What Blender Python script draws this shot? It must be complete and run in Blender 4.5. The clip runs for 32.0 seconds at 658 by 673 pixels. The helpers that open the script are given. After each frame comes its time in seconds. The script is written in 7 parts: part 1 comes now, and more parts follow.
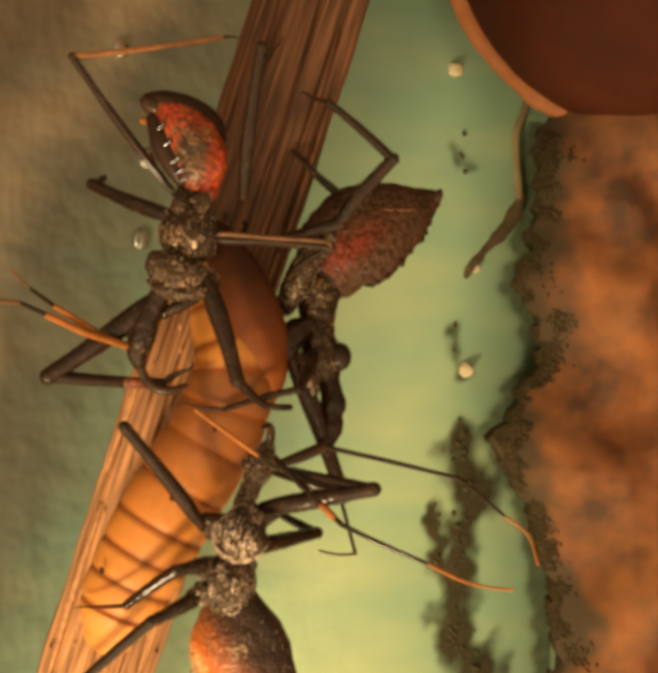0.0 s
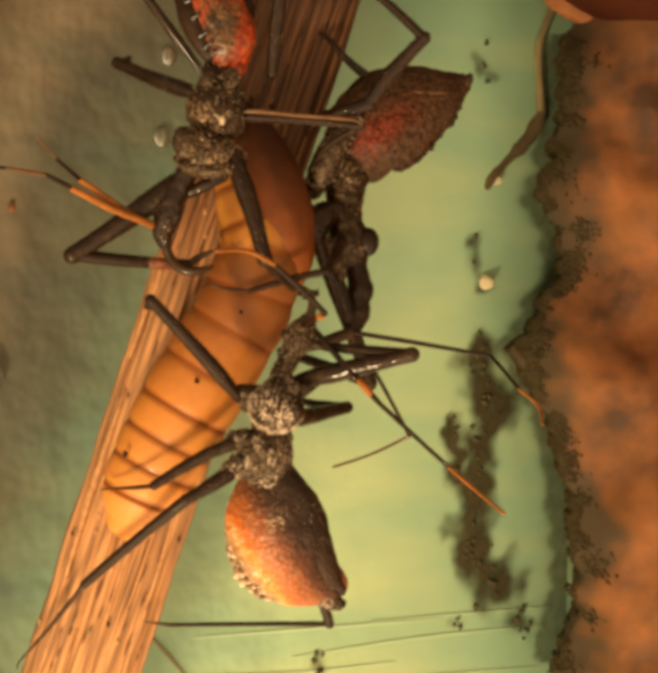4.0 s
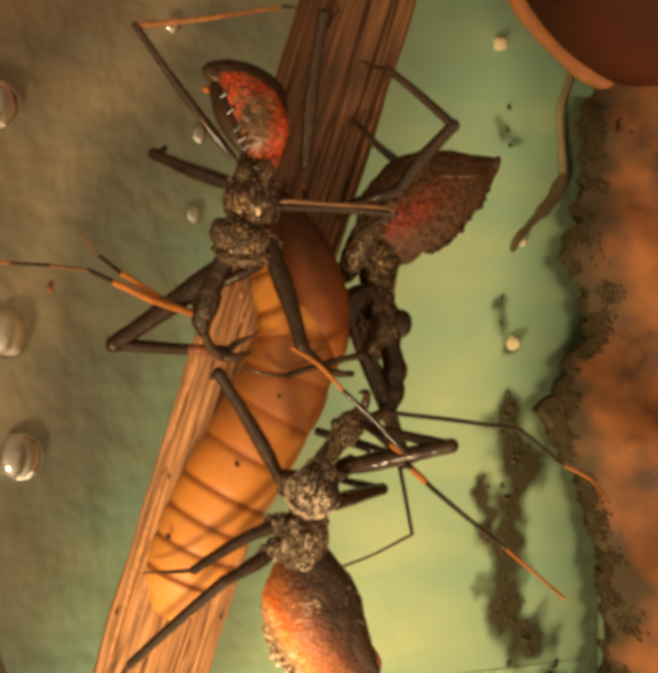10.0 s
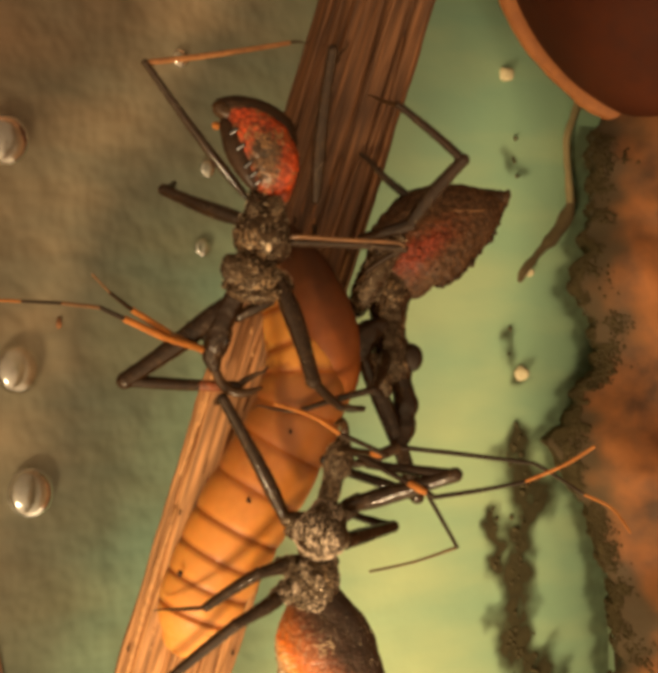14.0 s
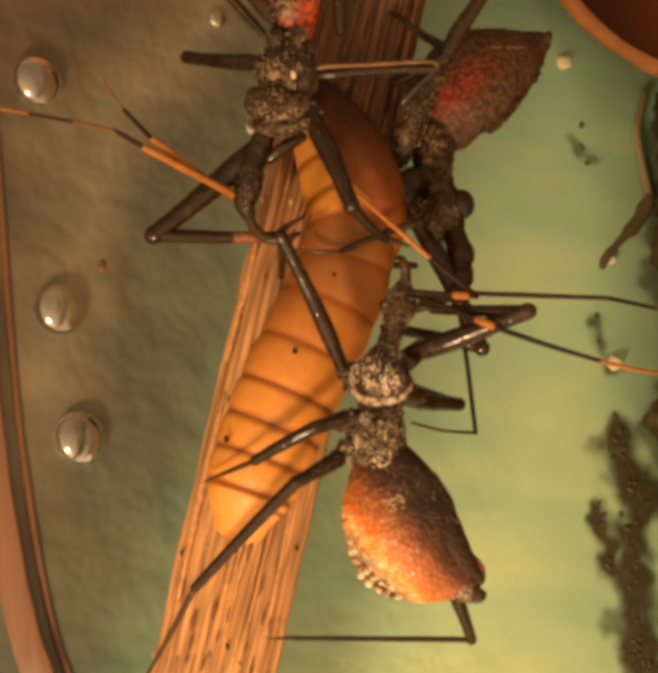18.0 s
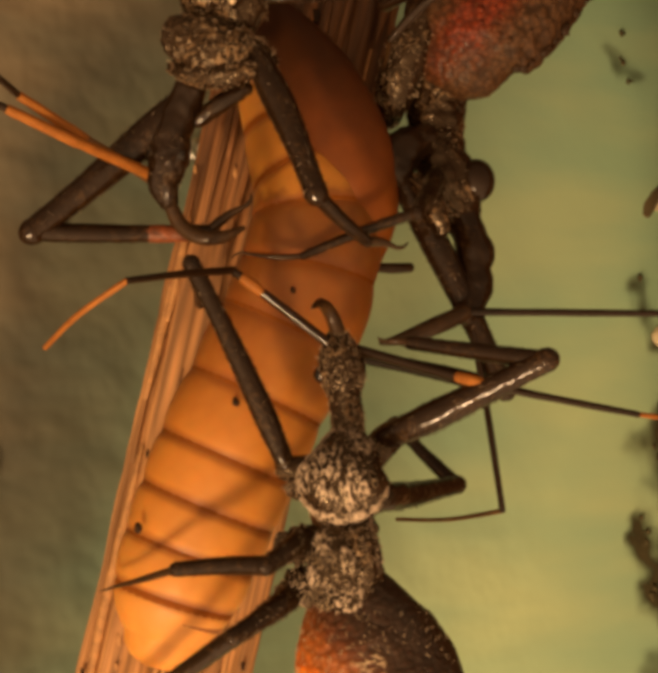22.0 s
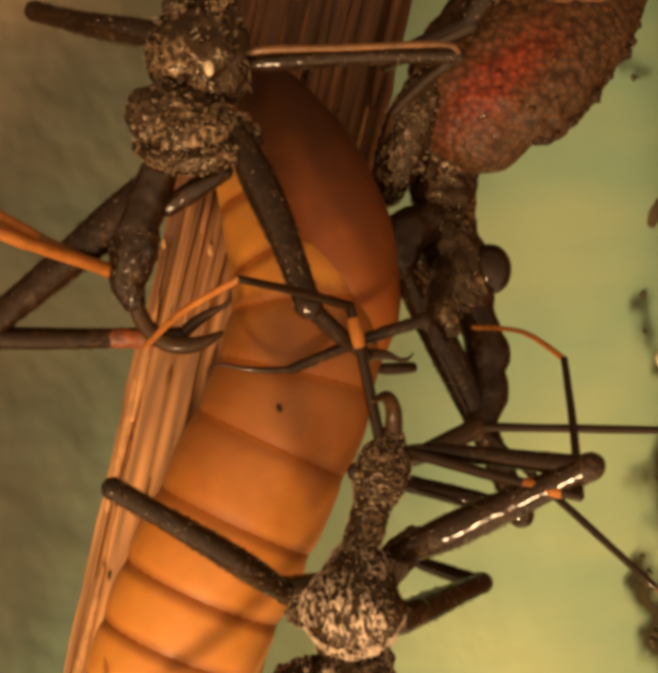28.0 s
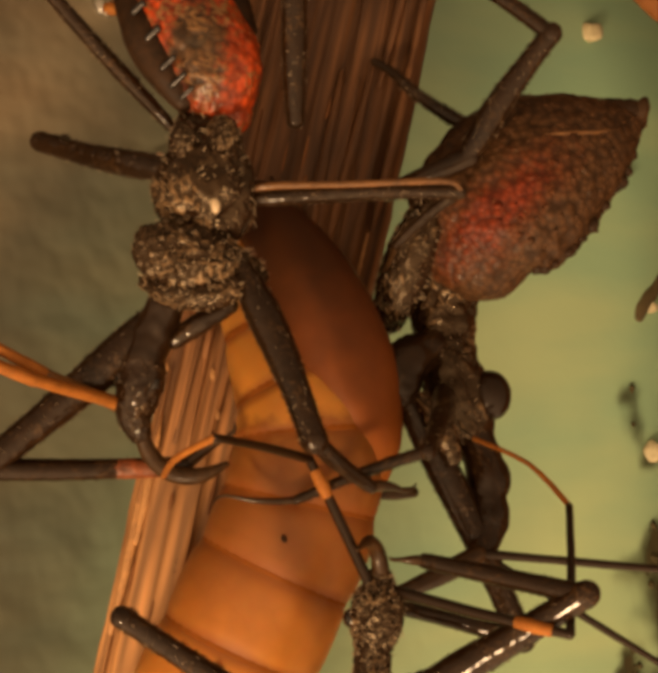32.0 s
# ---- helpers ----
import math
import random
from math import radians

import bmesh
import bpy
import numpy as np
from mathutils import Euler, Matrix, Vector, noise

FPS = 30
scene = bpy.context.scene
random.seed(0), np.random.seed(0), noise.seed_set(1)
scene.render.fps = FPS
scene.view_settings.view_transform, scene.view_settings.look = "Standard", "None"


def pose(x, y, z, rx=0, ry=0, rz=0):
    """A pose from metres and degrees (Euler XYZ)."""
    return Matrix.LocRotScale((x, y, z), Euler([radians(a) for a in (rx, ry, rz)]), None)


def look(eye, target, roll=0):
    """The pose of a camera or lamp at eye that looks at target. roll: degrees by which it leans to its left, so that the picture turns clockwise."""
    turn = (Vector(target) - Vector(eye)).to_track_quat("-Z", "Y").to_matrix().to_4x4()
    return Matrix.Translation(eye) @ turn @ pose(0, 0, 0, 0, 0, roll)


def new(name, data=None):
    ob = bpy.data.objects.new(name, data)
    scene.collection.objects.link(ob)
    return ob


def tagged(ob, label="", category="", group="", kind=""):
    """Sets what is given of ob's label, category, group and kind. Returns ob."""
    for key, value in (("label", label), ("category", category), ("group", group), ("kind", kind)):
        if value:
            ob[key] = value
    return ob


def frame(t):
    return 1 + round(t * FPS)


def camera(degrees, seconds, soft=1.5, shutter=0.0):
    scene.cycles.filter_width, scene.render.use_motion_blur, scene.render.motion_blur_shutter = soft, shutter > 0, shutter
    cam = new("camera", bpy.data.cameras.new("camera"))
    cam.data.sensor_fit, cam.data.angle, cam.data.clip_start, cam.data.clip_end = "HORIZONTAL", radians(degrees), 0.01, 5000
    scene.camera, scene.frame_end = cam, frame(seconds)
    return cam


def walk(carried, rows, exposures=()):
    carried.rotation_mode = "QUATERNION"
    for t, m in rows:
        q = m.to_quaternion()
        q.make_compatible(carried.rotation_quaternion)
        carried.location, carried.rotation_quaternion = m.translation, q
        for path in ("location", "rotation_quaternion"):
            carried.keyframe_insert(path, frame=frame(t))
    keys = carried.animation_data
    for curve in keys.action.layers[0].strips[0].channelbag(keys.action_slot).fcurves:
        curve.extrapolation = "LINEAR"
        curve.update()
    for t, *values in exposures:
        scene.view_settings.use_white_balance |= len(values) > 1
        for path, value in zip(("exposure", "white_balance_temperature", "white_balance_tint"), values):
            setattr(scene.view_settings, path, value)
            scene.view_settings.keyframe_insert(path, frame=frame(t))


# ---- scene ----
MM = 0.001
# ---- camera ----
cam = camera(22, 32.0, soft=5.2)
PATH = [
    (0.0, -0.294, -0.690, 116.574, 0.508, -0.011, 0.328),
    (0.5, -0.583, -0.179, 117.876, 0.588, 0.091, 0.311),
    (1.0, -0.767, -1.118, 116.951, 0.132, 0.011, 0.317),
    (1.5, -1.399, -2.390, 115.064, -0.454, 0.049, 0.361),
    (2.0, -2.391, -4.751, 114.692, -0.611, 0.143, 0.509),
    (2.5, -1.178, -5.575, 114.389, -0.863, 0.553, 0.681),
    (3.0, -1.832, -5.820, 115.049, -0.463, 0.247, 0.676),
    (3.5, -1.612, -6.100, 115.226, -0.544, -0.041, 0.804),
    (5.5, -3.531, -4.082, 114.236, -0.204, 0.097, 0.213),
    (6.0, -3.000, -3.939, 114.702, -0.213, 0.421, -0.080),
    (6.5, -2.393, -3.020, 114.748, -0.169, -0.034, 0.127),
    (7.0, -1.971, -3.841, 116.316, -0.171, -0.013, 0.235),
    (7.5, -2.850, -3.506, 117.128, 0.019, 0.007, 0.129),
    (8.0, -3.718, -3.585, 116.582, 0.077, 0.217, 0.022),
    (8.5, -3.212, -2.758, 117.058, 0.179, 0.325, -0.208),
    (9.0, -2.395, -2.535, 117.589, 0.166, 0.305, -0.325),
    (9.5, -2.331, -2.435, 117.070, 0.198, 0.285, -0.154),
    (10.0, -3.019, -2.265, 117.325, 0.257, 0.540, -0.207),
    (10.5, -2.676, -2.057, 115.861, 0.217, 0.474, -0.228),
    (11.0, -3.242, -2.334, 115.578, 0.178, 0.203, -0.140),
    (11.5, -3.293, -2.697, 116.373, 0.358, 0.216, -0.022),
    (12.0, -4.429, -2.862, 117.002, 0.583, 0.317, -0.168),
    (12.5, -4.373, -2.309, 117.094, 0.780, 0.372, -0.151),
    (13.0, -4.218, -1.632, 117.207, 0.769, 0.440, -0.214),
    (13.5, -3.673, -1.985, 117.882, 0.748, 0.447, -0.265),
    (14.0, -3.593, -1.584, 117.183, 1.057, 0.586, -0.540),
    (14.5, -3.404, -1.937, 116.964, 1.052, 0.567, -0.549),
    (16.5, -0.344, -7.426, 112.972, 2.414, 1.743, -1.171),
    (17.0, -0.420, -14.229, 111.456, 4.659, 3.428, -1.977),
    (17.5, -1.471, -23.065, 110.833, 8.270, 4.903, -3.224),
    (18.0, -0.325, -29.329, 106.169, 12.666, 5.755, -4.910),
    (18.5, 5.507, -36.554, 102.266, 15.370, 7.230, -5.856),
    (19.0, 4.626, -29.678, 106.661, 14.905, 7.460, -5.477),
    (19.5, 8.435, -29.532, 113.538, 11.720, 7.049, -6.336),
    (20.0, 7.840, -32.555, 114.978, 10.153, 7.200, -5.662),
    (20.5, 3.692, -25.169, 95.783, 9.041, 6.734, -5.542),
    (21.0, 1.145, -20.698, 86.984, 7.034, 6.442, -5.474),
    (21.5, 1.543, -17.780, 83.744, 7.091, 5.724, -5.292),
    (22.0, -0.270, -16.478, 79.993, 8.003, 5.720, -4.989),
    (22.5, -0.736, -14.112, 76.930, 7.439, 5.071, -5.103),
    (23.0, -1.022, -13.517, 73.889, 6.601, 3.978, -5.220),
    (23.5, -1.373, -12.444, 71.586, 6.178, 4.010, -5.176),
    (24.0, -1.000, -13.367, 69.803, 5.336, 4.040, -4.833),
    (24.5, -1.497, -12.460, 72.225, 6.305, 4.176, -4.851),
    (26.5, -1.315, -9.327, 71.727, 3.706, 4.808, -4.528),
    (27.0, -1.606, -8.888, 72.390, 3.791, 5.021, -4.489),
    (27.5, -1.303, -7.879, 71.932, 5.026, 5.209, -4.745),
    (28.0, -1.430, -7.748, 72.115, 4.500, 4.276, -4.856),
    (28.5, -1.144, -7.061, 73.057, 4.144, 4.860, -4.680),
    (29.0, -1.280, -6.506, 73.517, 4.935, 4.538, -4.811),
    (29.5, -1.968, -5.981, 73.651, 5.393, 5.193, -4.950),
    (30.0, -2.012, -5.750, 73.332, 5.500, 4.665, -4.974),
    (30.5, -1.911, -5.603, 72.892, 5.655, 4.366, -5.075),
    (31.0, -1.983, -5.420, 72.435, 5.514, 4.303, -5.011),
    (31.5, -1.840, -5.204, 72.748, 5.917, 4.448, -5.008),
    (32.0, -2.040, -5.112, 73.124, 6.176, 3.486, -5.058),
]
walk(cam, [(t, pose(x * MM, y * MM, z * MM, rx, ry, rz)) for t, x, y, z, rx, ry, rz in PATH], [(0, 0.56, 7600, 13), (10, 0.51, 7600, 13), (14, 0.53, 7600, 13), (16.5, 0.53, 8000, 16), (18, 0.37, 8300, 20), (19, 0.33, 8600, 22), (20, -0.06, 8800, 25), (21, 0.03, 8900, 26), (22, 0.01, 8900, 26), (24, 0.0, 8900, 26), (25.5, -0.07, 8900, 26), (27, -0.07, 9000, 26), (28, 0.34, 8700, 24), (30, 0.24, 8600, 24), (32, 0.24, 8600, 24)])

# ---- light ----
world = bpy.data.worlds.new("sky")
scene.world = world
world.use_nodes = True
# a dim room in warm lamplight
air = world.node_tree
air.nodes["Background"].inputs[0].default_value = (0.95, 0.72, 0.46, 1)
way, side, lift, steep, amount = (air.nodes.new(k) for k in ("ShaderNodeTexCoord", "ShaderNodeVectorMath", "ShaderNodeMath", "ShaderNodeMath", "ShaderNodeMath"))
# the room is brightest low down before the box and dim behind it and overhead
side.operation, lift.operation, steep.operation, amount.operation = "DOT_PRODUCT", "MULTIPLY_ADD", "POWER", "MULTIPLY_ADD"
side.inputs[1].default_value = (-0.25, -0.93, 0.27)
lift.inputs[1].default_value, lift.inputs[2].default_value, steep.inputs[1].default_value = 0.5, 0.5, 2.5
amount.inputs[1].default_value, amount.inputs[2].default_value = 1.75, 0.32
air.links.new(way.outputs["Generated"], side.inputs[0])
air.links.new(side.outputs["Value"], lift.inputs[0])
air.links.new(lift.outputs[0], steep.inputs[0])
air.links.new(steep.outputs[0], amount.inputs[0])
air.links.new(amount.outputs[0], air.nodes["Background"].inputs[1])
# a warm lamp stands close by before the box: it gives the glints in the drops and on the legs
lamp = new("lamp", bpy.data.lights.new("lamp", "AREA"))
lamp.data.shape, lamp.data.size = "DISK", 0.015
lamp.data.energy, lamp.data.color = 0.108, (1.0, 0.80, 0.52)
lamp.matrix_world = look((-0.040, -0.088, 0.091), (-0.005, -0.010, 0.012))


# ---- mesh helpers, in millimetres ----
ORIGIN = {}


def smooth_path(points, values, steps):
    """Catmull-Rom through points, with values carried along."""
    pts = [Vector(p) for p in points]
    out, vals = [], []
    n = len(pts)
    for i in range(n - 1):
        p0, p1, p2, p3 = pts[max(i - 1, 0)], pts[i], pts[i + 1], pts[min(i + 2, n - 1)]
        v0, v1, v2, v3 = (values[max(i - 1, 0)], values[i], values[i + 1], values[min(i + 2, n - 1)])
        for k in range(steps + (i == n - 2)):
            u = k / steps
            c = (-0.5 * u + u * u - 0.5 * u**3, 1 - 2.5 * u * u + 1.5 * u**3, 0.5 * u + 2 * u * u - 1.5 * u**3, -0.5 * u * u + 0.5 * u**3)
            out.append(p0 * c[0] + p1 * c[1] + p2 * c[2] + p3 * c[3])
            vals.append(max(0.01, v0 * c[0] + v1 * c[1] + v2 * c[2] + v3 * c[3]))
    return out, vals


def sweep(points, radii, flat=1.0, ring=12, steps=5, rough=0.0, freq=1.5, up=(0, 0, 1), bm=None, caps=3):
    """A rounded tube through points; flat: its thickness along up against its width."""
    bm = bm or bmesh.new()
    pts, rad = smooth_path(points, radii, steps)
    first, last = (pts[0] - pts[1]).normalized(), (pts[-1] - pts[-2]).normalized()
    head = [(pts[0] + first * rad[0] * math.sin(a) * 0.8, rad[0] * math.cos(a)) for a in [radians(90) * k / caps for k in range(caps, 0, -1)]]
    tail = [(pts[-1] + last * rad[-1] * math.sin(a) * 0.8, rad[-1] * math.cos(a)) for a in [radians(90) * k / caps for k in range(1, caps + 1)]]
    line = [(p, max(r, 0.004)) for p, r in head] + list(zip(pts, rad)) + [(p, max(r, 0.004)) for p, r in tail]
    rings, side = [], None
    for i, (p, r) in enumerate(line):
        a, b = line[max(i - 1, 0)][0], line[min(i + 1, len(line) - 1)][0]
        d = (b - a).normalized() if (b - a).length > 1e-6 else Vector((0, 1, 0))
        side = d.cross(Vector(up))
        if side.length < 1e-3:
            side = d.cross(Vector((1, 0, 0)))
        side.normalize()
        top = side.cross(d).normalized()
        row = []
        for k in range(ring):
            w = 2 * math.pi * k / ring
            o = side * math.cos(w) * r + top * math.sin(w) * r * flat
            q = p + o
            if rough:
                q += o * rough * noise.noise(q * freq)
            row.append(bm.verts.new(q))
        rings.append(row)
    for a, b in zip(rings, rings[1:]):
        for k in range(ring):
            bm.faces.new((a[k], a[(k + 1) % ring], b[(k + 1) % ring], b[k]))
    bm.faces.new(rings[0][::-1])
    bm.faces.new(rings[-1])
    return bm


def ball(center, r, flat=(1, 1, 1), sub=2, rough=0.0, freq=1.5, bm=None):
    bm = bm or bmesh.new()
    made = bmesh.ops.create_icosphere(bm, subdivisions=sub, radius=1.0)["verts"]
    for v in made:
        d = v.co.copy()
        k = 1 + rough * noise.noise(Vector(center) + d * r * freq)
        v.co = Vector(center) + Vector((d.x * flat[0], d.y * flat[1], d.z * flat[2])) * r * k
    return bm


def crust(bm, cell, height, seed=0.0, width=0.26, bare=0.0, where=None):
    """Raises a net of wax ridges, worn away in patches, on a finely cut mesh, and stores the wax in the attribute of that name."""
    bmesh.ops.recalc_face_normals(bm, faces=bm.faces)
    bm.normal_update()
    layer = bm.verts.layers.float.new("wax")
    spots = [(v, v.co.copy(), v.normal.copy()) for v in bm.verts]
    for v, co, up in spots:
        q = co / cell + Vector((seed, seed * 1.7, seed * 0.6))
        q += noise.noise_vector(q * 0.8) * 0.6 + noise.noise_vector(q * 2.1) * 0.22
        d = noise.voronoi(q)[0]
        ridge = max(0.0, 1 - (d[1] - d[0]) / width)
        patch = min(1.0, max(0.0, 0.7 + 0.9 * noise.noise(q * 0.26) - bare))
        if where:
            patch *= where(co)
        v[layer] = ridge * patch
        v.co += up * height * (ridge * (0.35 + 0.65 * patch) - 0.35)
    return bm


def part(name, bm, material, parent=None, label="", at=None, soft=True, **tags):
    """Links a bmesh, whose vertices are in world millimetres, as one mesh object, under parent if given."""
    base = ORIGIN[parent] if parent else Vector((0, 0, 0))
    spot = Vector(at) if at is not None else base
    for v in bm.verts:
        v.co = (v.co - spot) * MM
    bmesh.ops.recalc_face_normals(bm, faces=bm.faces)
    mesh = bpy.data.meshes.new(name)
    bm.to_mesh(mesh)
    bm.free()
    if soft:
        mesh.polygons.foreach_set("use_smooth", [True] * len(mesh.polygons))
    mesh.materials.append(material)
    ob = new(name, mesh)
    ob.location = (spot - base) * MM
    ob.parent = parent
    ORIGIN[ob] = spot
    return tagged(ob, label, **tags)


def thing(name, at, label, category, group=""):
    ob = new(name)
    ob.location = Vector(at) * MM
    ob.empty_display_size = 0.002
    ORIGIN[ob] = Vector(at)
    return tagged(ob, label, category, group)


def rod(name, a, b, radii, material, parent, label="", bow=0.0, ring=10, rough=0.0, crusty=None, steps=4):
    """A straight or slightly bowed limb piece from a to b, its own axis along local Z, so that it can turn about a."""
    a, b = Vector(a), Vector(b)
    length = (b - a).length
    n = len(radii)
    bm = sweep([(bow * math.sin(math.pi * k / (n - 1)), 0, length * k / (n - 1)) for k in range(n)], radii, ring=ring, steps=steps, up=(0, 1, 0), rough=rough, freq=4)
    if crusty:
        crust(bm, *crusty, seed=length)
    for v in bm.verts:
        v.co *= MM
    bmesh.ops.recalc_face_normals(bm, faces=bm.faces)
    mesh = bpy.data.meshes.new(name)
    bm.to_mesh(mesh)
    bm.free()
    mesh.polygons.foreach_set("use_smooth", [True] * len(mesh.polygons))
    mesh.materials.append(material)
    ob = new(name, mesh)
    ob.parent = parent
    ob.rotation_mode = "QUATERNION"
    ob.location = (a - ORIGIN[parent]) * MM
    ob.rotation_quaternion = (b - a).to_track_quat("Z", "Y")
    ORIGIN[ob] = a
    LENGTH[ob] = length
    return tagged(ob, label)


LENGTH = {}


def hairs(on, count, length, radius, material, parent, name="bristles", seed=1, lean=0.5, label="", pick=None):
    """Short bristles that stand on the faces of the mesh object on, joined into one part."""
    rng = random.Random(seed)
    mesh = on.data
    polys = [p for p in mesh.polygons if pick is None or pick(on, p)]
    areas = np.array([p.area for p in polys])
    chosen = np.random.RandomState(seed).choice(len(polys), count, p=areas / areas.sum())
    verts, faces = [], []
    turn = on.rotation_quaternion.to_matrix() if on.rotation_mode == "QUATERNION" else Matrix.Identity(3)
    for i in chosen:
        p = polys[i]
        vs = [mesh.vertices[k].co for k in p.vertices]
        w = [rng.random() ** 1.0 + 0.05 for _ in vs]
        s = sum(w)
        q = sum((v * k for v, k in zip(vs, w)), Vector()) / s
        nrm = (p.normal + Vector((rng.gauss(0, lean), rng.gauss(0, lean), rng.gauss(0, lean)))).normalized()
        side = nrm.orthogonal().normalized()
        other = nrm.cross(side)
        L, r = length * MM * rng.uniform(0.5, 1.3), radius * MM
        bend = (side * rng.uniform(-1, 1) + other * rng.uniform(-1, 1)) * L * 0.55
        k0 = len(verts)
        for j in range(3):
            c = math.cos(j * 2.094), math.sin(j * 2.094)
            verts.append(q - nrm * r + (side * c[0] + other * c[1]) * r)
        for j in range(3):
            c = math.cos(j * 2.094), math.sin(j * 2.094)
            verts.append(q + nrm * L * 0.55 + bend * 0.4 + (side * c[0] + other * c[1]) * r * 0.8)
        verts.append(q + nrm * L + bend)
        for j in range(3):
            m = (j + 1) % 3
            faces.append((k0 + j, k0 + m, k0 + 3 + m, k0 + 3 + j))
            faces.append((k0 + 3 + j, k0 + 3 + m, k0 + 6))
    data = bpy.data.meshes.new(name)
    data.from_pydata([tuple(v) for v in verts], [], faces)
    data.materials.append(material)
    data.polygons.foreach_set("use_smooth", [True] * len(data.polygons))
    ob = new(name, data)
    ob.parent = parent
    if parent is not on:
        ob.location = on.location
        if on.rotation_mode == "QUATERNION":
            ob.rotation_mode = "QUATERNION"
            ob.rotation_quaternion = on.rotation_quaternion
    return tagged(ob, label, kind="stuff")


# ---- materials ----
def material(name, dark, light, scale=1.0, rough=0.5, bump=0.2, fine=6.0, gloss=0.5, sss=0.0, sss_colour=None, spots=None, stretch=(1, 1, 1), coat=0.0, contrast=(0.3, 0.7), film=None):
    """Two colours mixed by a coarse noise of about scale millimetres, with a fine grain, relief and uneven gloss."""
    m = bpy.data.materials.new(name)
    m.use_nodes = True
    nt = m.node_tree
    N, link = nt.nodes.new, nt.links.new
    b = nt.nodes["Principled BSDF"]
    co = N("ShaderNodeTexCoord")
    mp = N("ShaderNodeMapping")
    mp.inputs["Scale"].default_value = [1000 * s for s in stretch]
    link(co.outputs["Object"], mp.inputs[0])
    big, small = N("ShaderNodeTexNoise"), N("ShaderNodeTexNoise")
    big.inputs["Scale"].default_value, big.inputs["Detail"].default_value = 1 / scale, 5
    small.inputs["Scale"].default_value, small.inputs["Detail"].default_value = fine / scale, 3
    for n in (big, small):
        link(mp.outputs[0], n.inputs["Vector"])
    mixn = N("ShaderNodeMath")
    mixn.operation = "MULTIPLY_ADD"
    link(small.outputs[0], mixn.inputs[0])
    mixn.inputs[1].default_value = 0.35
    half = N("ShaderNodeMath")
    half.operation = "MULTIPLY"
    half.inputs[1].default_value = 0.68
    link(big.outputs[0], half.inputs[0])
    link(half.outputs[0], mixn.inputs[2])
    ramp = N("ShaderNodeValToRGB")
    ramp.color_ramp.elements[0].position, ramp.color_ramp.elements[1].position = contrast
    ramp.color_ramp.elements[0].color, ramp.color_ramp.elements[1].color = (*dark, 1), (*light, 1)
    link(mixn.outputs[0], ramp.inputs[0])
    colour = ramp.outputs[0]
    if spots:
        shade, size, much = spots
        vo = N("ShaderNodeTexNoise")
        vo.inputs["Scale"].default_value, vo.inputs["Detail"].default_value = 1 / size, 2
        link(mp.outputs[0], vo.inputs["Vector"])
        r2 = N("ShaderNodeValToRGB")
        r2.color_ramp.elements[0].position, r2.color_ramp.elements[1].position = much, much + 0.08
        link(vo.outputs[0], r2.inputs[0])
        mx = N("ShaderNodeMix")
        mx.data_type = "RGBA"
        link(r2.outputs[0], mx.inputs[0])
        link(colour, mx.inputs[6])
        mx.inputs[7].default_value = (*shade, 1)
        colour = mx.outputs[2]
    if film:
        wax, mx = N("ShaderNodeAttribute"), N("ShaderNodeMix")
        wax.attribute_name, mx.data_type = "wax", "RGBA"
        link(wax.outputs["Fac"], mx.inputs[0])
        link(colour, mx.inputs[6])
        mx.inputs[7].default_value = (*film, 1)
        colour = mx.outputs[2]
    link(colour, b.inputs["Base Color"])
    rr = N("ShaderNodeMapRange")
    rr.inputs[3].default_value, rr.inputs[4].default_value = max(0.03, rough - 0.12), min(1, rough + 0.15)
    link(small.outputs[0], rr.inputs[0])
    link(rr.outputs[0], b.inputs["Roughness"])
    bp = N("ShaderNodeBump")
    bp.inputs["Strength"].default_value, bp.inputs["Distance"].default_value = bump, 0.0001 * scale
    link(mixn.outputs[0], bp.inputs["Height"])
    link(bp.outputs[0], b.inputs["Normal"])
    b.inputs["Specular IOR Level"].default_value = gloss
    b.inputs["Coat Weight"].default_value = coat
    b.inputs["Coat Roughness"].default_value = 0.15
    if sss:
        b.inputs["Subsurface Weight"].default_value = sss
        b.inputs["Subsurface Radius"].default_value = sss_colour or (1.0, 0.4, 0.1)
        b.inputs["Subsurface Scale"].default_value = 0.0012
    return m


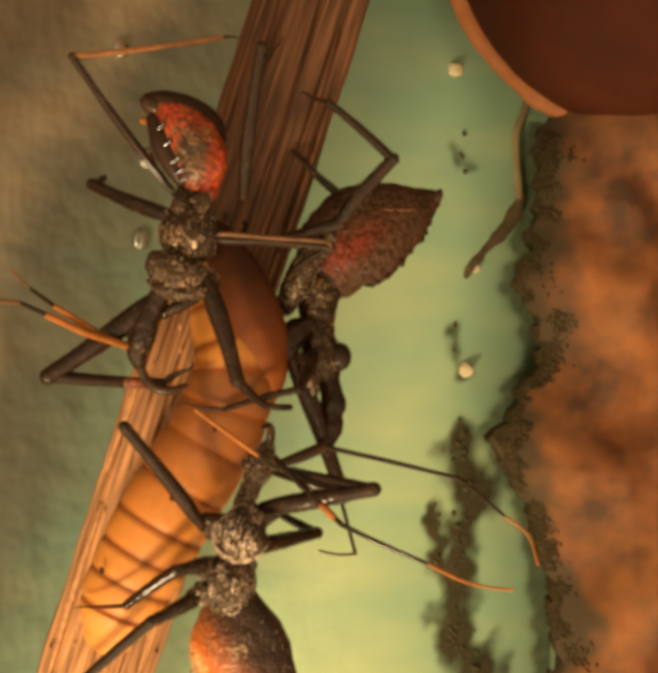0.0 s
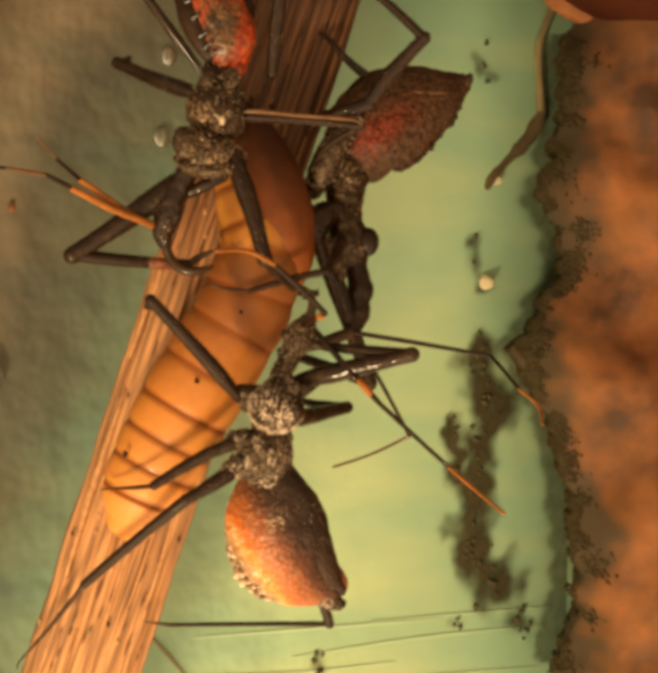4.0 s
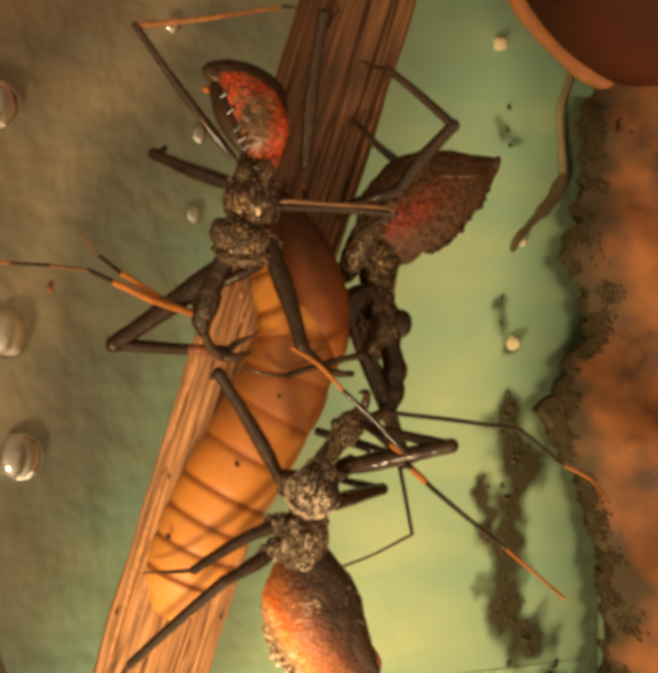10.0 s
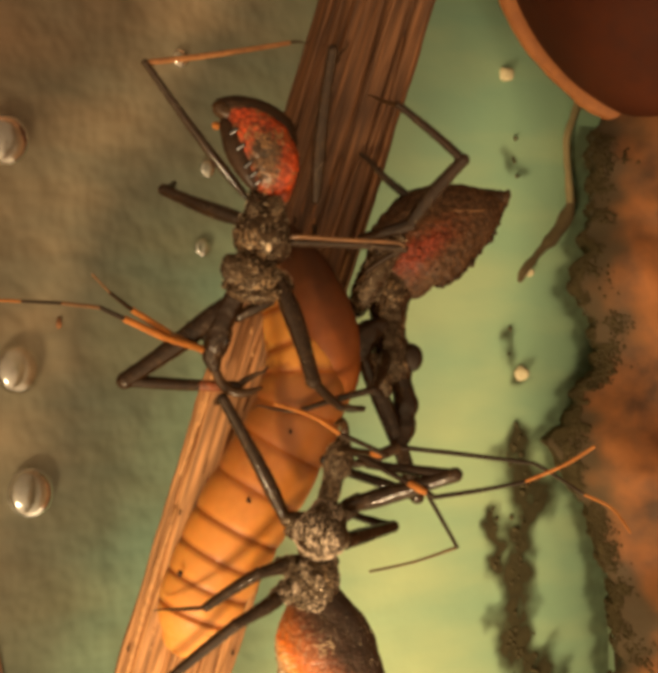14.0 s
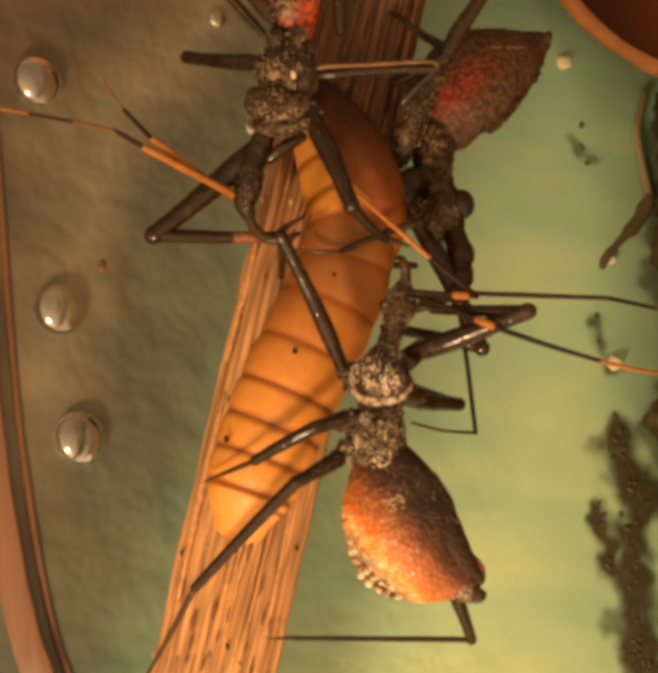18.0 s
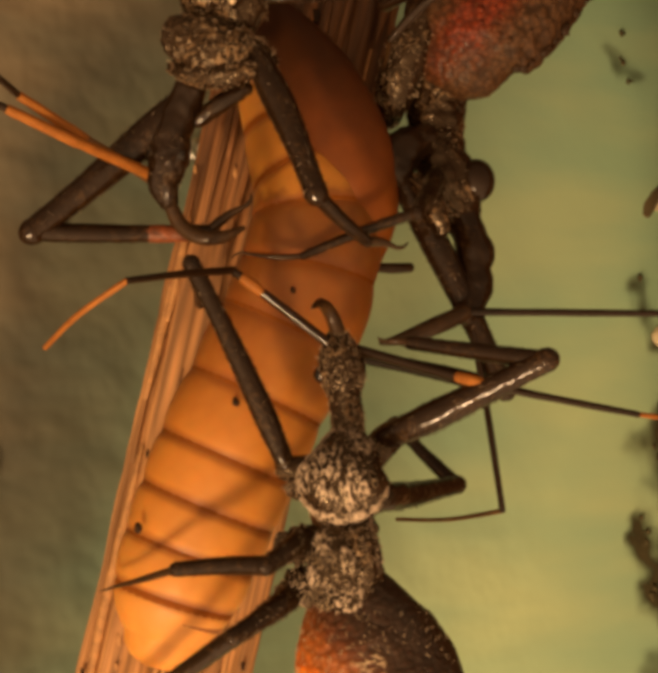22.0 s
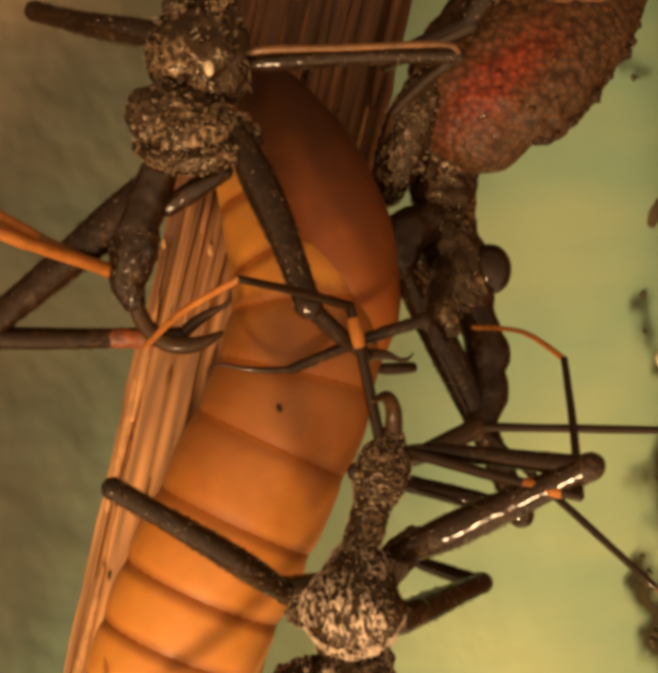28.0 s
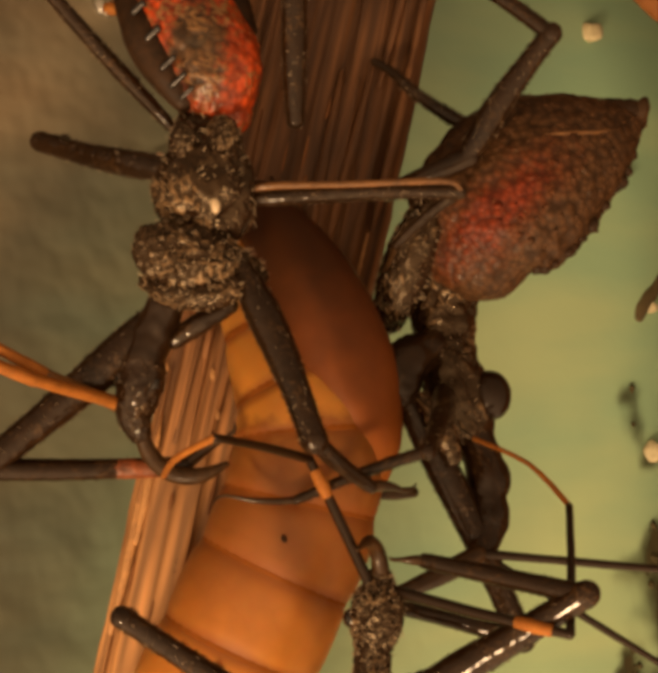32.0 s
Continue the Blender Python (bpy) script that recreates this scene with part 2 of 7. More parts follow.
def waxed(name, dark, light, low=0.2, high=0.75, rough=(0.24, 0.6), coat=0.0, gloss=0.3):
    """Glossy dark cuticle with pale dull wax where the attribute wax is high, broken up by a fine grain."""
    m = bpy.data.materials.new(name)
    m.use_nodes = True
    nt = m.node_tree
    N, link = nt.nodes.new, nt.links.new
    b = nt.nodes["Principled BSDF"]
    co, wax = N("ShaderNodeTexCoord"), N("ShaderNodeAttribute")
    wax.attribute_name = "wax"
    fine, wide = N("ShaderNodeTexNoise"), N("ShaderNodeTexNoise")
    fine.inputs["Scale"].default_value, wide.inputs["Scale"].default_value = 14000, 1500
    for n in (fine, wide):
        n.inputs["Detail"].default_value = 3
        link(co.outputs["Object"], n.inputs["Vector"])
    shift = N("ShaderNodeMath")
    shift.operation = "MULTIPLY_ADD"
    shift.inputs[1].default_value, shift.inputs[2].default_value = 0.7, -0.35
    link(fine.outputs[0], shift.inputs[0])
    total = N("ShaderNodeMath")
    link(wax.outputs["Fac"], total.inputs[0])
    link(shift.outputs[0], total.inputs[1])
    span = N("ShaderNodeMapRange")
    span.inputs[1].default_value, span.inputs[2].default_value = low, high
    link(total.outputs[0], span.inputs[0])
    under = N("ShaderNodeMix")
    under.data_type = "RGBA"
    under.inputs[6].default_value, under.inputs[7].default_value = (*[c * 0.55 for c in dark], 1), (*[c * 1.6 for c in dark], 1)
    link(wide.outputs[0], under.inputs[0])
    mx = N("ShaderNodeMix")
    mx.data_type = "RGBA"
    link(span.outputs[0], mx.inputs[0])
    link(under.outputs[2], mx.inputs[6])
    mx.inputs[7].default_value = (*light, 1)
    link(mx.outputs[2], b.inputs["Base Color"])
    dull = N("ShaderNodeMapRange")
    dull.inputs[3].default_value, dull.inputs[4].default_value = rough
    link(span.outputs[0], dull.inputs[0])
    link(dull.outputs[0], b.inputs["Roughness"])
    b.inputs["Specular IOR Level"].default_value = gloss
    b.inputs["Specular Tint"].default_value = (1.0, 0.78, 0.55, 1)
    b.inputs["Coat Weight"].default_value, b.inputs["Coat Roughness"].default_value = coat, 0.07
    bp = N("ShaderNodeBump")
    bp.inputs["Strength"].default_value, bp.inputs["Distance"].default_value = 0.5, 0.00003
    link(total.outputs[0], bp.inputs["Height"])
    link(bp.outputs[0], b.inputs["Normal"])
    return m


def banded(name, stops, axis=None, centre=(0, 0, 0), squash=(1, 1, 1), wander=0.5, grain=0.3, crumb=0.16, rough=0.45, bump=1.0, coat=0.05, sss=0.0, along=None, pit=1.0, turn=0.0, gloss=0.35, wax=None):
    """Colour in bands: along axis, or in rings round centre, in millimetres; wandering edges and a granular relief."""
    m = bpy.data.materials.new(name)
    m.use_nodes = True
    nt = m.node_tree
    N, link = nt.nodes.new, nt.links.new
    b = nt.nodes["Principled BSDF"]
    co, mp = N("ShaderNodeTexCoord"), N("ShaderNodeMapping")
    mp.inputs["Scale"].default_value = (1000, 1000, 1000)
    mp.inputs["Location"].default_value = [-c for c in centre]
    link(co.outputs["Object"], mp.inputs[0])
    n1, n2, n3 = N("ShaderNodeTexNoise"), N("ShaderNodeTexNoise"), N("ShaderNodeTexVoronoi")
    n1.inputs["Scale"].default_value, n1.inputs["Detail"].default_value = 0.9, 4
    n2.inputs["Scale"].default_value, n2.inputs["Detail"].default_value = 1 / crumb, 3
    n3.inputs["Scale"].default_value = 1 / (crumb * 1.6)
    grainwise = mp
    if along is not None:
        turned, grainwise = N("ShaderNodeMapping"), N("ShaderNodeMapping")
        turned.inputs["Rotation"].default_value = (0, 0, along)
        grainwise.inputs["Scale"].default_value = (1, 0.07, 1)
        link(mp.outputs[0], turned.inputs[0])
        link(turned.outputs[0], grainwise.inputs[0])
    for n in (n1, n2, n3):
        link(grainwise.outputs[0], n.inputs["Vector"])
    place = N("ShaderNodeVectorMath")
    if axis:
        place.operation = "DOT_PRODUCT"
        place.inputs[1].default_value = axis
        link(mp.outputs[0], place.inputs[0])
    else:
        wide = N("ShaderNodeVectorMath")
        wide.operation = "MULTIPLY"
        wide.inputs[1].default_value = squash
        spin = N("ShaderNodeMapping")
        spin.inputs["Rotation"].default_value = (0, 0, turn)
        link(mp.outputs[0], spin.inputs[0])
        link(spin.outputs[0], wide.inputs[0])
        place.operation = "LENGTH"
        link(wide.outputs[0], place.inputs[0])
    value = place.outputs["Value"]
    for tex, much in ((n1, wander), (n2, grain)):
        off = N("ShaderNodeMath")
        off.operation = "SUBTRACT"
        off.inputs[1].default_value = 0.5
        link(tex.outputs[0], off.inputs[0])
        add = N("ShaderNodeMath")
        add.operation = "MULTIPLY_ADD"
        add.inputs[1].default_value = much * 2
        link(off.outputs[0], add.inputs[0])
        link(value, add.inputs[2])
        value = add.outputs[0]
    low, high = stops[0][0], stops[-1][0]
    span = N("ShaderNodeMapRange")
    span.inputs[1].default_value, span.inputs[2].default_value = low, high
    link(value, span.inputs[0])
    ramp = N("ShaderNodeValToRGB")
    e = ramp.color_ramp.elements
    e[0].color, e[1].color = (*stops[0][1], 1), (*stops[-1][1], 1)
    for pos, c in stops[1:-1]:
        k = e.new((pos - low) / (high - low))
        k.color = (*c, 1)
    link(span.outputs[0], ramp.inputs[0])
    dots = N("ShaderNodeMapRange")
    dots.inputs[1].default_value, dots.inputs[2].default_value = 0.1, 0.75
    dots.inputs[3].default_value, dots.inputs[4].default_value = 1 + 0.15 * pit, 1 - 0.55 * pit
    link(n3.outputs["Distance"], dots.inputs[0])
    mul = N("ShaderNodeVectorMath")
    mul.operation = "SCALE"
    link(ramp.outputs[0], mul.inputs[0])
    link(dots.outputs[0], mul.inputs["Scale"])
    colour = mul.outputs[0]
    if wax:
        coat_of, mx, span2 = N("ShaderNodeAttribute"), N("ShaderNodeMix"), N("ShaderNodeMapRange")
        coat_of.attribute_name, mx.data_type = "wax", "RGBA"
        span2.inputs[1].default_value, span2.inputs[2].default_value = 0.25, 0.8
        link(coat_of.outputs["Fac"], span2.inputs[0])
        link(span2.outputs[0], mx.inputs[0])
        link(colour, mx.inputs[6])
        mx.inputs[7].default_value = (*wax, 1)
        colour = mx.outputs[2]
    link(colour, b.inputs["Base Color"])
    b.inputs["Roughness"].default_value, b.inputs["Coat Weight"].default_value = rough, coat
    b.inputs["Subsurface Weight"].default_value, b.inputs["Subsurface Scale"].default_value = sss, 0.0008
    b.inputs["Specular IOR Level"].default_value = gloss
    bp = N("ShaderNodeBump")
    bp.inputs["Strength"].default_value, bp.inputs["Distance"].default_value = bump, 0.00005
    bp.invert = True
    link(n3.outputs["Distance"], bp.inputs["Height"])
    link(bp.outputs[0], b.inputs["Normal"])
    link(bp.outputs[0], b.inputs["Coat Normal"])
    return m


def mould_film():
    """Dark olive mould, as dense as the attribute wax says, over whatever it grows on."""
    m = bpy.data.materials.new("mould_film")
    m.use_nodes = True
    nt = m.node_tree
    N, link = nt.nodes.new, nt.links.new
    b = nt.nodes["Principled BSDF"]
    wax, co, grain, ramp = N("ShaderNodeAttribute"), N("ShaderNodeTexCoord"), N("ShaderNodeTexNoise"), N("ShaderNodeValToRGB")
    wax.attribute_name = "wax"
    grain.inputs["Scale"].default_value, grain.inputs["Detail"].default_value = 900, 4
    link(co.outputs["Object"], grain.inputs["Vector"])
    ramp.color_ramp.elements[0].color, ramp.color_ramp.elements[1].color = (0.040, 0.036, 0.019, 1), (0.105, 0.090, 0.046, 1)
    link(grain.outputs[0], ramp.inputs[0])
    link(ramp.outputs[0], b.inputs["Base Color"])
    b.inputs["Roughness"].default_value, b.inputs["Specular IOR Level"].default_value = 0.9, 0.1
    thick = N("ShaderNodeMath")
    thick.operation, thick.use_clamp = "MULTIPLY_ADD", True
    half = N("ShaderNodeMath")
    half.operation = "ADD"
    half.inputs[1].default_value = 0.5
    link(grain.outputs[0], half.inputs[0])
    thick.inputs[2].default_value = 0.0
    link(wax.outputs["Fac"], thick.inputs[0])
    link(half.outputs[0], thick.inputs[1])
    link(thick.outputs[0], b.inputs["Alpha"])
    return m


CHITIN = material("dark_chitin", (0.019, 0.009, 0.004), (0.055, 0.026, 0.010), 0.35, 0.36, 0.4, fine=3, gloss=0.12, coat=0.25)
SCALY = waxed("pale_granular_chitin", (0.017, 0.0088, 0.0042), (0.55, 0.425, 0.325), 0.42, 0.98, (0.2, 0.5), 0.0, 0.5)
KNOBBLY = waxed("dark_granular_chitin", (0.015, 0.007, 0.0033), (0.19, 0.112, 0.058), 0.45, 1.05, (0.19, 0.42), 0.0, 0.4)
LEGSKIN = waxed("speckled_leg_chitin", (0.0135, 0.006, 0.0026), (0.055, 0.027, 0.011), 0.4, 1.0, (0.36, 0.5), 0.42, 0.06)
BUFF = material("pale_bristle", (0.30, 0.205, 0.125), (0.68, 0.53, 0.36), 0.4, 0.22, 0.2, coat=0.4)
DARKHAIR = material("dark_bristle", (0.014, 0.007, 0.003), (0.04, 0.021, 0.010), 0.4, 0.6, 0.1, gloss=0.1)
ORANGE = material("orange_chitin", (0.17, 0.055, 0.013), (0.36, 0.13, 0.032), 0.6, 0.5, 0.4, gloss=0.14, sss=0.1)
TAWNY = material("tawny_chitin", (0.05, 0.022, 0.009), (0.19, 0.082, 0.028), 0.8, 0.32, 0.5, gloss=0.2, coat=0.25)
AMBER = material("amber_tibia", (0.20, 0.075, 0.025), (0.40, 0.17, 0.06), 0.7, 0.35, 0.2, coat=0.3)
RED = banded("red_abdomen", [(0.0, (0.055, 0.030, 0.012)), (0.75, (0.085, 0.036, 0.014)), (1.1, (0.28, 0.042, 0.012)), (1.5, (0.46, 0.055, 0.015)), (2.3, (0.40, 0.05, 0.014)), (3.0, (0.06, 0.014, 0.006))], None, (0.9, 5.6, 6.6), (1.0, 0.62, 0.7), 0.55, 0.5, 0.2, rough=0.36, coat=0.03, pit=1.2, gloss=0.3, wax=(0.17, 0.085, 0.035))
REDDARK = banded("dull_red_abdomen", [(0.0, (0.185, 0.030, 0.011)), (0.5, (0.145, 0.023, 0.009)), (1.0, (0.10, 0.028, 0.010)), (1.6, (0.075, 0.034, 0.015)), (4.5, (0.042, 0.020, 0.010))], None, (1.9, 2.4, 2.8), (0.42, 1.05, 0.3), 0.5, 0.5, 0.16, rough=0.45, bump=1.0, coat=0.02, pit=1.1, turn=radians(-38), gloss=0.15)
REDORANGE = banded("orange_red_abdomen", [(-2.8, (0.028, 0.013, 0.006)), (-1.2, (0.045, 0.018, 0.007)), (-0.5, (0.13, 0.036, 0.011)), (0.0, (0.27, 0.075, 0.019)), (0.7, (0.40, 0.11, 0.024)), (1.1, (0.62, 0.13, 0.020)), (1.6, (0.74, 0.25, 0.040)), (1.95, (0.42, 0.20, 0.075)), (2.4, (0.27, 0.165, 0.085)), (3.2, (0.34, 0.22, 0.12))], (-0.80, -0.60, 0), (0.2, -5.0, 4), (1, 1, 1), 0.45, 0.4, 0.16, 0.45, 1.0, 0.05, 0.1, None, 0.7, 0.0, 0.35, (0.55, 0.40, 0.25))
DORSAL = material("brown_dorsum", (0.010, 0.006, 0.0035), (0.036, 0.016, 0.007), 0.4, 0.55, 1.0, fine=4, gloss=0.12, coat=0.04)
DORSALRED = material("red_brown_dorsum", (0.040, 0.014, 0.006), (0.30, 0.065, 0.014), 2.2, 0.5, 0.8, fine=7, contrast=(0.36, 0.64), coat=0.05)
# dark middle: shadow of the bugs' legs painted in, beside the browner drained skin
LARVA = banded("amber_larva_shaded_middle", [(-11.0, (0.62, 0.26, 0.062)), (-3.0, (0.51, 0.19, 0.038)), (0.0, (0.37, 0.125, 0.024)), (2.0, (0.26, 0.082, 0.016)), (5.0, (0.19, 0.060, 0.012)), (6.3, (0.23, 0.078, 0.015)), (7.0, (0.46, 0.18, 0.035)), (13.0, (0.46, 0.18, 0.035))], (0, 1, 0), (0, 0, 0), (1, 1, 1), 1.0, 0.5, 0.45, 0.5, 0.3, 0.03, 0.3, None, 0.14, wax=(0.225, 0.060, 0.011))
CREASE = material("brown_crease", (0.19, 0.050, 0.010), (0.25, 0.068, 0.013), 0.8, 0.7, 0.3, sss=0.3, gloss=0.08)
# near-black upper end: the shadow of the red-backed bug, put into the shell colour
PLATE = banded("red_brown_shell_shaded_above", [(3.0, (0.28, 0.085, 0.017)), (6.0, (0.18, 0.048, 0.011)), (9.0, (0.10, 0.027, 0.008)), (12.0, (0.05, 0.016, 0.006)), (16.0, (0.03, 0.010, 0.004))], (0, 1, 0), (0, 0, 0), (1, 1, 1), 1.4, 0.5, 0.4, 0.5, 0.3, 0.0, 0.1, None, 0.14, 0.0, 0.12)
# the shade over the reed's upper half is put into the wood colour
WOOD = banded("weathered_reed_shaded_above", [(-8.0, (0.54, 0.26, 0.11)), (-1.0, (0.36, 0.16, 0.065)), (3.0, (0.21, 0.085, 0.033)), (8.0, (0.125, 0.050, 0.019)), (40.0, (0.15, 0.060, 0.023))], (0, 1, 0), (0, 0, 0), (1, 1, 1), 2.5, 3.2, 0.22, 0.62, 1.0, 0.0, along=radians(17.3))
VEIN = material("leaf_vein", (0.38, 0.54, 0.35), (0.50, 0.68, 0.43), 4.0, 0.7, 0.2)
CREAM = material("cream_speck", (0.40, 0.34, 0.20), (0.66, 0.58, 0.38), 0.6, 0.5, 0.4)
FIBRE = material("pale_fibre", (0.24, 0.11, 0.045), (0.60, 0.30, 0.12), 0.45, 0.6, 0.7)
EYE = material("black_eye", (0.006, 0.004, 0.003), (0.015, 0.010, 0.007), 0.5, 0.12, 0.1, gloss=0.5)
HUSK = material("brown_husk", (0.055, 0.021, 0.007), (0.25, 0.088, 0.025), 6.0, 0.8, 0.6, fine=3, contrast=(0.38, 0.64), film=(0.046, 0.029, 0.013))
DARKMOULD = material("dark_mould", (0.030, 0.023, 0.011), (0.075, 0.055, 0.027), 1.2, 0.9, 0.8, gloss=0.1)
MOULD = material("black_frass", (0.060, 0.051, 0.027), (0.11, 0.092, 0.050), 1.2, 0.9, 0.6, gloss=0.05)
FRUIT = material("dark_red_skin", (0.030, 0.007, 0.003), (0.062, 0.014, 0.005), 6.0, 0.75, 0.15, gloss=0.12)
RIM = material("orange_skin_edge", (0.20, 0.065, 0.020), (0.42, 0.15, 0.045), 3.0, 0.65, 0.3)
FILM = mould_film()
WITHERED = material("withered_tip", (0.07, 0.050, 0.022), (0.15, 0.105, 0.05), 2.0, 0.85, 0.4)
TENDRIL = material("dry_tendril", (0.15, 0.12, 0.055), (0.26, 0.20, 0.10), 2.5, 0.8, 0.4)


def wall_material():
    """Floor colour: dull grey-green at the far side, yellow-green leaf near the fruit, with soft blotches; brightness
    from backlight and falloff is painted in.
    """
    m = bpy.data.materials.new("green_wall_light_painted")
    m.use_nodes = True
    nt = m.node_tree
    N, link = nt.nodes.new, nt.links.new
    b = nt.nodes["Principled BSDF"]
    co, sep = N("ShaderNodeTexCoord"), N("ShaderNodeSeparateXYZ")
    mp = N("ShaderNodeMapping")
    mp.inputs["Scale"].default_value = (1000, 1000, 1000)
    link(co.outputs["Object"], mp.inputs[0])
    link(mp.outputs[0], sep.inputs[0])
    n1, n2, n3 = N("ShaderNodeTexNoise"), N("ShaderNodeTexNoise"), N("ShaderNodeTexNoise")
    n1.inputs["Scale"].default_value, n1.inputs["Detail"].default_value = 0.06, 2
    n2.inputs["Scale"].default_value, n2.inputs["Detail"].default_value = 0.32, 2
    link(mp.outputs[0], n1.inputs["Vector"])
    wide = N("ShaderNodeMapping")
    wide.inputs["Scale"].default_value = (250, 1000, 250)
    wide.inputs["Rotation"].default_value = (0, 0, radians(-18))
    link(co.outputs["Object"], wide.inputs[0])
    n3.inputs["Scale"].default_value, n3.inputs["Detail"].default_value = 0.22, 3
    link(wide.outputs[0], n3.inputs["Vector"])
    link(mp.outputs[0], n2.inputs["Vector"])
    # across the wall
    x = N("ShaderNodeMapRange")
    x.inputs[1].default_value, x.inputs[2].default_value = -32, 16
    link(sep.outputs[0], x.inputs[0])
    # painted falloff of light: dimmer towards the top, brighter towards the bottom
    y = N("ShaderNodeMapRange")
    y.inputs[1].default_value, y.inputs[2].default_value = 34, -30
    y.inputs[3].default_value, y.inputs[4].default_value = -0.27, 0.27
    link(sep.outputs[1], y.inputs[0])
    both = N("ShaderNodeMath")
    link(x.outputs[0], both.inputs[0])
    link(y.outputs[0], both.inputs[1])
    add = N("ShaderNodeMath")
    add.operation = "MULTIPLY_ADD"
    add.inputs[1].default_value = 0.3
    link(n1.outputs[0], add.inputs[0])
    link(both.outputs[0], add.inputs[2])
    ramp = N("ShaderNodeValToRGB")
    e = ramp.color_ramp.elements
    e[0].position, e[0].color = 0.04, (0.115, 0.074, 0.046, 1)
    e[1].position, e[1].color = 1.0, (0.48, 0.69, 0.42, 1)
    # dark stops stand for the dim upper left, 0.29 for reflected haze at the edge
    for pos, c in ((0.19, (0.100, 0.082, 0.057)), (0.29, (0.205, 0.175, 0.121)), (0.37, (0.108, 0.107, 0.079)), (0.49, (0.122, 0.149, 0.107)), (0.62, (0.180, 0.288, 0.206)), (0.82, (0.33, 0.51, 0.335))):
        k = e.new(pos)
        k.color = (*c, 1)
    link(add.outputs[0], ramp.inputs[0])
    streak = N("ShaderNodeMapRange")
    streak.inputs[1].default_value, streak.inputs[2].default_value = 0.36, 0.66
    streak.inputs[3].default_value, streak.inputs[4].default_value = 0.75, 0.0
    link(n3.outputs[0], streak.inputs[0])
    # blue-green bloom in soft streaks, more of it beside the husk
    side = N("ShaderNodeMapRange")
    side.inputs[1].default_value, side.inputs[2].default_value = 2, 14
    side.inputs[3].default_value, side.inputs[4].default_value = 0.0, 0.5
    link(sep.outputs[0], side.inputs[0])
    bloom = N("ShaderNodeMath")
    bloom.operation, bloom.use_clamp = "ADD", True
    link(side.outputs[0], bloom.inputs[0])
    link(streak.outputs[0], bloom.inputs[1])
    tint = N("ShaderNodeMix")
    tint.data_type = "RGBA"
    tint.inputs[6].default_value, tint.inputs[7].default_value = (1.12, 1.02, 0.96, 1), (0.76, 0.87, 0.92, 1)
    link(bloom.outputs[0], tint.inputs[0])
    mx = N("ShaderNodeVectorMath")
    mx.operation = "MULTIPLY"
    link(ramp.outputs[0], mx.inputs[0])
    link(tint.outputs[2], mx.inputs[1])
    link(mx.outputs[0], b.inputs["Base Color"])
    b.inputs["Roughness"].default_value = 0.6
    b.inputs["Specular IOR Level"].default_value = 0.25
    bp = N("ShaderNodeBump")
    bp.inputs["Strength"].default_value, bp.inputs["Distance"].default_value = 0.22, 0.002
    flat = N("ShaderNodeMapRange")
    flat.inputs[1].default_value, flat.inputs[2].default_value = -14, 4
    flat.inputs[3].default_value, flat.inputs[4].default_value = 0.25, 0.04
    link(sep.outputs[0], flat.inputs[0])
    link(flat.outputs[0], bp.inputs["Strength"])
    link(n2.outputs[0], bp.inputs["Height"])
    link(bp.outputs[0], b.inputs["Normal"])
    return m


WALL = wall_material()
CARD = material("brown_board", (0.16, 0.07, 0.035), (0.34, 0.16, 0.08), 9.0, 0.75, 0.3)


def clear(name, tint, rough=0.03):
    m = bpy.data.materials.new(name)
    m.use_nodes = True
    b = m.node_tree.nodes["Principled BSDF"]
    b.inputs["Base Color"].default_value = (*tint, 1)
    b.inputs["Transmission Weight"].default_value = 1.0
    b.inputs["Roughness"].default_value = rough
    b.inputs["IOR"].default_value = 1.33
    b.inputs["Coat Weight"].default_value, b.inputs["Coat IOR"].default_value, b.inputs["Coat Roughness"].default_value = 1.0, 2.5, 0.18
    return m


WATER = clear("water", (1.0, 0.93, 0.82))
GLAZE = material("pinkish_plastic", (0.085, 0.036, 0.021), (0.19, 0.09, 0.053), 3.0, 0.4, 0.2, coat=0.12, gloss=0.2, stretch=(1, 0.06, 1))


# ---- the container ----
def wall_height(x):
    return -29.0 - 0.88 * (x - 10.0)


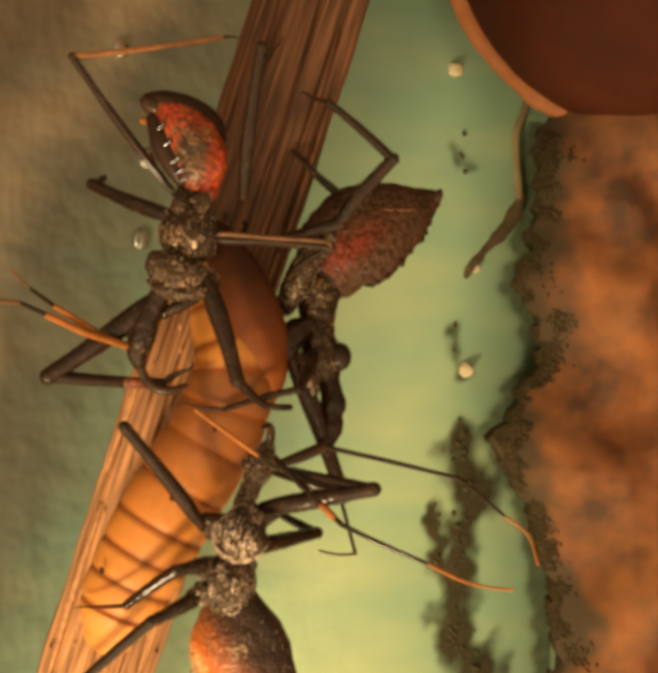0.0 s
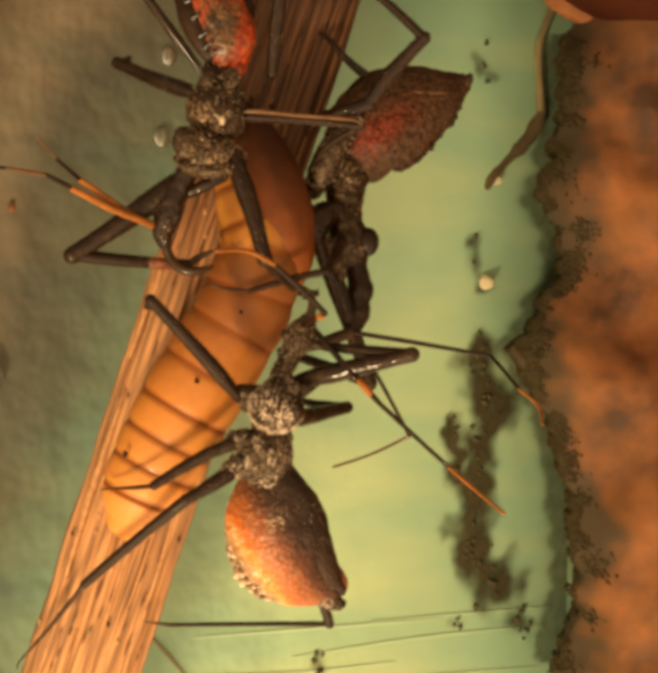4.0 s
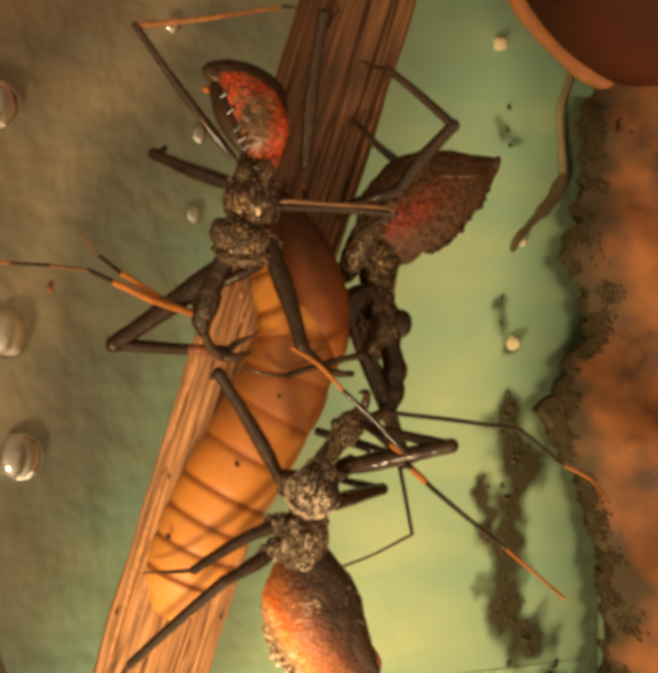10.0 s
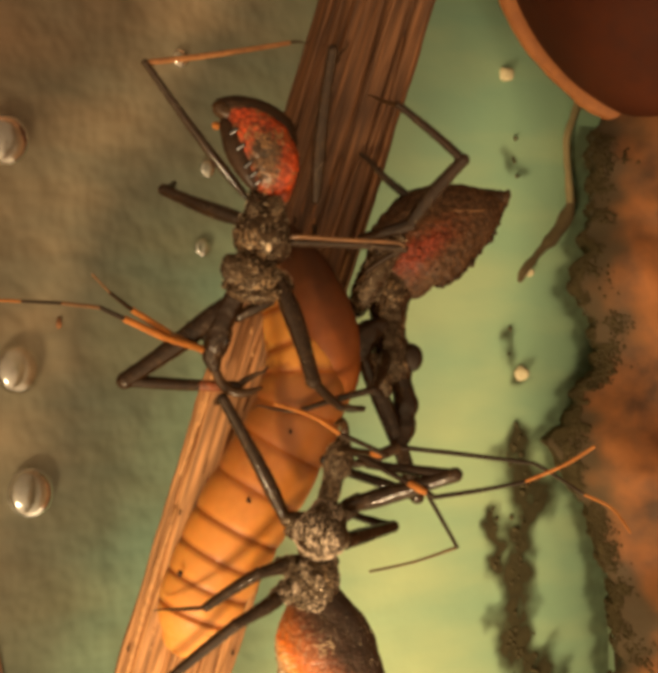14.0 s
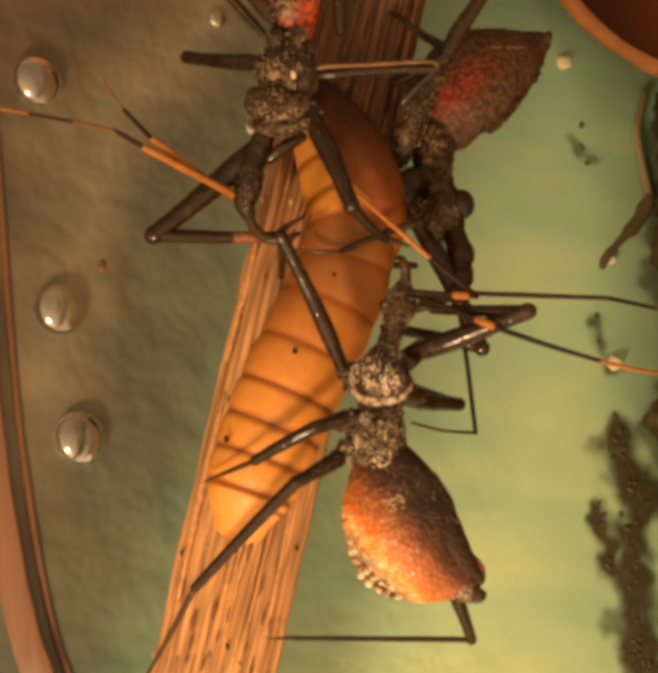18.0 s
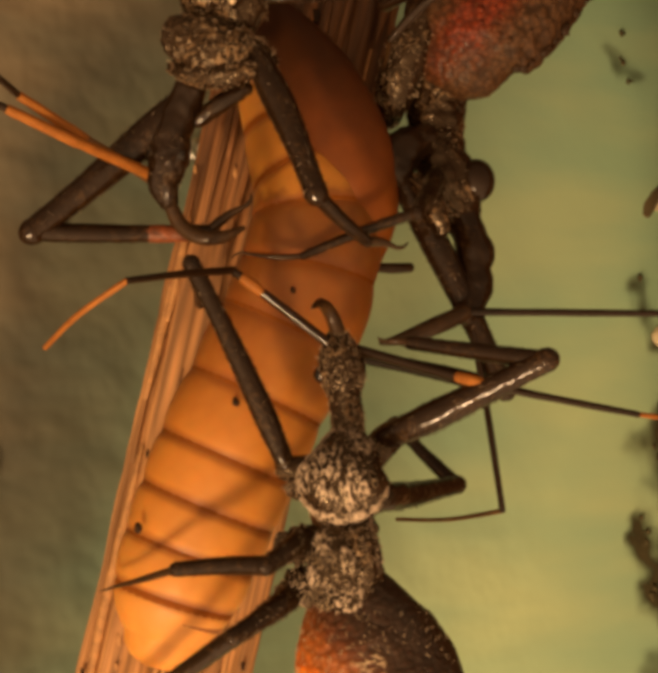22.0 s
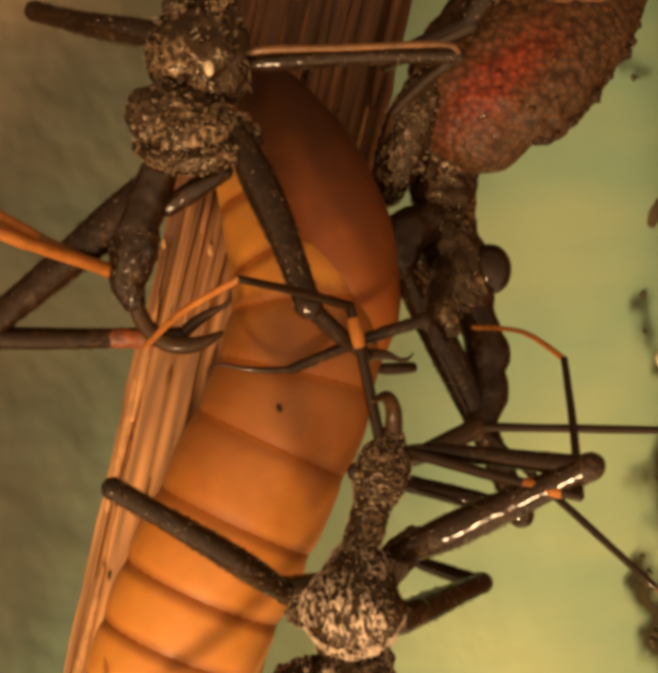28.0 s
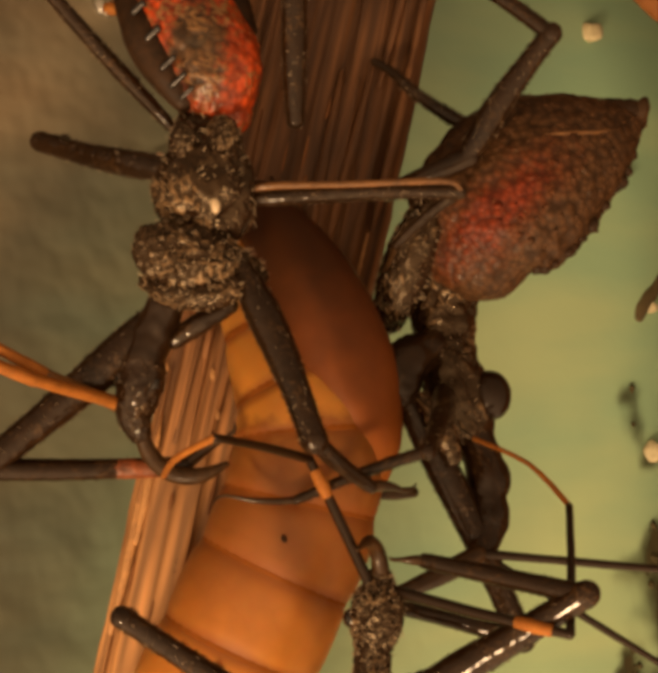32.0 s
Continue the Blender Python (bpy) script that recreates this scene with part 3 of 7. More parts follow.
def slab(corners, thick, cuts=(1, 1)):
    """A board from four corners of its face, with its thickness behind it."""
    bm = bmesh.new()
    a, b, c, d = (Vector(p) for p in corners)
    n = (b - a).cross(d - a).normalized() * thick
    nu, nv = cuts
    grid = {}
    for s in (0, 1):
        for i in range(nu + 1):
            for j in range(nv + 1):
                u, v = i / nu, j / nv
                grid[s, i, j] = bm.verts.new(a * (1 - u) * (1 - v) + b * u * (1 - v) + c * u * v + d * (1 - u) * v - n * s)
    for i in range(nu):
        for j in range(nv):
            for s in (0, 1):
                q = [grid[s, i, j], grid[s, i + 1, j], grid[s, i + 1, j + 1], grid[s, i, j + 1]]
                bm.faces.new(q if s == 0 else q[::-1])
    for i in range(nu):
        for j, flip in ((0, True), (nv, False)):
            q = [grid[0, i, j], grid[0, i + 1, j], grid[1, i + 1, j], grid[1, i, j]]
            bm.faces.new(q[::-1] if flip else q)
    for j in range(nv):
        for i, flip in ((0, False), (nu, True)):
            q = [grid[0, i, j], grid[0, i, j + 1], grid[1, i, j + 1], grid[1, i, j]]
            bm.faces.new(q[::-1] if flip else q)
    return bm


XL, XR, YE = -62.0, 44.0, 62.0
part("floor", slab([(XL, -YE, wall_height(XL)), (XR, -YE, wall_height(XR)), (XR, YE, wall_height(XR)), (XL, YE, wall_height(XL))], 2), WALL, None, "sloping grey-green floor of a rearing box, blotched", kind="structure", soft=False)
part("wall_north", slab([(XL - 2, YE, -64), (XR + 2, YE, -64), (XR + 2, YE, 16), (XL - 2, YE, 16)], 2), CARD, None, "brown board wall of the rearing box", kind="structure", soft=False)
part("wall_south", slab([(XR + 2, -YE, -64), (XL - 2, -YE, -64), (XL - 2, -YE, -30), (XR + 2, -YE, -30)], 2), CARD, None, "low brown board front of the rearing box", kind="structure", soft=False)
part("wall_east", slab([(XR, YE, -64), (XR, -YE, -64), (XR, -YE, 16), (XR, YE, 16)], 2), CARD, None, "brown board wall of the rearing box", kind="structure", soft=False)


# ---- the reed ----
def axis_x(y):
    return -1.95 + 0.312 * (y - 20)


def build_reed():
    reed = thing("reed_stick", (axis_x(0), 0, 11.5), "weathered brown split reed stick with deep lengthwise grooves", "stick")
    bm = bmesh.new()
    along, half, n, rows = Vector((0.298, 0.955, 0)), 3.55, 44, 150
    across = Vector((0.955, -0.298, 0))
    start = Vector((axis_x(-60), -60, 0))
    length = 120 / 0.955
    grid = []
    for i in range(rows + 1):
        s = length * i / rows
        row = []
        for k in range(n + 1):
            u = -1 + 2 * k / n
            wob = 0.25 * noise.noise(Vector((s * 0.15, u * 2, 3))) + 0.10 * noise.noise(Vector((s * 0.7, u * 5, 1)))
            groove = noise.noise(Vector((s * 0.03, u * 7.5, 0))) * 0.55 + noise.noise(Vector((s * 0.05, u * 17, 7))) * 0.28
            h = 12.6 - 0.9 * abs(u) ** 3 + groove * 1.15 + wob * 0.3 - (0.7 if abs(u) > 0.97 else 0)
            e = half * (1 + 0.03 * noise.noise(Vector((s * 0.25, 9 + (u > 0), 0))) + 0.02 * noise.noise(Vector((s * 1.5, 5 + (u > 0), 0))))
            p = start + along * s + across * u * e
            row.append(bm.verts.new((p.x, p.y, h)))
        low = [bm.verts.new(start + along * s + across * u * half * 0.97 + Vector((0, 0, 10.3 - 0.6 * (1 - u * u)))) for u in (1, 0.5, 0, -0.5, -1)]
        grid.append(row + low)
    m = len(grid[0])
    for a, b in zip(grid, grid[1:]):
        for k in range(m):
            bm.faces.new((a[k], a[(k + 1) % m], b[(k + 1) % m], b[k]))
    bm.faces.new(grid[0][::-1])
    bm.faces.new(grid[-1])
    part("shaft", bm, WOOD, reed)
    # loose fibres that lie along the face
    rng = random.Random(5)
    for k in range(46):
        u = rng.uniform(-0.9, 0.9)
        s0 = rng.uniform(26, 76)
        ln = rng.uniform(4, 14)
        p0 = start + along * s0 + across * u * half
        pts = [(p0 + along * ln * f + across * 0.12 * math.sin(3 * f + k)) + Vector((0, 0, 12.75 - 0.9 * abs(u) ** 3 + 0.12 * math.sin(4 * f + k))) for f in (0, 0.33, 0.66, 1)]
        r = rng.uniform(0.10, 0.24)
        # pale fibres only below, to go with the shade painted on the upper reed
        part("fibre", sweep(pts, [r * 0.5, r, r, r * 0.4], flat=0.7, ring=6, steps=3, caps=1), FIBRE if rng.random() < 0.6 and s0 < 58 else WOOD, reed)
    for k in range(34):
        u, s0 = rng.uniform(-0.93, 0.93), rng.uniform(32, 72)
        p = start + along * s0 + across * u * half + Vector((0, 0, 12.75 - 0.9 * abs(u) ** 3))
        part("fleck", ball(p, rng.uniform(0.06, 0.14), (0.8, 2.0, 0.4), 2, 0.5, 5), (DORSAL, TENDRIL, FIBRE)[k % 3], reed)
    # dark pits where the fibres have come away
    for k in range(70):
        u, s0 = rng.uniform(-0.8, 0.97), rng.uniform(34, 74)
        p = start + along * s0 + across * u * half + Vector((0, 0, 12.72 - 0.9 * abs(u) ** 3))
        r, n = rng.uniform(0.05, 0.12), rng.uniform(0.2, 0.8)
        part("pit", sweep([p - along * n, p, p + along * n], [r * 0.4, r, r * 0.3], flat=0.6, ring=6, steps=2, caps=1, rough=0.3, freq=3.0), HUSK, reed)
    return reed


build_reed()


# ---- the larva ----
def joint_skin(bm, joints):
    """Marks the thin brown skin next to the joints of a segment, deep at the joint and fading out unevenly."""
    layer = bm.verts.layers.float.new("wax")
    for v in bm.verts:
        for p, d, side in joints:
            reach = 0.52 + 0.22 * noise.noise(v.co * 0.6)
            near = max(0.0, 1 - max(0.0, (v.co - p).dot(d) * side) / reach)
            v[layer] = max(v[layer], 0.85 * near)


def build_larva():
    spine = [(-7.9, 4.6, 14.6), (-7.0, 1.4, 14.9), (-6.1, -1.6, 15.1), (-6.7, -4.6, 15.1), (-8.3, -7.6, 15.1), (-10.0, -10.6, 15.1), (-11.6, -13.6, 15.0), (-12.8, -16.2, 14.9), (-13.35, -17.7, 14.8)]
    radii = [1.0, 1.7, 2.5, 2.75, 2.85, 2.85, 2.75, 2.45, 1.65]
    larva = thing("larva", (-9, -8, 12.4), "plump amber-orange segmented larva lying along the reed stick, partly sucked dry, shade painted on its middle", "larva")
    pts, rad = smooth_path(spine, radii, 12)
    count = len(pts)
    cuts = [0, 10, 18, 25, 34, 43, 53, 62, 69, 76, 84, count - 1]
    for a, b in zip(cuts, cuts[1:]):
        n = 7
        seg, rr = [], []
        for k in range(n):
            f = a + (b - a) * k / (n - 1)
            i = min(int(f), count - 2)
            w = f - i
            seg.append(pts[i].lerp(pts[i + 1], w))
            swell = 0.962 + 0.045 * math.sin(math.pi * k / (n - 1)) ** 0.5
            rr.append((rad[i] * (1 - w) + rad[i + 1] * w) * swell)
        bm = sweep(seg, rr, flat=0.95, ring=36, steps=4, rough=0.02, freq=0.5, caps=4)
        joint_skin(bm, [(pts[k], (pts[k + 1] - pts[k - 1]).normalized(), 1 if k == a else -1) for k in (a, b) if 0 < k < count - 1])
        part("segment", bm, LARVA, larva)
        if a > 0:
            d = (pts[min(a + 1, count - 1)] - pts[a - 1]).normalized() * (0.9 if a < 45 else 0.95 + 0.3 * (a * 7 % 10) / 10)
            band = sweep([pts[a] - d * 0.2, pts[a] - d * 0.07, pts[a] + d * 0.07, pts[a] + d * 0.2], [rad[a] * 0.952, rad[a] * 0.966, rad[a] * 0.966, rad[a] * 0.952], flat=0.952, ring=40, steps=2, caps=1, rough=0.02, freq=0.5)
            part("crease", band, CREASE, larva, "brown crease between two segments")
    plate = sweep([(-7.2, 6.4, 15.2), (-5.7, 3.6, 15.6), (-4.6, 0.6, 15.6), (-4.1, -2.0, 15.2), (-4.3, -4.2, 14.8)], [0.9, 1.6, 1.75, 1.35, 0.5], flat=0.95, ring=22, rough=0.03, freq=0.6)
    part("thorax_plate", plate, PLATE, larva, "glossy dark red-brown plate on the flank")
    for x, y, z, r in ((-13.5, -13.6, 17.45, 0.15), (-9.4, -9.3, 17.95, 0.14), (-6.9, -5.3, 17.85, 0.11)):
        part("spot", ball((x, y, z - 0.04), r, (1, 1.3, 0.4), 2, 0.6, 6), DORSAL, larva, "small dark spot")
    return larva


build_larva()


# ---- the assassin bugs ----
def sub(name, bm, material, rod_ob, label=""):
    """A sub-part in the local millimetres of a limb piece."""
    for v in bm.verts:
        v.co *= MM
    bmesh.ops.recalc_face_normals(bm, faces=bm.faces)
    mesh = bpy.data.meshes.new(name)
    bm.to_mesh(mesh)
    bm.free()
    mesh.polygons.foreach_set("use_smooth", [True] * len(mesh.polygons))
    mesh.materials.append(material)
    ob = new(name, mesh)
    ob.parent = rod_ob
    return tagged(ob, label)


def leg(bug, hip, knee, foot, toe=None, r=0.42, tibia=None, tib_mat=None, bristly=True, seed=1, fem_mat=None):
    """Femur, tibia and tarsus, granular, with a short fuzz on the two long pieces."""
    made = []
    n = (Vector(knee) - Vector(hip)).length
    f = rod("femur", hip, knee, (r * 0.75, r * 1.05, r, r * 0.85, r * 0.8), fem_mat or LEGSKIN, bug, bow=0.12, rough=0.03, ring=40, steps=max(4, int(n / 0.28)), crusty=(0.17, 0.009))
    made.append(f)
    sub("knee", crust(ball((0, 0, LENGTH[f]), r * 0.84, (1, 1, 1.1), sub=4), 0.2, 0.03), LEGSKIN, f, "rounded dark knee")
    w = tibia or r * 0.6
    n = (Vector(foot) - Vector(knee)).length
    t = rod("tibia", knee, foot, (w * 1.05, w, w * 0.9, w * 0.8), tib_mat or LEGSKIN, bug, bow=-0.08, rough=0.03, ring=26, steps=max(4, int(n / 0.3)), crusty=(0.15, 0.007))
    made.append(t)
    if toe:
        k = rod("tarsus", foot, toe, (r * 0.36, r * 0.34, r * 0.26, r * 0.14), CHITIN, bug, bow=0.1, ring=8)
        n = LENGTH[k]
        sub("claw", sweep([(0, 0, n), (0.08, 0, n + 0.3), (0.3, 0.05, n + 0.45)], [r * 0.16, r * 0.13, 0.02], ring=6, steps=3, up=(0, 1, 0)), CHITIN, k)
        made.append(k)
    if bristly:
        hairs(f, 900, 0.10, 0.012, DARKHAIR, f, seed=seed, lean=0.8)
        hairs(f, 170, 0.10, 0.009, BUFF, f, name="scale_coat", seed=seed + 20, lean=1.6)
        hairs(t, 420, 0.09, 0.011, DARKHAIR, t, seed=seed + 50, lean=0.8)
    return made


def antenna(bug, joints, radii, mats):
    """A jointed feeler, one piece for each span."""
    return [rod("antenna", a, b, (r, r * 0.92, r * 0.85), LEGSKIN if m is CHITIN else m, bug, ring=8, rough=0.1) for a, b, r, m in zip(joints, joints[1:], radii, mats)]


def feeler(bug, base, lengths, radii, mats, tip, banded=False):
    """A jointed feeler laid out in a line, its last piece bowed; motions() bends it."""
    made, at = [], Vector(base)
    for n, r, m in zip(lengths, radii, mats):
        made.append(rod("antenna", at, at + Vector((n, 0, 0)), (r, r * 0.92, r * 0.82), LEGSKIN if m is CHITIN else m, bug, ring=8, bow=n * tip if len(made) == len(lengths) - 1 else 0.05, rough=0.12))
        at = at + Vector((n, 0, 0))
    if banded:
        n = lengths[0]
        sub("band", sweep([(0.03, 0, n * 0.72), (0.03, 0, n * 0.8), (0.02, 0, n * 0.9)], [radii[0] * 0.95, radii[0] * 1.12, radii[0] * 1.0], ring=8, steps=2, up=(0, 1, 0)), ORANGE, made[0], "orange band")
    return made


def grains(bug, on, n, seed, size=0.09, mat=BUFF):
    """Pale curled threads of wax on a granular part."""
    return hairs(on, int(n * 3.2), size * 2.6, size * 0.16, mat, on, name="scale_coat", seed=seed, lean=2.6)


def bug_with_red_back():
    bug = thing("assassin_bug", (-9, 5, 14), "dark assassin bug nymph with a bright red black-barred abdomen", "insect", "assassin bugs at the larva")
    ab = part("abdomen", crust(sweep([(-7.6, 8.6, 18.9), (-7.75, 9.4, 19.1), (-8.0, 10.5, 19.2), (-8.85, 11.9, 19.2), (-9.9, 13.1, 19.1), (-10.6, 13.7, 19.0)], [0.95, 1.5, 1.78, 1.72, 1.05, 0.5], flat=0.9, ring=120, steps=16, rough=0.06, freq=1.6, caps=6), 0.26, 0.05, 2.0), RED, bug, "bright red mottled abdomen")
    part("dorsum", crust(sweep([(-6.75, 11.5, 18.4), (-7.3, 12.4, 18.8), (-8.5, 13.1, 19.1), (-9.9, 13.6, 19.3), (-10.75, 13.75, 19.3)], [0.45, 0.8, 0.9, 0.7, 0.42], flat=0.95, ring=60, steps=12, caps=5), 0.28, 0.05, 4.0), DORSAL, bug, "black-brown upper side of the abdomen")
    part("tail_tip", crust(sweep([(-10.3, 13.2, 19.5), (-10.75, 13.45, 19.6), (-11.0, 13.7, 19.4)], [0.5, 0.45, 0.28], ring=40, steps=8), 0.25, 0.06), CHITIN, bug)
    part("flank_plate", sweep([(-8.75, 9.0, 19.8), (-9.35, 10.1, 20.05), (-9.9, 11.4, 20.05), (-10.4, 12.6, 19.7)], [0.4, 0.66, 0.7, 0.45], flat=0.8, ring=24, rough=0.08), DORSAL, bug, "glossy black plate along the flank")
    for x, y, w, n in ((-8.55, 9.05, 0.085, 0.26), (-8.8, 9.5, 0.10, 0.30), (-9.08, 10.1, 0.10, 0.28), (-9.5, 11.1, 0.13, 0.26), (-9.9, 12.0, 0.13, 0.22)):
        d = Vector((0.80, 0.50, 0.36))
        p = Vector((x, y, 20.66))
        part("side_bar", sweep([p - d * n, p, p + d * n], [w, w, w], ring=16, steps=4), EYE, bug, "glossy black bar on the flank")
    part("flank", ball((-11.0, 12.55, 19.2), 0.36, (0.9, 0.7, 0.8), 2, 0.2), ORANGE, bug, "orange flank spot")
    hairs(ab, 420, 0.10, 0.025, TAWNY, ab, name="granule_coat", seed=3, lean=1.2)
    th = part("thorax", crust(sweep([(-8.15, 8.4, 19.1), (-8.2, 7.3, 19.5), (-8.35, 6.2, 19.6), (-8.4, 5.4, 19.3)], [1.0, 1.25, 1.65, 1.5], flat=0.72, ring=130, steps=14, rough=0.14, freq=2.2, caps=8), 0.34, 0.13, 1.0), KNOBBLY, bug, "granular dark thorax with pale scales")
    for x, y, r, f in ((-8.85, 7.6, 0.56, 1.3), (-7.6, 7.65, 0.52, 1.3), (-9.15, 6.15, 0.6, 1.1), (-7.55, 6.05, 0.6, 1.1)):
        w = part("wing_pad", crust(ball((x, y, 20.15), r, (0.8, f, 0.8), 5, 0.15, 3), 0.28, 0.11, x), KNOBBLY, bug)
        grains(bug, w, 30, int(60 + y * 10), 0.06)
    pr = part("pronotum", crust(sweep([(-9.9, 4.2, 19.3), (-9.3, 4.0, 19.7), (-8.3, 3.6, 19.6), (-7.2, 3.3, 19.2)], [0.85, 1.2, 1.1, 0.55], flat=0.85, ring=120, steps=14, rough=0.1, freq=1.8, caps=8), 0.30, 0.12, 3.0), KNOBBLY, bug, "knobbly dark pronotum with pale scales")
    for x, y, z, r in ((-9.75, 4.2, 20.15, 1.0), (-8.75, 4.35, 20.0, 0.62), (-8.2, 3.5, 20.0, 0.7)):
        w = part("tubercle", crust(ball((x, y, z), r, (1, 0.9, 0.75), 5, 0.15, 1.5), 0.32, 0.14, x), KNOBBLY, bug)
        grains(bug, w, 45, int(80 - y * 10), 0.06)
    rim = part("pronotum_rim", crust(sweep([(-10.5, 3.35, 19.4), (-9.7, 2.85, 19.8), (-8.6, 2.6, 20.0), (-7.6, 2.8, 19.9), (-6.8, 3.15, 19.4)], [0.28, 0.42, 0.46, 0.42, 0.28], ring=50, steps=14, rough=0.15, freq=3), 0.26, 0.11, 5.0), KNOBBLY, bug, "granular brown rear edge of the pronotum")
    grains(bug, rim, 90, 71, 0.07)
    part("spine_tip", ball((-7.95, 5.35, 20.55), 0.2, (0.8, 1.3, 0.8), 2, 0.2, 4), BUFF, bug, "pale tubercle")
    grains(bug, th, 110, 5)
    grains(bug, pr, 120, 6)
    part("neck", sweep([(-10.0, 2.6, 19.0), (-10.5, 1.7, 18.8), (-10.9, 0.9, 18.7)], [0.62, 0.66, 0.74], ring=40, steps=10, rough=0.1, freq=3), LEGSKIN, bug)
    part("coxa", crust(sweep([(-7.9, 2.4, 18.9), (-8.9, 1.9, 18.9), (-9.9, 1.4, 18.6)], [0.3, 0.36, 0.3], ring=40, steps=10, rough=0.1), 0.2, 0.03), LEGSKIN, bug)
    hd = part("head", crust(sweep([(-10.9, 0.9, 18.7), (-11.1, 0.1, 18.6), (-11.4, -0.8, 18.4), (-11.3, -1.5, 18.2)], [0.74, 0.8, 0.62, 0.38], ring=70, steps=12, rough=0.12, freq=3), 0.24, 0.06), LEGSKIN, bug)
    grains(bug, hd, 60, 9, 0.05)
    for x, y, z in ((-10.72, 0.1, 18.85), (-11.65, 0.35, 18.6)):
        part("eye", ball((x, y, z), 0.42), EYE, bug, "shiny black eye")
    part("rostrum", sweep([(-11.3, -1.4, 18.2), (-11.0, -2.3, 17.9), (-10.3, -2.9, 17.9), (-9.4, -3.0, 17.9), (-8.6, -2.7, 17.7)], [0.26, 0.3, 0.3, 0.26, 0.10], ring=12), CHITIN, bug, "curved brown-black beak")
    antenna(bug, [(-11.7, -0.5, 18.4), (-13.9, 0.25, 21.6), (-15.9, 1.25, 23.2), (-17.1, 1.85, 24.5), (-19.0, 2.05, 26.0), (-20.8, 2.1, 27.6), (-26.0, 2.3, 32.0)], (0.23, 0.22, 0.15, 0.11, 0.10, 0.07), (ORANGE, ORANGE, CHITIN, TAWNY, CHITIN, ORANGE))
    antenna(bug, [(-11.8, -0.6, 18.1), (-13.7, 0.5, 21.0), (-15.5, 1.75, 23.0), (-16.4, 2.6, 25.4), (-17.0, 3.5, 27.8)], (0.22, 0.20, 0.13, 0.06), (TAWNY, ORANGE, CHITIN, TAWNY))
    shin = leg(bug, (-9.9, 2.6, 18.6), (-16.46, -2.19, 18.7), (-10.0, -2.6, 17.2), (-8.5, -1.8, 17.4), 0.62, 0.37, seed=11)[1]
    n = LENGTH[shin]
    sub("band", sweep([(-0.07, 0, n * 0.62), (-0.07, 0, n * 0.75), (-0.05, 0, n * 0.9)], [0.335, 0.345, 0.32], ring=26, steps=6, up=(0, 1, 0), rough=0.04), DORSALRED, shin, "rusty band on the tibia")
    leg(bug, (-9.2, 7.0, 18.6), (-14.45, 9.2, 15.6), (-14.1, 9.9, 12.9), None, 0.44, 0.2, seed=12)
    leg(bug, (-9.3, 8.4, 18.4), (-14.8, 15.8, 21.7), (-6.9, 18.2, 14.6), (-5.9, 18.4, 13.4), 0.25, 0.17, AMBER, seed=13)
    leg(bug, (-7.4, 3.4, 19.6), (-5.5, -2.3, 20.4), (-3.9, -3.9, 18.5), (-2.9, -4.1, 17.8), 0.54, 0.28, seed=14)
    leg(bug, (-7.2, 5.75, 19.0), (-0.2, 5.3, 19.1), (-2.4, 4.0, 17.6), (-3.2, 3.4, 14.4), 0.3, 0.19, seed=15)
    # narrow tawny strip laid along the upper edge of the dark femur
    part("femur_strip", sweep([(-6.9, 5.95, 19.35), (-6.3, 6.02, 19.5), (-3.4, 5.8, 19.5), (-0.7, 5.62, 19.5), (-0.15, 5.35, 19.35)], [0.1, 0.13, 0.12, 0.11, 0.08], ring=12, steps=6, rough=0.1), TAWNY, bug, "narrow tawny strip along the thin femur")
    leg(bug, (-5.3, 8.2, 18.8), (-4.2, 16.5, 21.0), (-4.0, 17.3, 13.4), (-3.4, 18.2, 12.9), 0.4, 0.2, seed=16)
    return bug


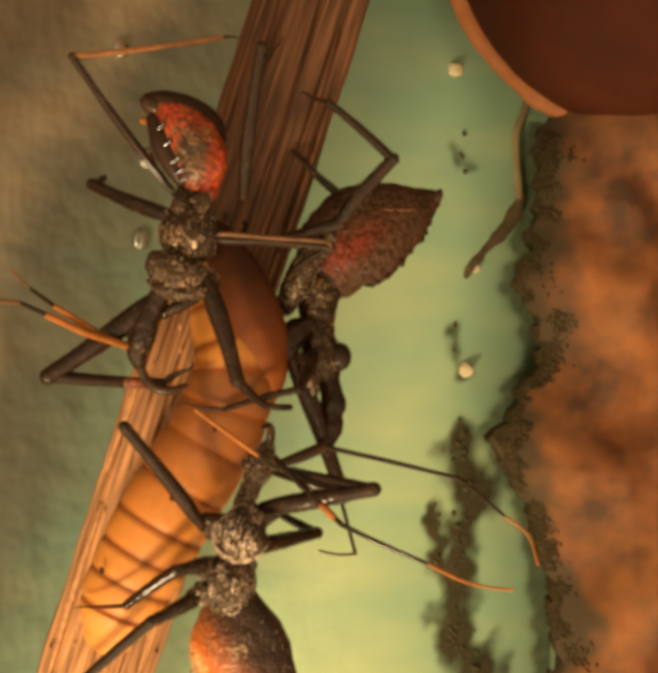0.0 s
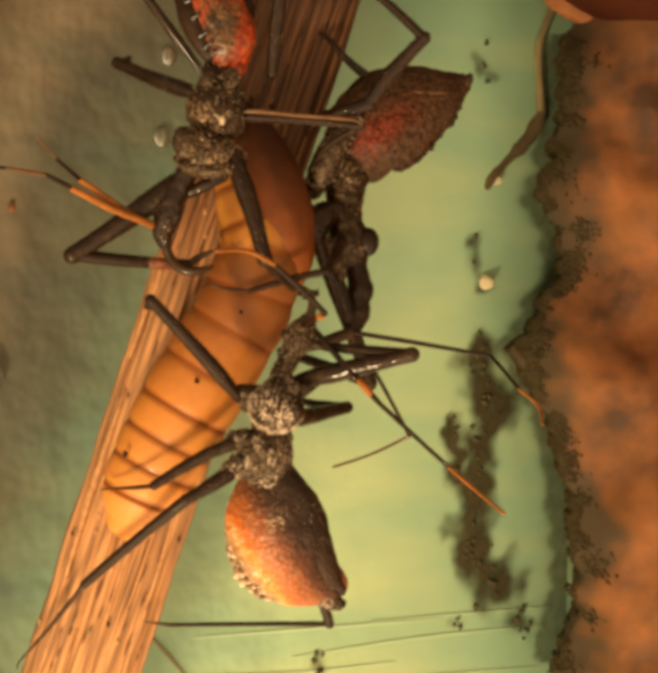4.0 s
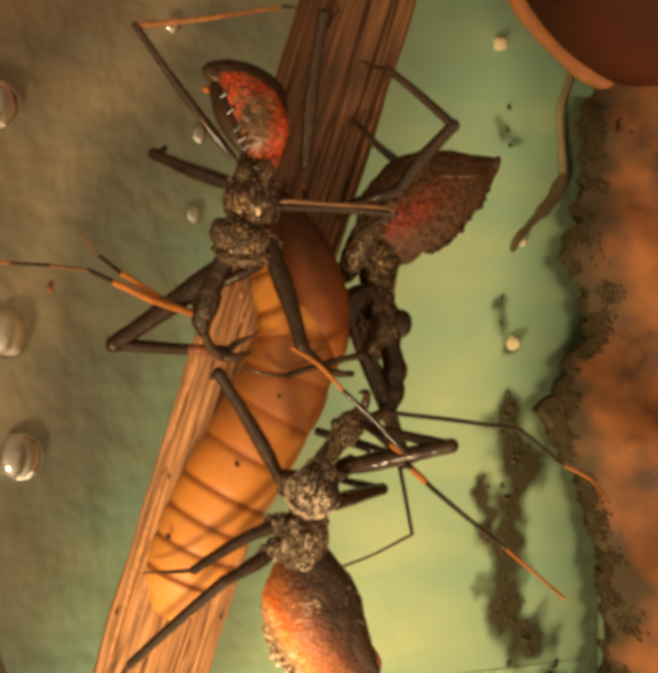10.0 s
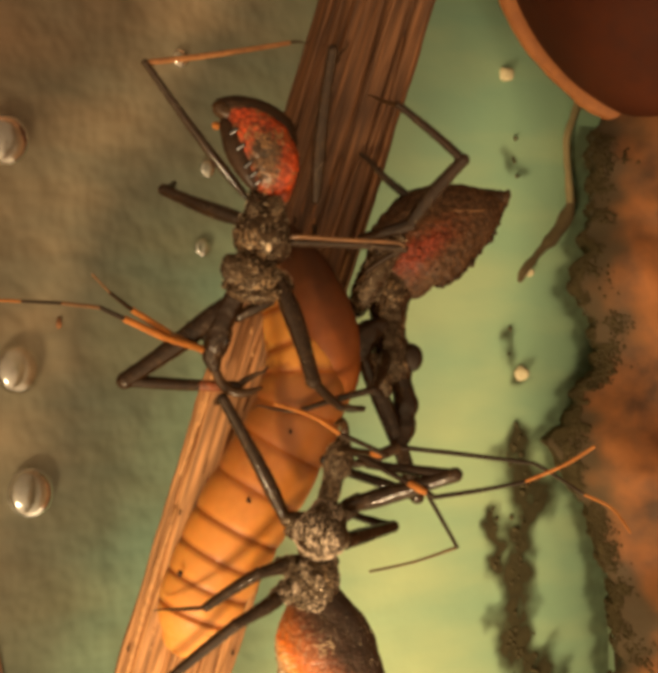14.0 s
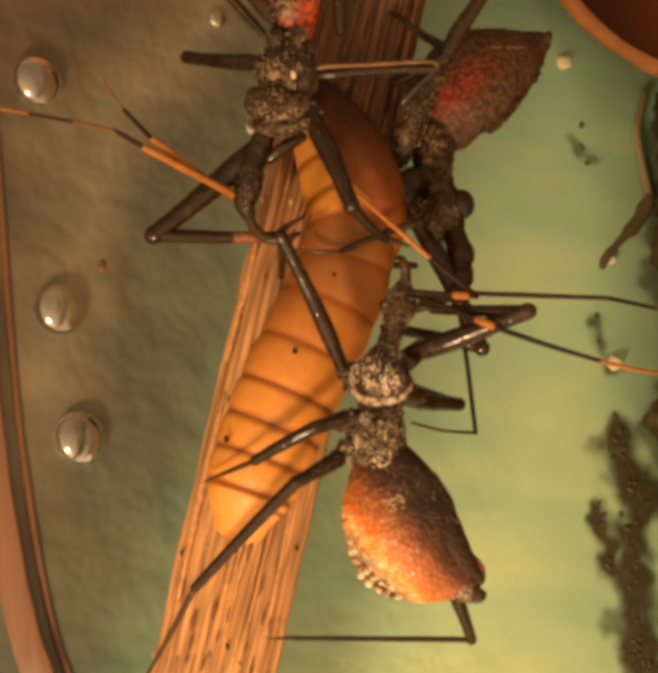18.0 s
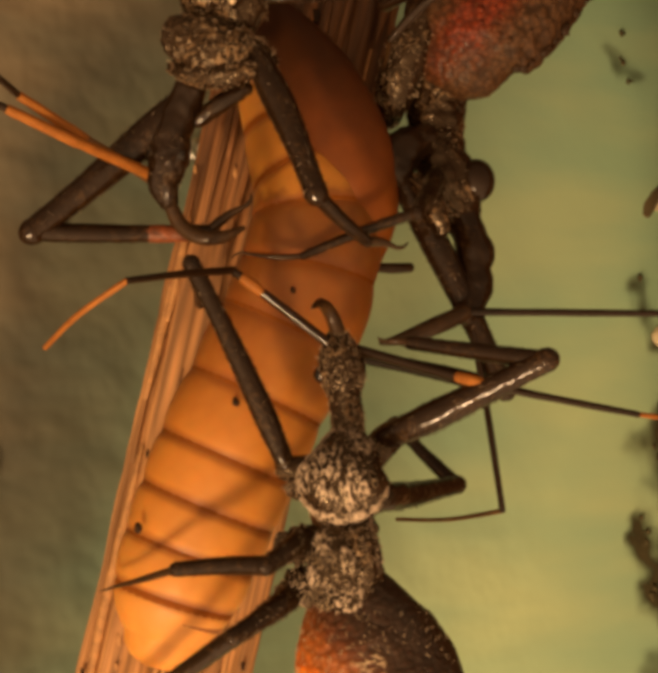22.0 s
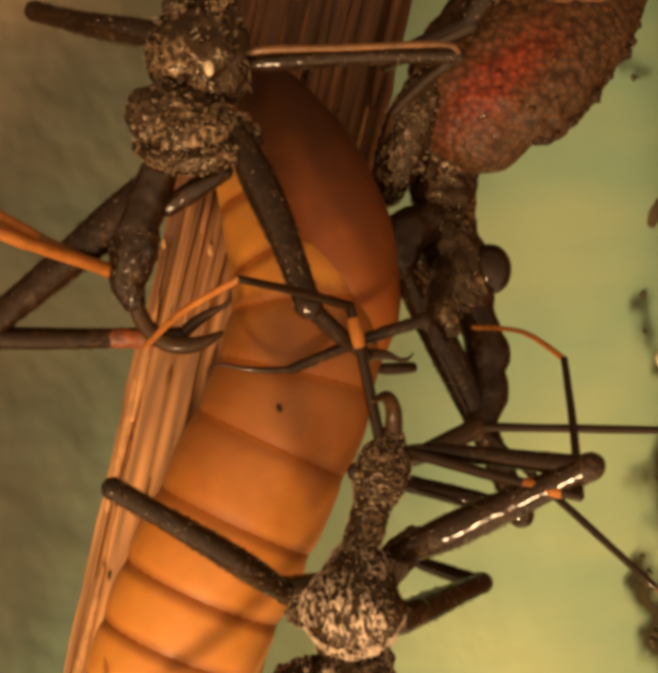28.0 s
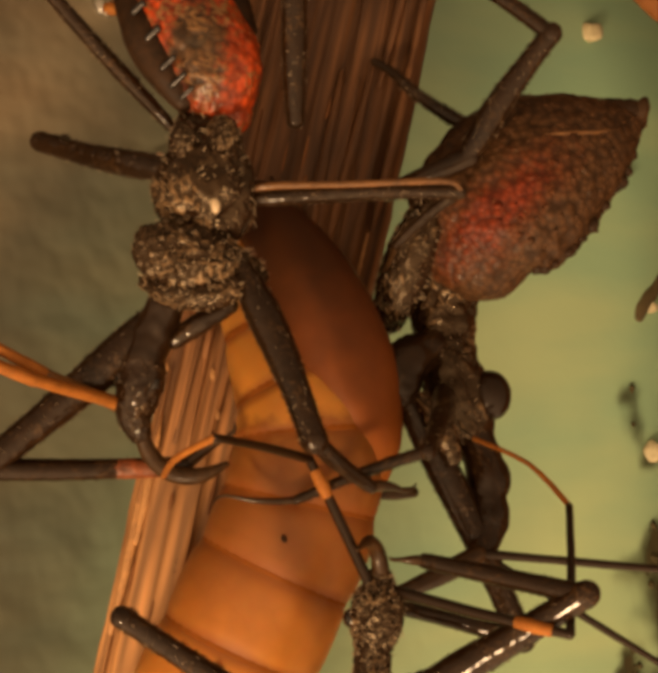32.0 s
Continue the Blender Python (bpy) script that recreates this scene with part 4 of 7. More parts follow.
def bug_beside_stick():
    bug = thing("assassin_bug", (-1, 3, 12), "brown-black assassin bug nymph with dull red abdomen, beside the stick", "insect", "assassin bugs at the larva")
    ab = part("abdomen", crust(sweep([(-0.2, 4.6, 13.2), (0.6, 5.55, 13.4), (2.6, 6.95, 13.4), (4.7, 7.95, 13.1), (6.1, 8.6, 12.8)], [2.3, 2.93, 2.82, 1.75, 0.5], flat=0.64, ring=150, steps=22, rough=0.05, freq=2.0, caps=6), 0.2, 0.045, 6.0), REDDARK, bug, "granular brown abdomen with a dull red patch")
    part("dorsum", crust(sweep([(-1.1, 6.8, 13.0), (0.2, 8.2, 13.2), (2.0, 8.8, 13.1), (4.1, 8.85, 13.0), (6.0, 8.85, 12.9)], [0.6, 0.85, 0.8, 0.6, 0.42], flat=0.8, ring=50, steps=14, rough=0.05), 0.3, 0.05), DORSAL, bug, "dark brown upper side of the abdomen")
    part("tail_tip", sweep([(5.8, 8.6, 12.8), (6.3, 8.9, 12.8), (6.5, 9.2, 12.8)], [0.4, 0.4, 0.16], ring=10, rough=0.2, freq=3), CHITIN, bug)
    line, size = smooth_path([(-0.2, 4.6, 13.2), (0.6, 5.55, 13.4), (2.6, 6.95, 13.4), (4.7, 7.95, 13.1), (6.1, 8.6, 12.8)], [2.3, 2.93, 2.82, 1.75, 0.5], 10)

    def on_side(i, s):
        d = (line[min(i + 1, len(line) - 1)] - line[max(i - 1, 0)]).normalized()
        side = d.cross(Vector((0, 0, 1))).normalized()
        return line[i] + side * size[i] * s + Vector((0, 0, 0.64 * size[i] * math.sqrt(max(0, 1 - s * s))))

    for k in range(13):
        part("edge_tooth", ball(on_side(4 + int(k * 2.6 + 0.8 * math.sin(k * 5)), 0.96), 0.17 + 0.05 * (k * 5 % 3), (1, 1, 0.8), 2, 0.5, 4), DORSAL, bug)
    for row, s in enumerate((0.15, 0.42, 0.68)):
        for k in range(14):
            part("tubercle", ball(on_side(7 + 2 * k + row % 2, s + 0.07 * math.sin(k * 2.3)), 0.08 + 0.03 * (k * 7 % 3), (1, 1, 0.8), 2, 0.4, 5), REDDARK, bug)
    part("flank_line", sweep([on_side(i, s) + Vector((0, 0, 0.02)) for i, s in ((21, -0.31), (24, -0.20), (27, -0.09), (30, 0.03), (32, 0.12), (33, 0.17))], [0.03, 0.08, 0.10, 0.10, 0.08, 0.03], ring=8, rough=0.35, freq=3), TAWNY, bug, "tawny line along the flank")
    hairs(ab, 700, 0.09, 0.025, TAWNY, ab, name="granule_coat", seed=21, lean=1.2)
    th = part("thorax", crust(sweep([(-0.2, 4.4, 13.2), (-0.8, 3.2, 13.4), (-1.0, 1.9, 13.4), (-1.0, 0.8, 13.5)], [1.2, 1.3, 1.15, 1.0], ring=100, steps=14, rough=0.12, freq=2), 0.34, 0.1), KNOBBLY, bug)
    wp = part("wing_pad", crust(sweep([(-0.4, 6.2, 15.2), (-1.7, 4.4, 15.2), (-2.6, 2.6, 14.6), (-2.9, 1.8, 14.2)], [0.5, 0.85, 0.75, 0.4], ring=80, steps=16, rough=0.1, freq=3), 0.26, 0.1), KNOBBLY, bug, "granular brown wing pad")
    grains(bug, wp, 220, 22, 0.07)
    hd = part("pronotum", crust(sweep([(-1.0, 1.0, 13.6), (-0.9, 0.0, 13.8), (-0.7, -1.2, 13.8), (-0.5, -2.2, 13.5)], [0.95, 1.05, 1.2, 0.9], ring=100, steps=14, rough=0.12, freq=2), 0.34, 0.09), KNOBBLY, bug)
    part("eye", ball((0.35, -1.0, 14.1), 0.88, (0.85, 1.0, 0.85), 4, 0.03), LEGSKIN, bug, "large dull black eye")
    grains(bug, hd, 60, 24, 0.06)
    part("neck", crust(sweep([(-0.5, -2.0, 13.6), (-0.15, -3.0, 13.8), (0.0, -3.9, 14.0), (-0.08, -4.5, 14.1), (-0.1, -5.1, 14.2), (-0.25, -5.7, 14.4), (-0.65, -6.5, 15.0)], [0.8, 0.68, 0.78, 0.66, 0.72, 0.64, 0.42], ring=50, steps=9, rough=0.08, freq=2), 0.2, 0.02), LEGSKIN, bug, "long dark speckled neck")
    part("rostrum", sweep([(-0.6, -6.4, 15.2), (-1.8, -6.9, 15.8), (-3.0, -7.3, 16.2), (-3.9, -7.4, 16.2)], [0.34, 0.36, 0.26, 0.09], ring=10), CHITIN, bug)
    leg(bug, (-2.7, -0.6, 15.0), (0.6, -9.4, 14.3), (-4.7, -7.6, 14.0), None, 0.54, 0.34, seed=31)
    part("coxa", crust(sweep([(-1.4, 0.9, 14.2), (-2.5, 0.3, 14.9), (-2.75, -0.7, 15.2)], [0.6, 0.82, 0.7], ring=50, steps=10, rough=0.1, freq=2), 0.3, 0.05), LEGSKIN, bug, "rounded dark base of the foreleg")
    part("coxa", crust(sweep([(-2.0, -1.0, 15.4), (-1.4, -2.2, 15.7), (-1.15, -3.2, 15.6)], [0.28, 0.42, 0.26], ring=40, steps=10, rough=0.15, freq=2), 0.26, 0.05), KNOBBLY, bug, "knobbly brown base of a leg")
    part("tarsus", sweep([(-4.2, -4.0, 14.0), (-3.4, -4.1, 13.8), (-2.6, -4.1, 13.5)], [0.16, 0.22, 0.2], ring=14, steps=5), CHITIN, bug)
    leg(bug, (-1.2, -0.6, 14.6), (-2.0, -2.9, 18.0), (-6.4, -4.1, 18.1), (-8.6, -3.75, 18.2), 0.34, 0.2, seed=32)
    leg(bug, (0.2, 6.85, 16.6), (3.4, 10.55, 17.8), (-0.4, 13.9, 17.6), (-1.9, 15.1, 13.6), 0.44, 0.27, seed=33)
    part("trochanter", sweep([(-2.6, 6.2, 15.4), (-1.2, 6.5, 16.2), (0.4, 6.95, 16.6)], [0.3, 0.34, 0.4], ring=24, steps=8, rough=0.08), LEGSKIN, bug)
    leg(bug, (0.8, 8.6, 13.4), (-1.6, 10.6, 13.2), (-2.6, 11.6, 12.9), None, 0.24, 0.16, seed=34)
    feelers = {
        "near": feeler(bug, (-0.5, -6.4, 15.3), (8.7, 3.5, 3.6), (0.16, 0.13, 0.09), (CHITIN, CHITIN, ORANGE), 0.15),
        "far": feeler(bug, (-0.4, -6.5, 14.8), (7.6, 5.6), (0.15, 0.10), (CHITIN, TAWNY), 0.03),
    }
    return bug, feelers


LEGS_C = {}


def flank_wear(p):
    """How thick the scales lie on the swollen abdomen: on the outer flank and in a patch on the back."""
    a = ((p.x + 4.45) * -0.80 + (p.y + 18.9) * -0.60)
    b = (p - Vector((-4.6, -17.9, 20.3))).length
    return max(0.12, min(1.0, (a - 1.3) / 0.5), 1.0 - b / 1.3)


def bug_in_front():
    bug = thing("assassin_bug", (-5, -14, 14), "brown assassin bug nymph with pale granular thorax and orange-red swollen abdomen", "insect", "assassin bugs at the larva")
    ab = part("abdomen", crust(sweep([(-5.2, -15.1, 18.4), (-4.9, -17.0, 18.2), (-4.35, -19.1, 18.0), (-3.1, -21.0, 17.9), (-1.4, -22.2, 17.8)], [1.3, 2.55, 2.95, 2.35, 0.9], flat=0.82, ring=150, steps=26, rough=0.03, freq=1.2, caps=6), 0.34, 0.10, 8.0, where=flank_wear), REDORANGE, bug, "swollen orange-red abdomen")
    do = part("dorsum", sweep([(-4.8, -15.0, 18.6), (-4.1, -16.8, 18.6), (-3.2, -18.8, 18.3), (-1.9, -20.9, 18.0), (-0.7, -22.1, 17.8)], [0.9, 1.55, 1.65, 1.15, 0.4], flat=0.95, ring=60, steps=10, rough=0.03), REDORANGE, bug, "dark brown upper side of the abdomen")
    hairs(do, 90, 0.2, 0.013, BUFF, do, name="scale_coat", seed=49, lean=1.6, pick=lambda o, p: -0.0055 < p.center.y < -0.0022 and p.normal.z > 0.4)
    part("tail_tip", crust(sweep([(-1.8, -22.3, 17.9), (-1.1, -22.7, 17.8), (-0.6, -22.9, 17.5)], [0.6, 0.52, 0.3], ring=60, steps=12, rough=0.3, freq=3), 0.28, 0.12), SCALY, bug, "grey granular tail tip")
    part("tail_lobe", sweep([(-1.1, -20.8, 17.6), (-0.65, -21.5, 17.7), (-0.5, -22.0, 17.6)], [0.3, 0.32, 0.2], ring=14, rough=0.15, freq=3), DORSALRED, bug, "rusty lobe beside the tail tip")
    rng = random.Random(23)
    for k in range(76):
        f = (k // 2) / 37
        a = radians(166 + 128 * f)
        inset = 0.96 - 0.10 * (k % 2) - 0.05 * rng.random()
        p = Vector((-4.45 + 2.95 * math.cos(a) * (1 + 0.1 * f) * inset, -18.9 + 4.0 * math.sin(a) * inset, 18.0 + 0.7 * (k % 2) + rng.uniform(-0.2, 0.2)))
        part("edge_scale", ball(p, rng.uniform(0.11, 0.24), (1.2, 1.0, 0.6), 2, 0.8, 5), (REDORANGE, BUFF, TAWNY)[k * 5 % 3], bug, "pale scale on the flank")
    hairs(ab, 520, 0.2, 0.014, BUFF, ab, seed=41, lean=1.3, pick=lambda o, p: (p.center.y > -0.0035 or p.center.x < -0.0005) and p.normal.z > 0.1)
    part("waist", sweep([(-5.0, -12.5, 18.7), (-5.1, -13.4, 18.8), (-5.3, -15.2, 18.6)], [1.15, 1.15, 1.2], ring=20, rough=0.1, freq=2), CHITIN, bug, "dark gap behind the pronotum")
    th = part("thorax", crust(sweep([(-4.75, -13.35, 19.2), (-5.0, -14.2, 19.5), (-5.3, -15.3, 19.1)], [0.95, 1.3, 1.15], ring=130, steps=24, rough=0.16, freq=2, caps=8), 0.29, 0.15, 9.0, 0.32), SCALY, bug, "granular brown thorax with pale scales")
    for x, y, z, r in ((-6.6, -13.6, 19.5, 0.62), (-6.8, -15.0, 19.2, 0.66), (-4.4, -13.9, 20.3, 0.62), (-5.6, -14.1, 20.4, 0.5), (-5.9, -15.4, 20.0, 0.5), (-7.2, -13.5, 19.3, 0.42), (-7.4, -15.3, 19.1, 0.45)):
        w = part("tubercle", crust(ball((x, y, z), r, (0.85, 1.15, 0.9), 5, 0.25, 2.5), 0.3, 0.15, x), KNOBBLY if y > -14 and x > -5 else SCALY, bug)
        grains(bug, w, 70, int(90 - y * 10), 0.075)
    grains(bug, th, 120, 43, 0.08)
    pr = part("pronotum", crust(sweep([(-4.5, -10.3, 19.5), (-4.6, -10.9, 20.0), (-4.75, -11.6, 20.2), (-4.8, -12.2, 19.8)], [0.85, 1.25, 1.62, 1.05], flat=0.92, ring=170, steps=18, rough=0.07, freq=2, caps=10), 0.27, 0.13, 10.0, 0.32, -0.05), SCALY, bug, "pale granular pronotum")
    rim = part("pronotum_rim", crust(sweep([(-6.2, -11.9, 19.6), (-5.6, -12.5, 20.25), (-4.8, -12.75, 20.6), (-4.0, -12.55, 20.25), (-3.4, -12.0, 19.6)], [0.2, 0.26, 0.26, 0.25, 0.18], ring=40, steps=18, rough=0.4, freq=5), 0.3, 0.1, 2.0, 0.6, -0.4), SCALY, bug, "pale raised rear edge of the pronotum")
    sh = part("shoulder", crust(ball((-6.2, -11.5, 19.5), 0.62, (1.1, 0.9, 0.9), 5, 0.2, 2.5), 0.3, 0.1), KNOBBLY, bug)
    grains(bug, pr, 140, 44, 0.075)
    grains(bug, sh, 80, 45, 0.075)
    for p, q, r, s in (((-4.3, -11.2, 19.0), (-3.4, -10.4, 18.8), (-2.6, -9.8, 18.7), 0.55), ((-5.0, -11.0, 19.2), (-5.9, -10.9, 19.3), (-6.9, -10.8, 19.4), 0.5), ((-4.2, -12.4, 18.6), (-3.5, -12.2, 18.2), (-2.9, -12.1, 17.4), 0.5)):
        part("coxa", crust(sweep([p, q, r], [s, s * 1.05, s * 0.85], ring=50, steps=10, rough=0.1, freq=2), 0.24, 0.06), KNOBBLY, bug)
    grains(bug, rim, 110, 47, 0.07)
    head = rod("head", (-4.4, -9.9, 19.5), (-4.4, -6.2, 19.5), (0.55, 0.58, 0.60, 0.82, 0.80, 0.42), KNOBBLY, bug, "granular brown head on a long neck", ring=90, rough=0.08, steps=14, crusty=(0.27, 0.1))
    for side in (-1, 1):
        sub("eye", ball((0.68 * side, 0.28, 2.35), 0.34), EYE, head, "shiny black eye")
    grains(bug, head, 260, 46, 0.07)
    sub("rostrum", sweep([(0, -0.1, 3.7), (-0.3, -0.4, 4.4), (-0.8, -0.9, 4.7), (-1.4, -1.6, 4.3)], [0.3, 0.26, 0.2, 0.06], ring=10), CHITIN, head)
    LEGS_C["fore_left"] = leg(bug, (-6.7, -11.0, 19.4), (-12.0, -4.62, 19.4), (-12.9, -4.9, 12.8), None, 0.4, 0.22, seed=51)
    LEGS_C["mid_left"] = leg(bug, (-6.2, -13.2, 19.2), (-8.4, -13.9, 20.2), (-11.8, -15.3, 19.6), (-14.6, -15.7, 17.4), 0.42, 0.34, seed=52)
    LEGS_C["hind_left"] = leg(bug, (-6.7, -15.0, 19.0), (-9.6, -16.7, 20.3), (-15.9, -21.3, 16.6), (-20.2, -26.5, 13.2), 0.42, 0.33, seed=53)
    LEGS_C["fore_right"] = leg(bug, (-3.3, -10.2, 19.0), (3.60, -10.2, 19.0), (3.60, -4.71, 19.0), (2.85, -4.61, 19.25), 0.52, 0.32, seed=54)
    LEGS_C["mid_right"] = leg(bug, (-3.7, -12.3, 18.2), (-0.9, -11.8, 12.0), (-3.4, -10.7, 11.6), None, 0.46, 0.28, seed=55)
    LEGS_C["hind_right"] = leg(bug, (-2.4, -21.6, 16.4), (-1.6, -24.9, 13.2), (-11.2, -24.2, 13.2), (-12.3, -24.1, 13.0), 0.34, 0.15, seed=56)
    feelers = {
        "left": feeler(bug, (-3.9, -6.9, 19.4), (4.6, 5.2, 4.6), (0.20, 0.16, 0.12), (CHITIN, CHITIN, ORANGE), 0.08, True),
        "right": feeler(bug, (-3.3, -6.9, 19.2), (6.2, 5.2, 5.0), (0.20, 0.15, 0.10), (CHITIN, CHITIN, ORANGE), 0.08, True),
    }
    return bug, head, feelers


bug_with_red_back()
BUG_B, FEELERS_B = bug_beside_stick()
BUG_C, HEAD_C, FEELERS_C = bug_in_front()


# ---- fruit, husk, tendril, frass, drops ----
def build_fruit():
    fruit = thing("fruit", (27, 32, wall_height(27) + 4), "dark red overripe fruit with an orange rim, beside the brown husk", "fruit")
    bm = ball((27.5, 34.5, -22), 17.0, (1.05, 1, 0.8), 5, 0.03, 0.06)
    part("skin", bm, FRUIT, fruit, "dark red smooth skin")
    part("rim", sweep([Vector((27.5 + 17.9 * math.cos(a), 34.5 + 17.1 * math.sin(a), -22.8 + 0.5 * math.sin(3 * a))) for a in [radians(150 + 15 * k) for k in range(13)]], [1.1] * 13, flat=0.7, ring=14, steps=4, rough=0.25, freq=0.5), RIM, fruit, "orange paler rim")
    return fruit


build_fruit()


def husk_line(y):
    """The broad run of the husk's edge."""
    bays = -3.4 * math.exp(-((y + 8) / 5.0) ** 2) - 1.3 * math.exp(-((y - 6) / 4.0) ** 2) + 0.9 * math.exp(-((y + 1) / 2.5) ** 2) + 2.0 / (1 + math.exp((y + 20) / 2.5)) - 1.8 * math.exp(-((y + 35) / 4.0) ** 2)
    return 17.0 + bays + 0.8 * noise.noise(Vector((y * 0.28, 3, 1))) + (0.12 * (y - 14) if y > 14 else 0)


def husk_edge(y):
    """Where the husk's torn edge runs."""
    return husk_line(y) + 0.9 * noise.noise(Vector((y * 0.7, 8, 2))) + 0.4 * noise.noise(Vector((y * 1.6, 4, 6)))


def husk_top(x, y):
    d = max(0.0, x - husk_line(y) + 0.6)
    rise = 1 - math.exp(-d / 3.2)
    folds = noise.noise(Vector((x * 0.13, y * 0.10, 4))) * 3.8 + noise.noise(Vector((x * 0.3, y * 0.22, 9))) * 1.3 + noise.noise(Vector((x * 0.95, y * 0.7, 2))) * 0.16
    return -23.5 + 5.0 * rise + folds * (0.25 + 0.75 * rise) + 0.05 * d


def husk_flap(y0, y1):
    """One torn flap of the husk: crumpled on top, hollow below, its edge rolled down to the floor."""
    bm = bmesh.new()
    layer = bm.verts.layers.float.new("wax")
    ny, nx = max(12, int((y1 - y0) / 0.42)), 52
    rows = []
    for i in range(ny + 1):
        y = y0 + (y1 - y0) * i / ny
        e = husk_edge(y)
        row = [bm.verts.new((e + 2.2, y, wall_height(e + 2.2) + 0.3)), bm.verts.new((e + 0.9, y, -29.0)), bm.verts.new((e + 0.1, y, -25.8))]
        for k in range(nx + 1):
            x = e + (43.0 - e) * (k / nx) ** 1.35
            row.append(bm.verts.new((x, y, husk_top(x, y))))
        row.append(bm.verts.new((43.0, y, wall_height(43) + 0.3)))
        rows.append(row)
    m = len(rows[0])
    for p, q in zip(rows, rows[1:]):
        for k in range(m):
            bm.faces.new((p[k], p[(k + 1) % m], q[(k + 1) % m], q[k]))
    bm.faces.new(rows[0][::-1])
    bm.faces.new(rows[-1])
    for v in bm.verts:
        x, y = v.co.x, v.co.y
        d = max(0.0, x - husk_line(y))
        wide = 2.2 + 2.6 * noise.noise(Vector((y * 0.16, 1, 3))) + 1.5 * noise.noise(Vector((x * 0.6, y * 0.6, 9)))
        v[layer] = min(0.95, 1.0 / (1.0 + math.exp((d - max(0.6, wide)) / 0.5)) + max(0.0, 0.8 * noise.noise(Vector((x * 0.22, y * 0.2, 17))) - 0.1))
    return bm


def crumbs(spots, rng, home):
    """Small dark lumps, joined."""
    verts, faces = [], []
    for c, r in spots:
        k = len(verts)
        for d in ((1, 0, 0), (0, 1, 0), (-1, 0, 0), (0, -1, 0), (0, 0, 1), (0, 0, -1)):
            verts.append(tuple((Vector(c) + Vector(d) * r * rng.uniform(0.6, 1.2) - home) * MM))
        for f in ((0, 1, 4), (1, 2, 4), (2, 3, 4), (3, 0, 4), (1, 0, 5), (2, 1, 5), (3, 2, 5), (0, 3, 5)):
            faces.append(tuple(k + q for q in f))
    return verts, faces


def crumb_part(name, spots, rng, parent, skin=MOULD):
    verts, faces = crumbs(spots, rng, ORIGIN[parent])
    data = bpy.data.meshes.new(name)
    data.from_pydata(verts, [], faces)
    data.polygons.foreach_set("use_smooth", [True] * len(data.polygons))
    data.materials.append(skin)
    ob = new(name, data)
    ob.parent = parent
    return tagged(ob, "", kind="stuff")


def build_husk():
    husk = thing("husk", (26, -5, wall_height(26) + 0.3), "crumpled orange-brown decaying husk with dark mouldy edges", "husk")
    part("flap", husk_flap(-46, 34), HUSK, husk)
    rng = random.Random(9)
    for y0, y1, n in ((-40, -24, 1800), (-24, -13, 1800), (-13, -3, 5200), (-3, 9, 3800), (9, 18, 1500)):
        spots = []
        for _ in range(n):
            y = rng.uniform(y0, y1)
            thick = 0.35 + 1.3 * max(0, noise.noise(Vector((y * 0.3, 0, 5))) + 0.25)
            x = husk_edge(y) + abs(rng.gauss(0, thick)) - 0.15
            if noise.noise(Vector((x * 0.5, y * 0.5, 7))) + 0.5 * (rng.random() - 0.4) < 0:
                continue
            r = rng.uniform(0.06, 0.20)
            spots.append(((x, y, husk_top(x, y) + r * 0.3), r))
            spots.append(((husk_edge(y) + 0.1, y, rng.uniform(-27.5, -23.2)), r))
        crumb_part("mould", spots, rng, husk, DARKMOULD)
    return husk


build_husk()


def on_floor(x, y, lift=0.0):
    return Vector((x, y, wall_height(x) + lift))


STREAKS = (
    ((11.0, -7.6, 0.7), (10.8, -9.5, 1.2), (12.4, -12.4, 1.7), (11.4, -15.2, 1.0), (11.2, -18.2, 0.9), (11.0, -21.2, 1.3), (10.3, -24.8, 1.0), (12.2, -27.4, 1.3), (13.8, -29.2, 1.2)),
    ((8.8, -14.2, 0.4), (8.9, -16.0, 0.6), (9.3, -19.2, 0.3)),
    ((10.5, 0.9, 0.45), (10.9, -0.6, 0.5), (11.6, -2.4, 0.5)),
    ((11.0, 16.6, 0.5), (11.5, 15.2, 0.55)),
    ((-2.6, -32.6, 0.4), (-2.0, -33.2, 0.4)),
    ((9.3, -31.0, 0.35), (9.8, -31.2, 0.35)),
    ((14.8, -31.5, 0.6), (16.0, -33.0, 0.6)),
)


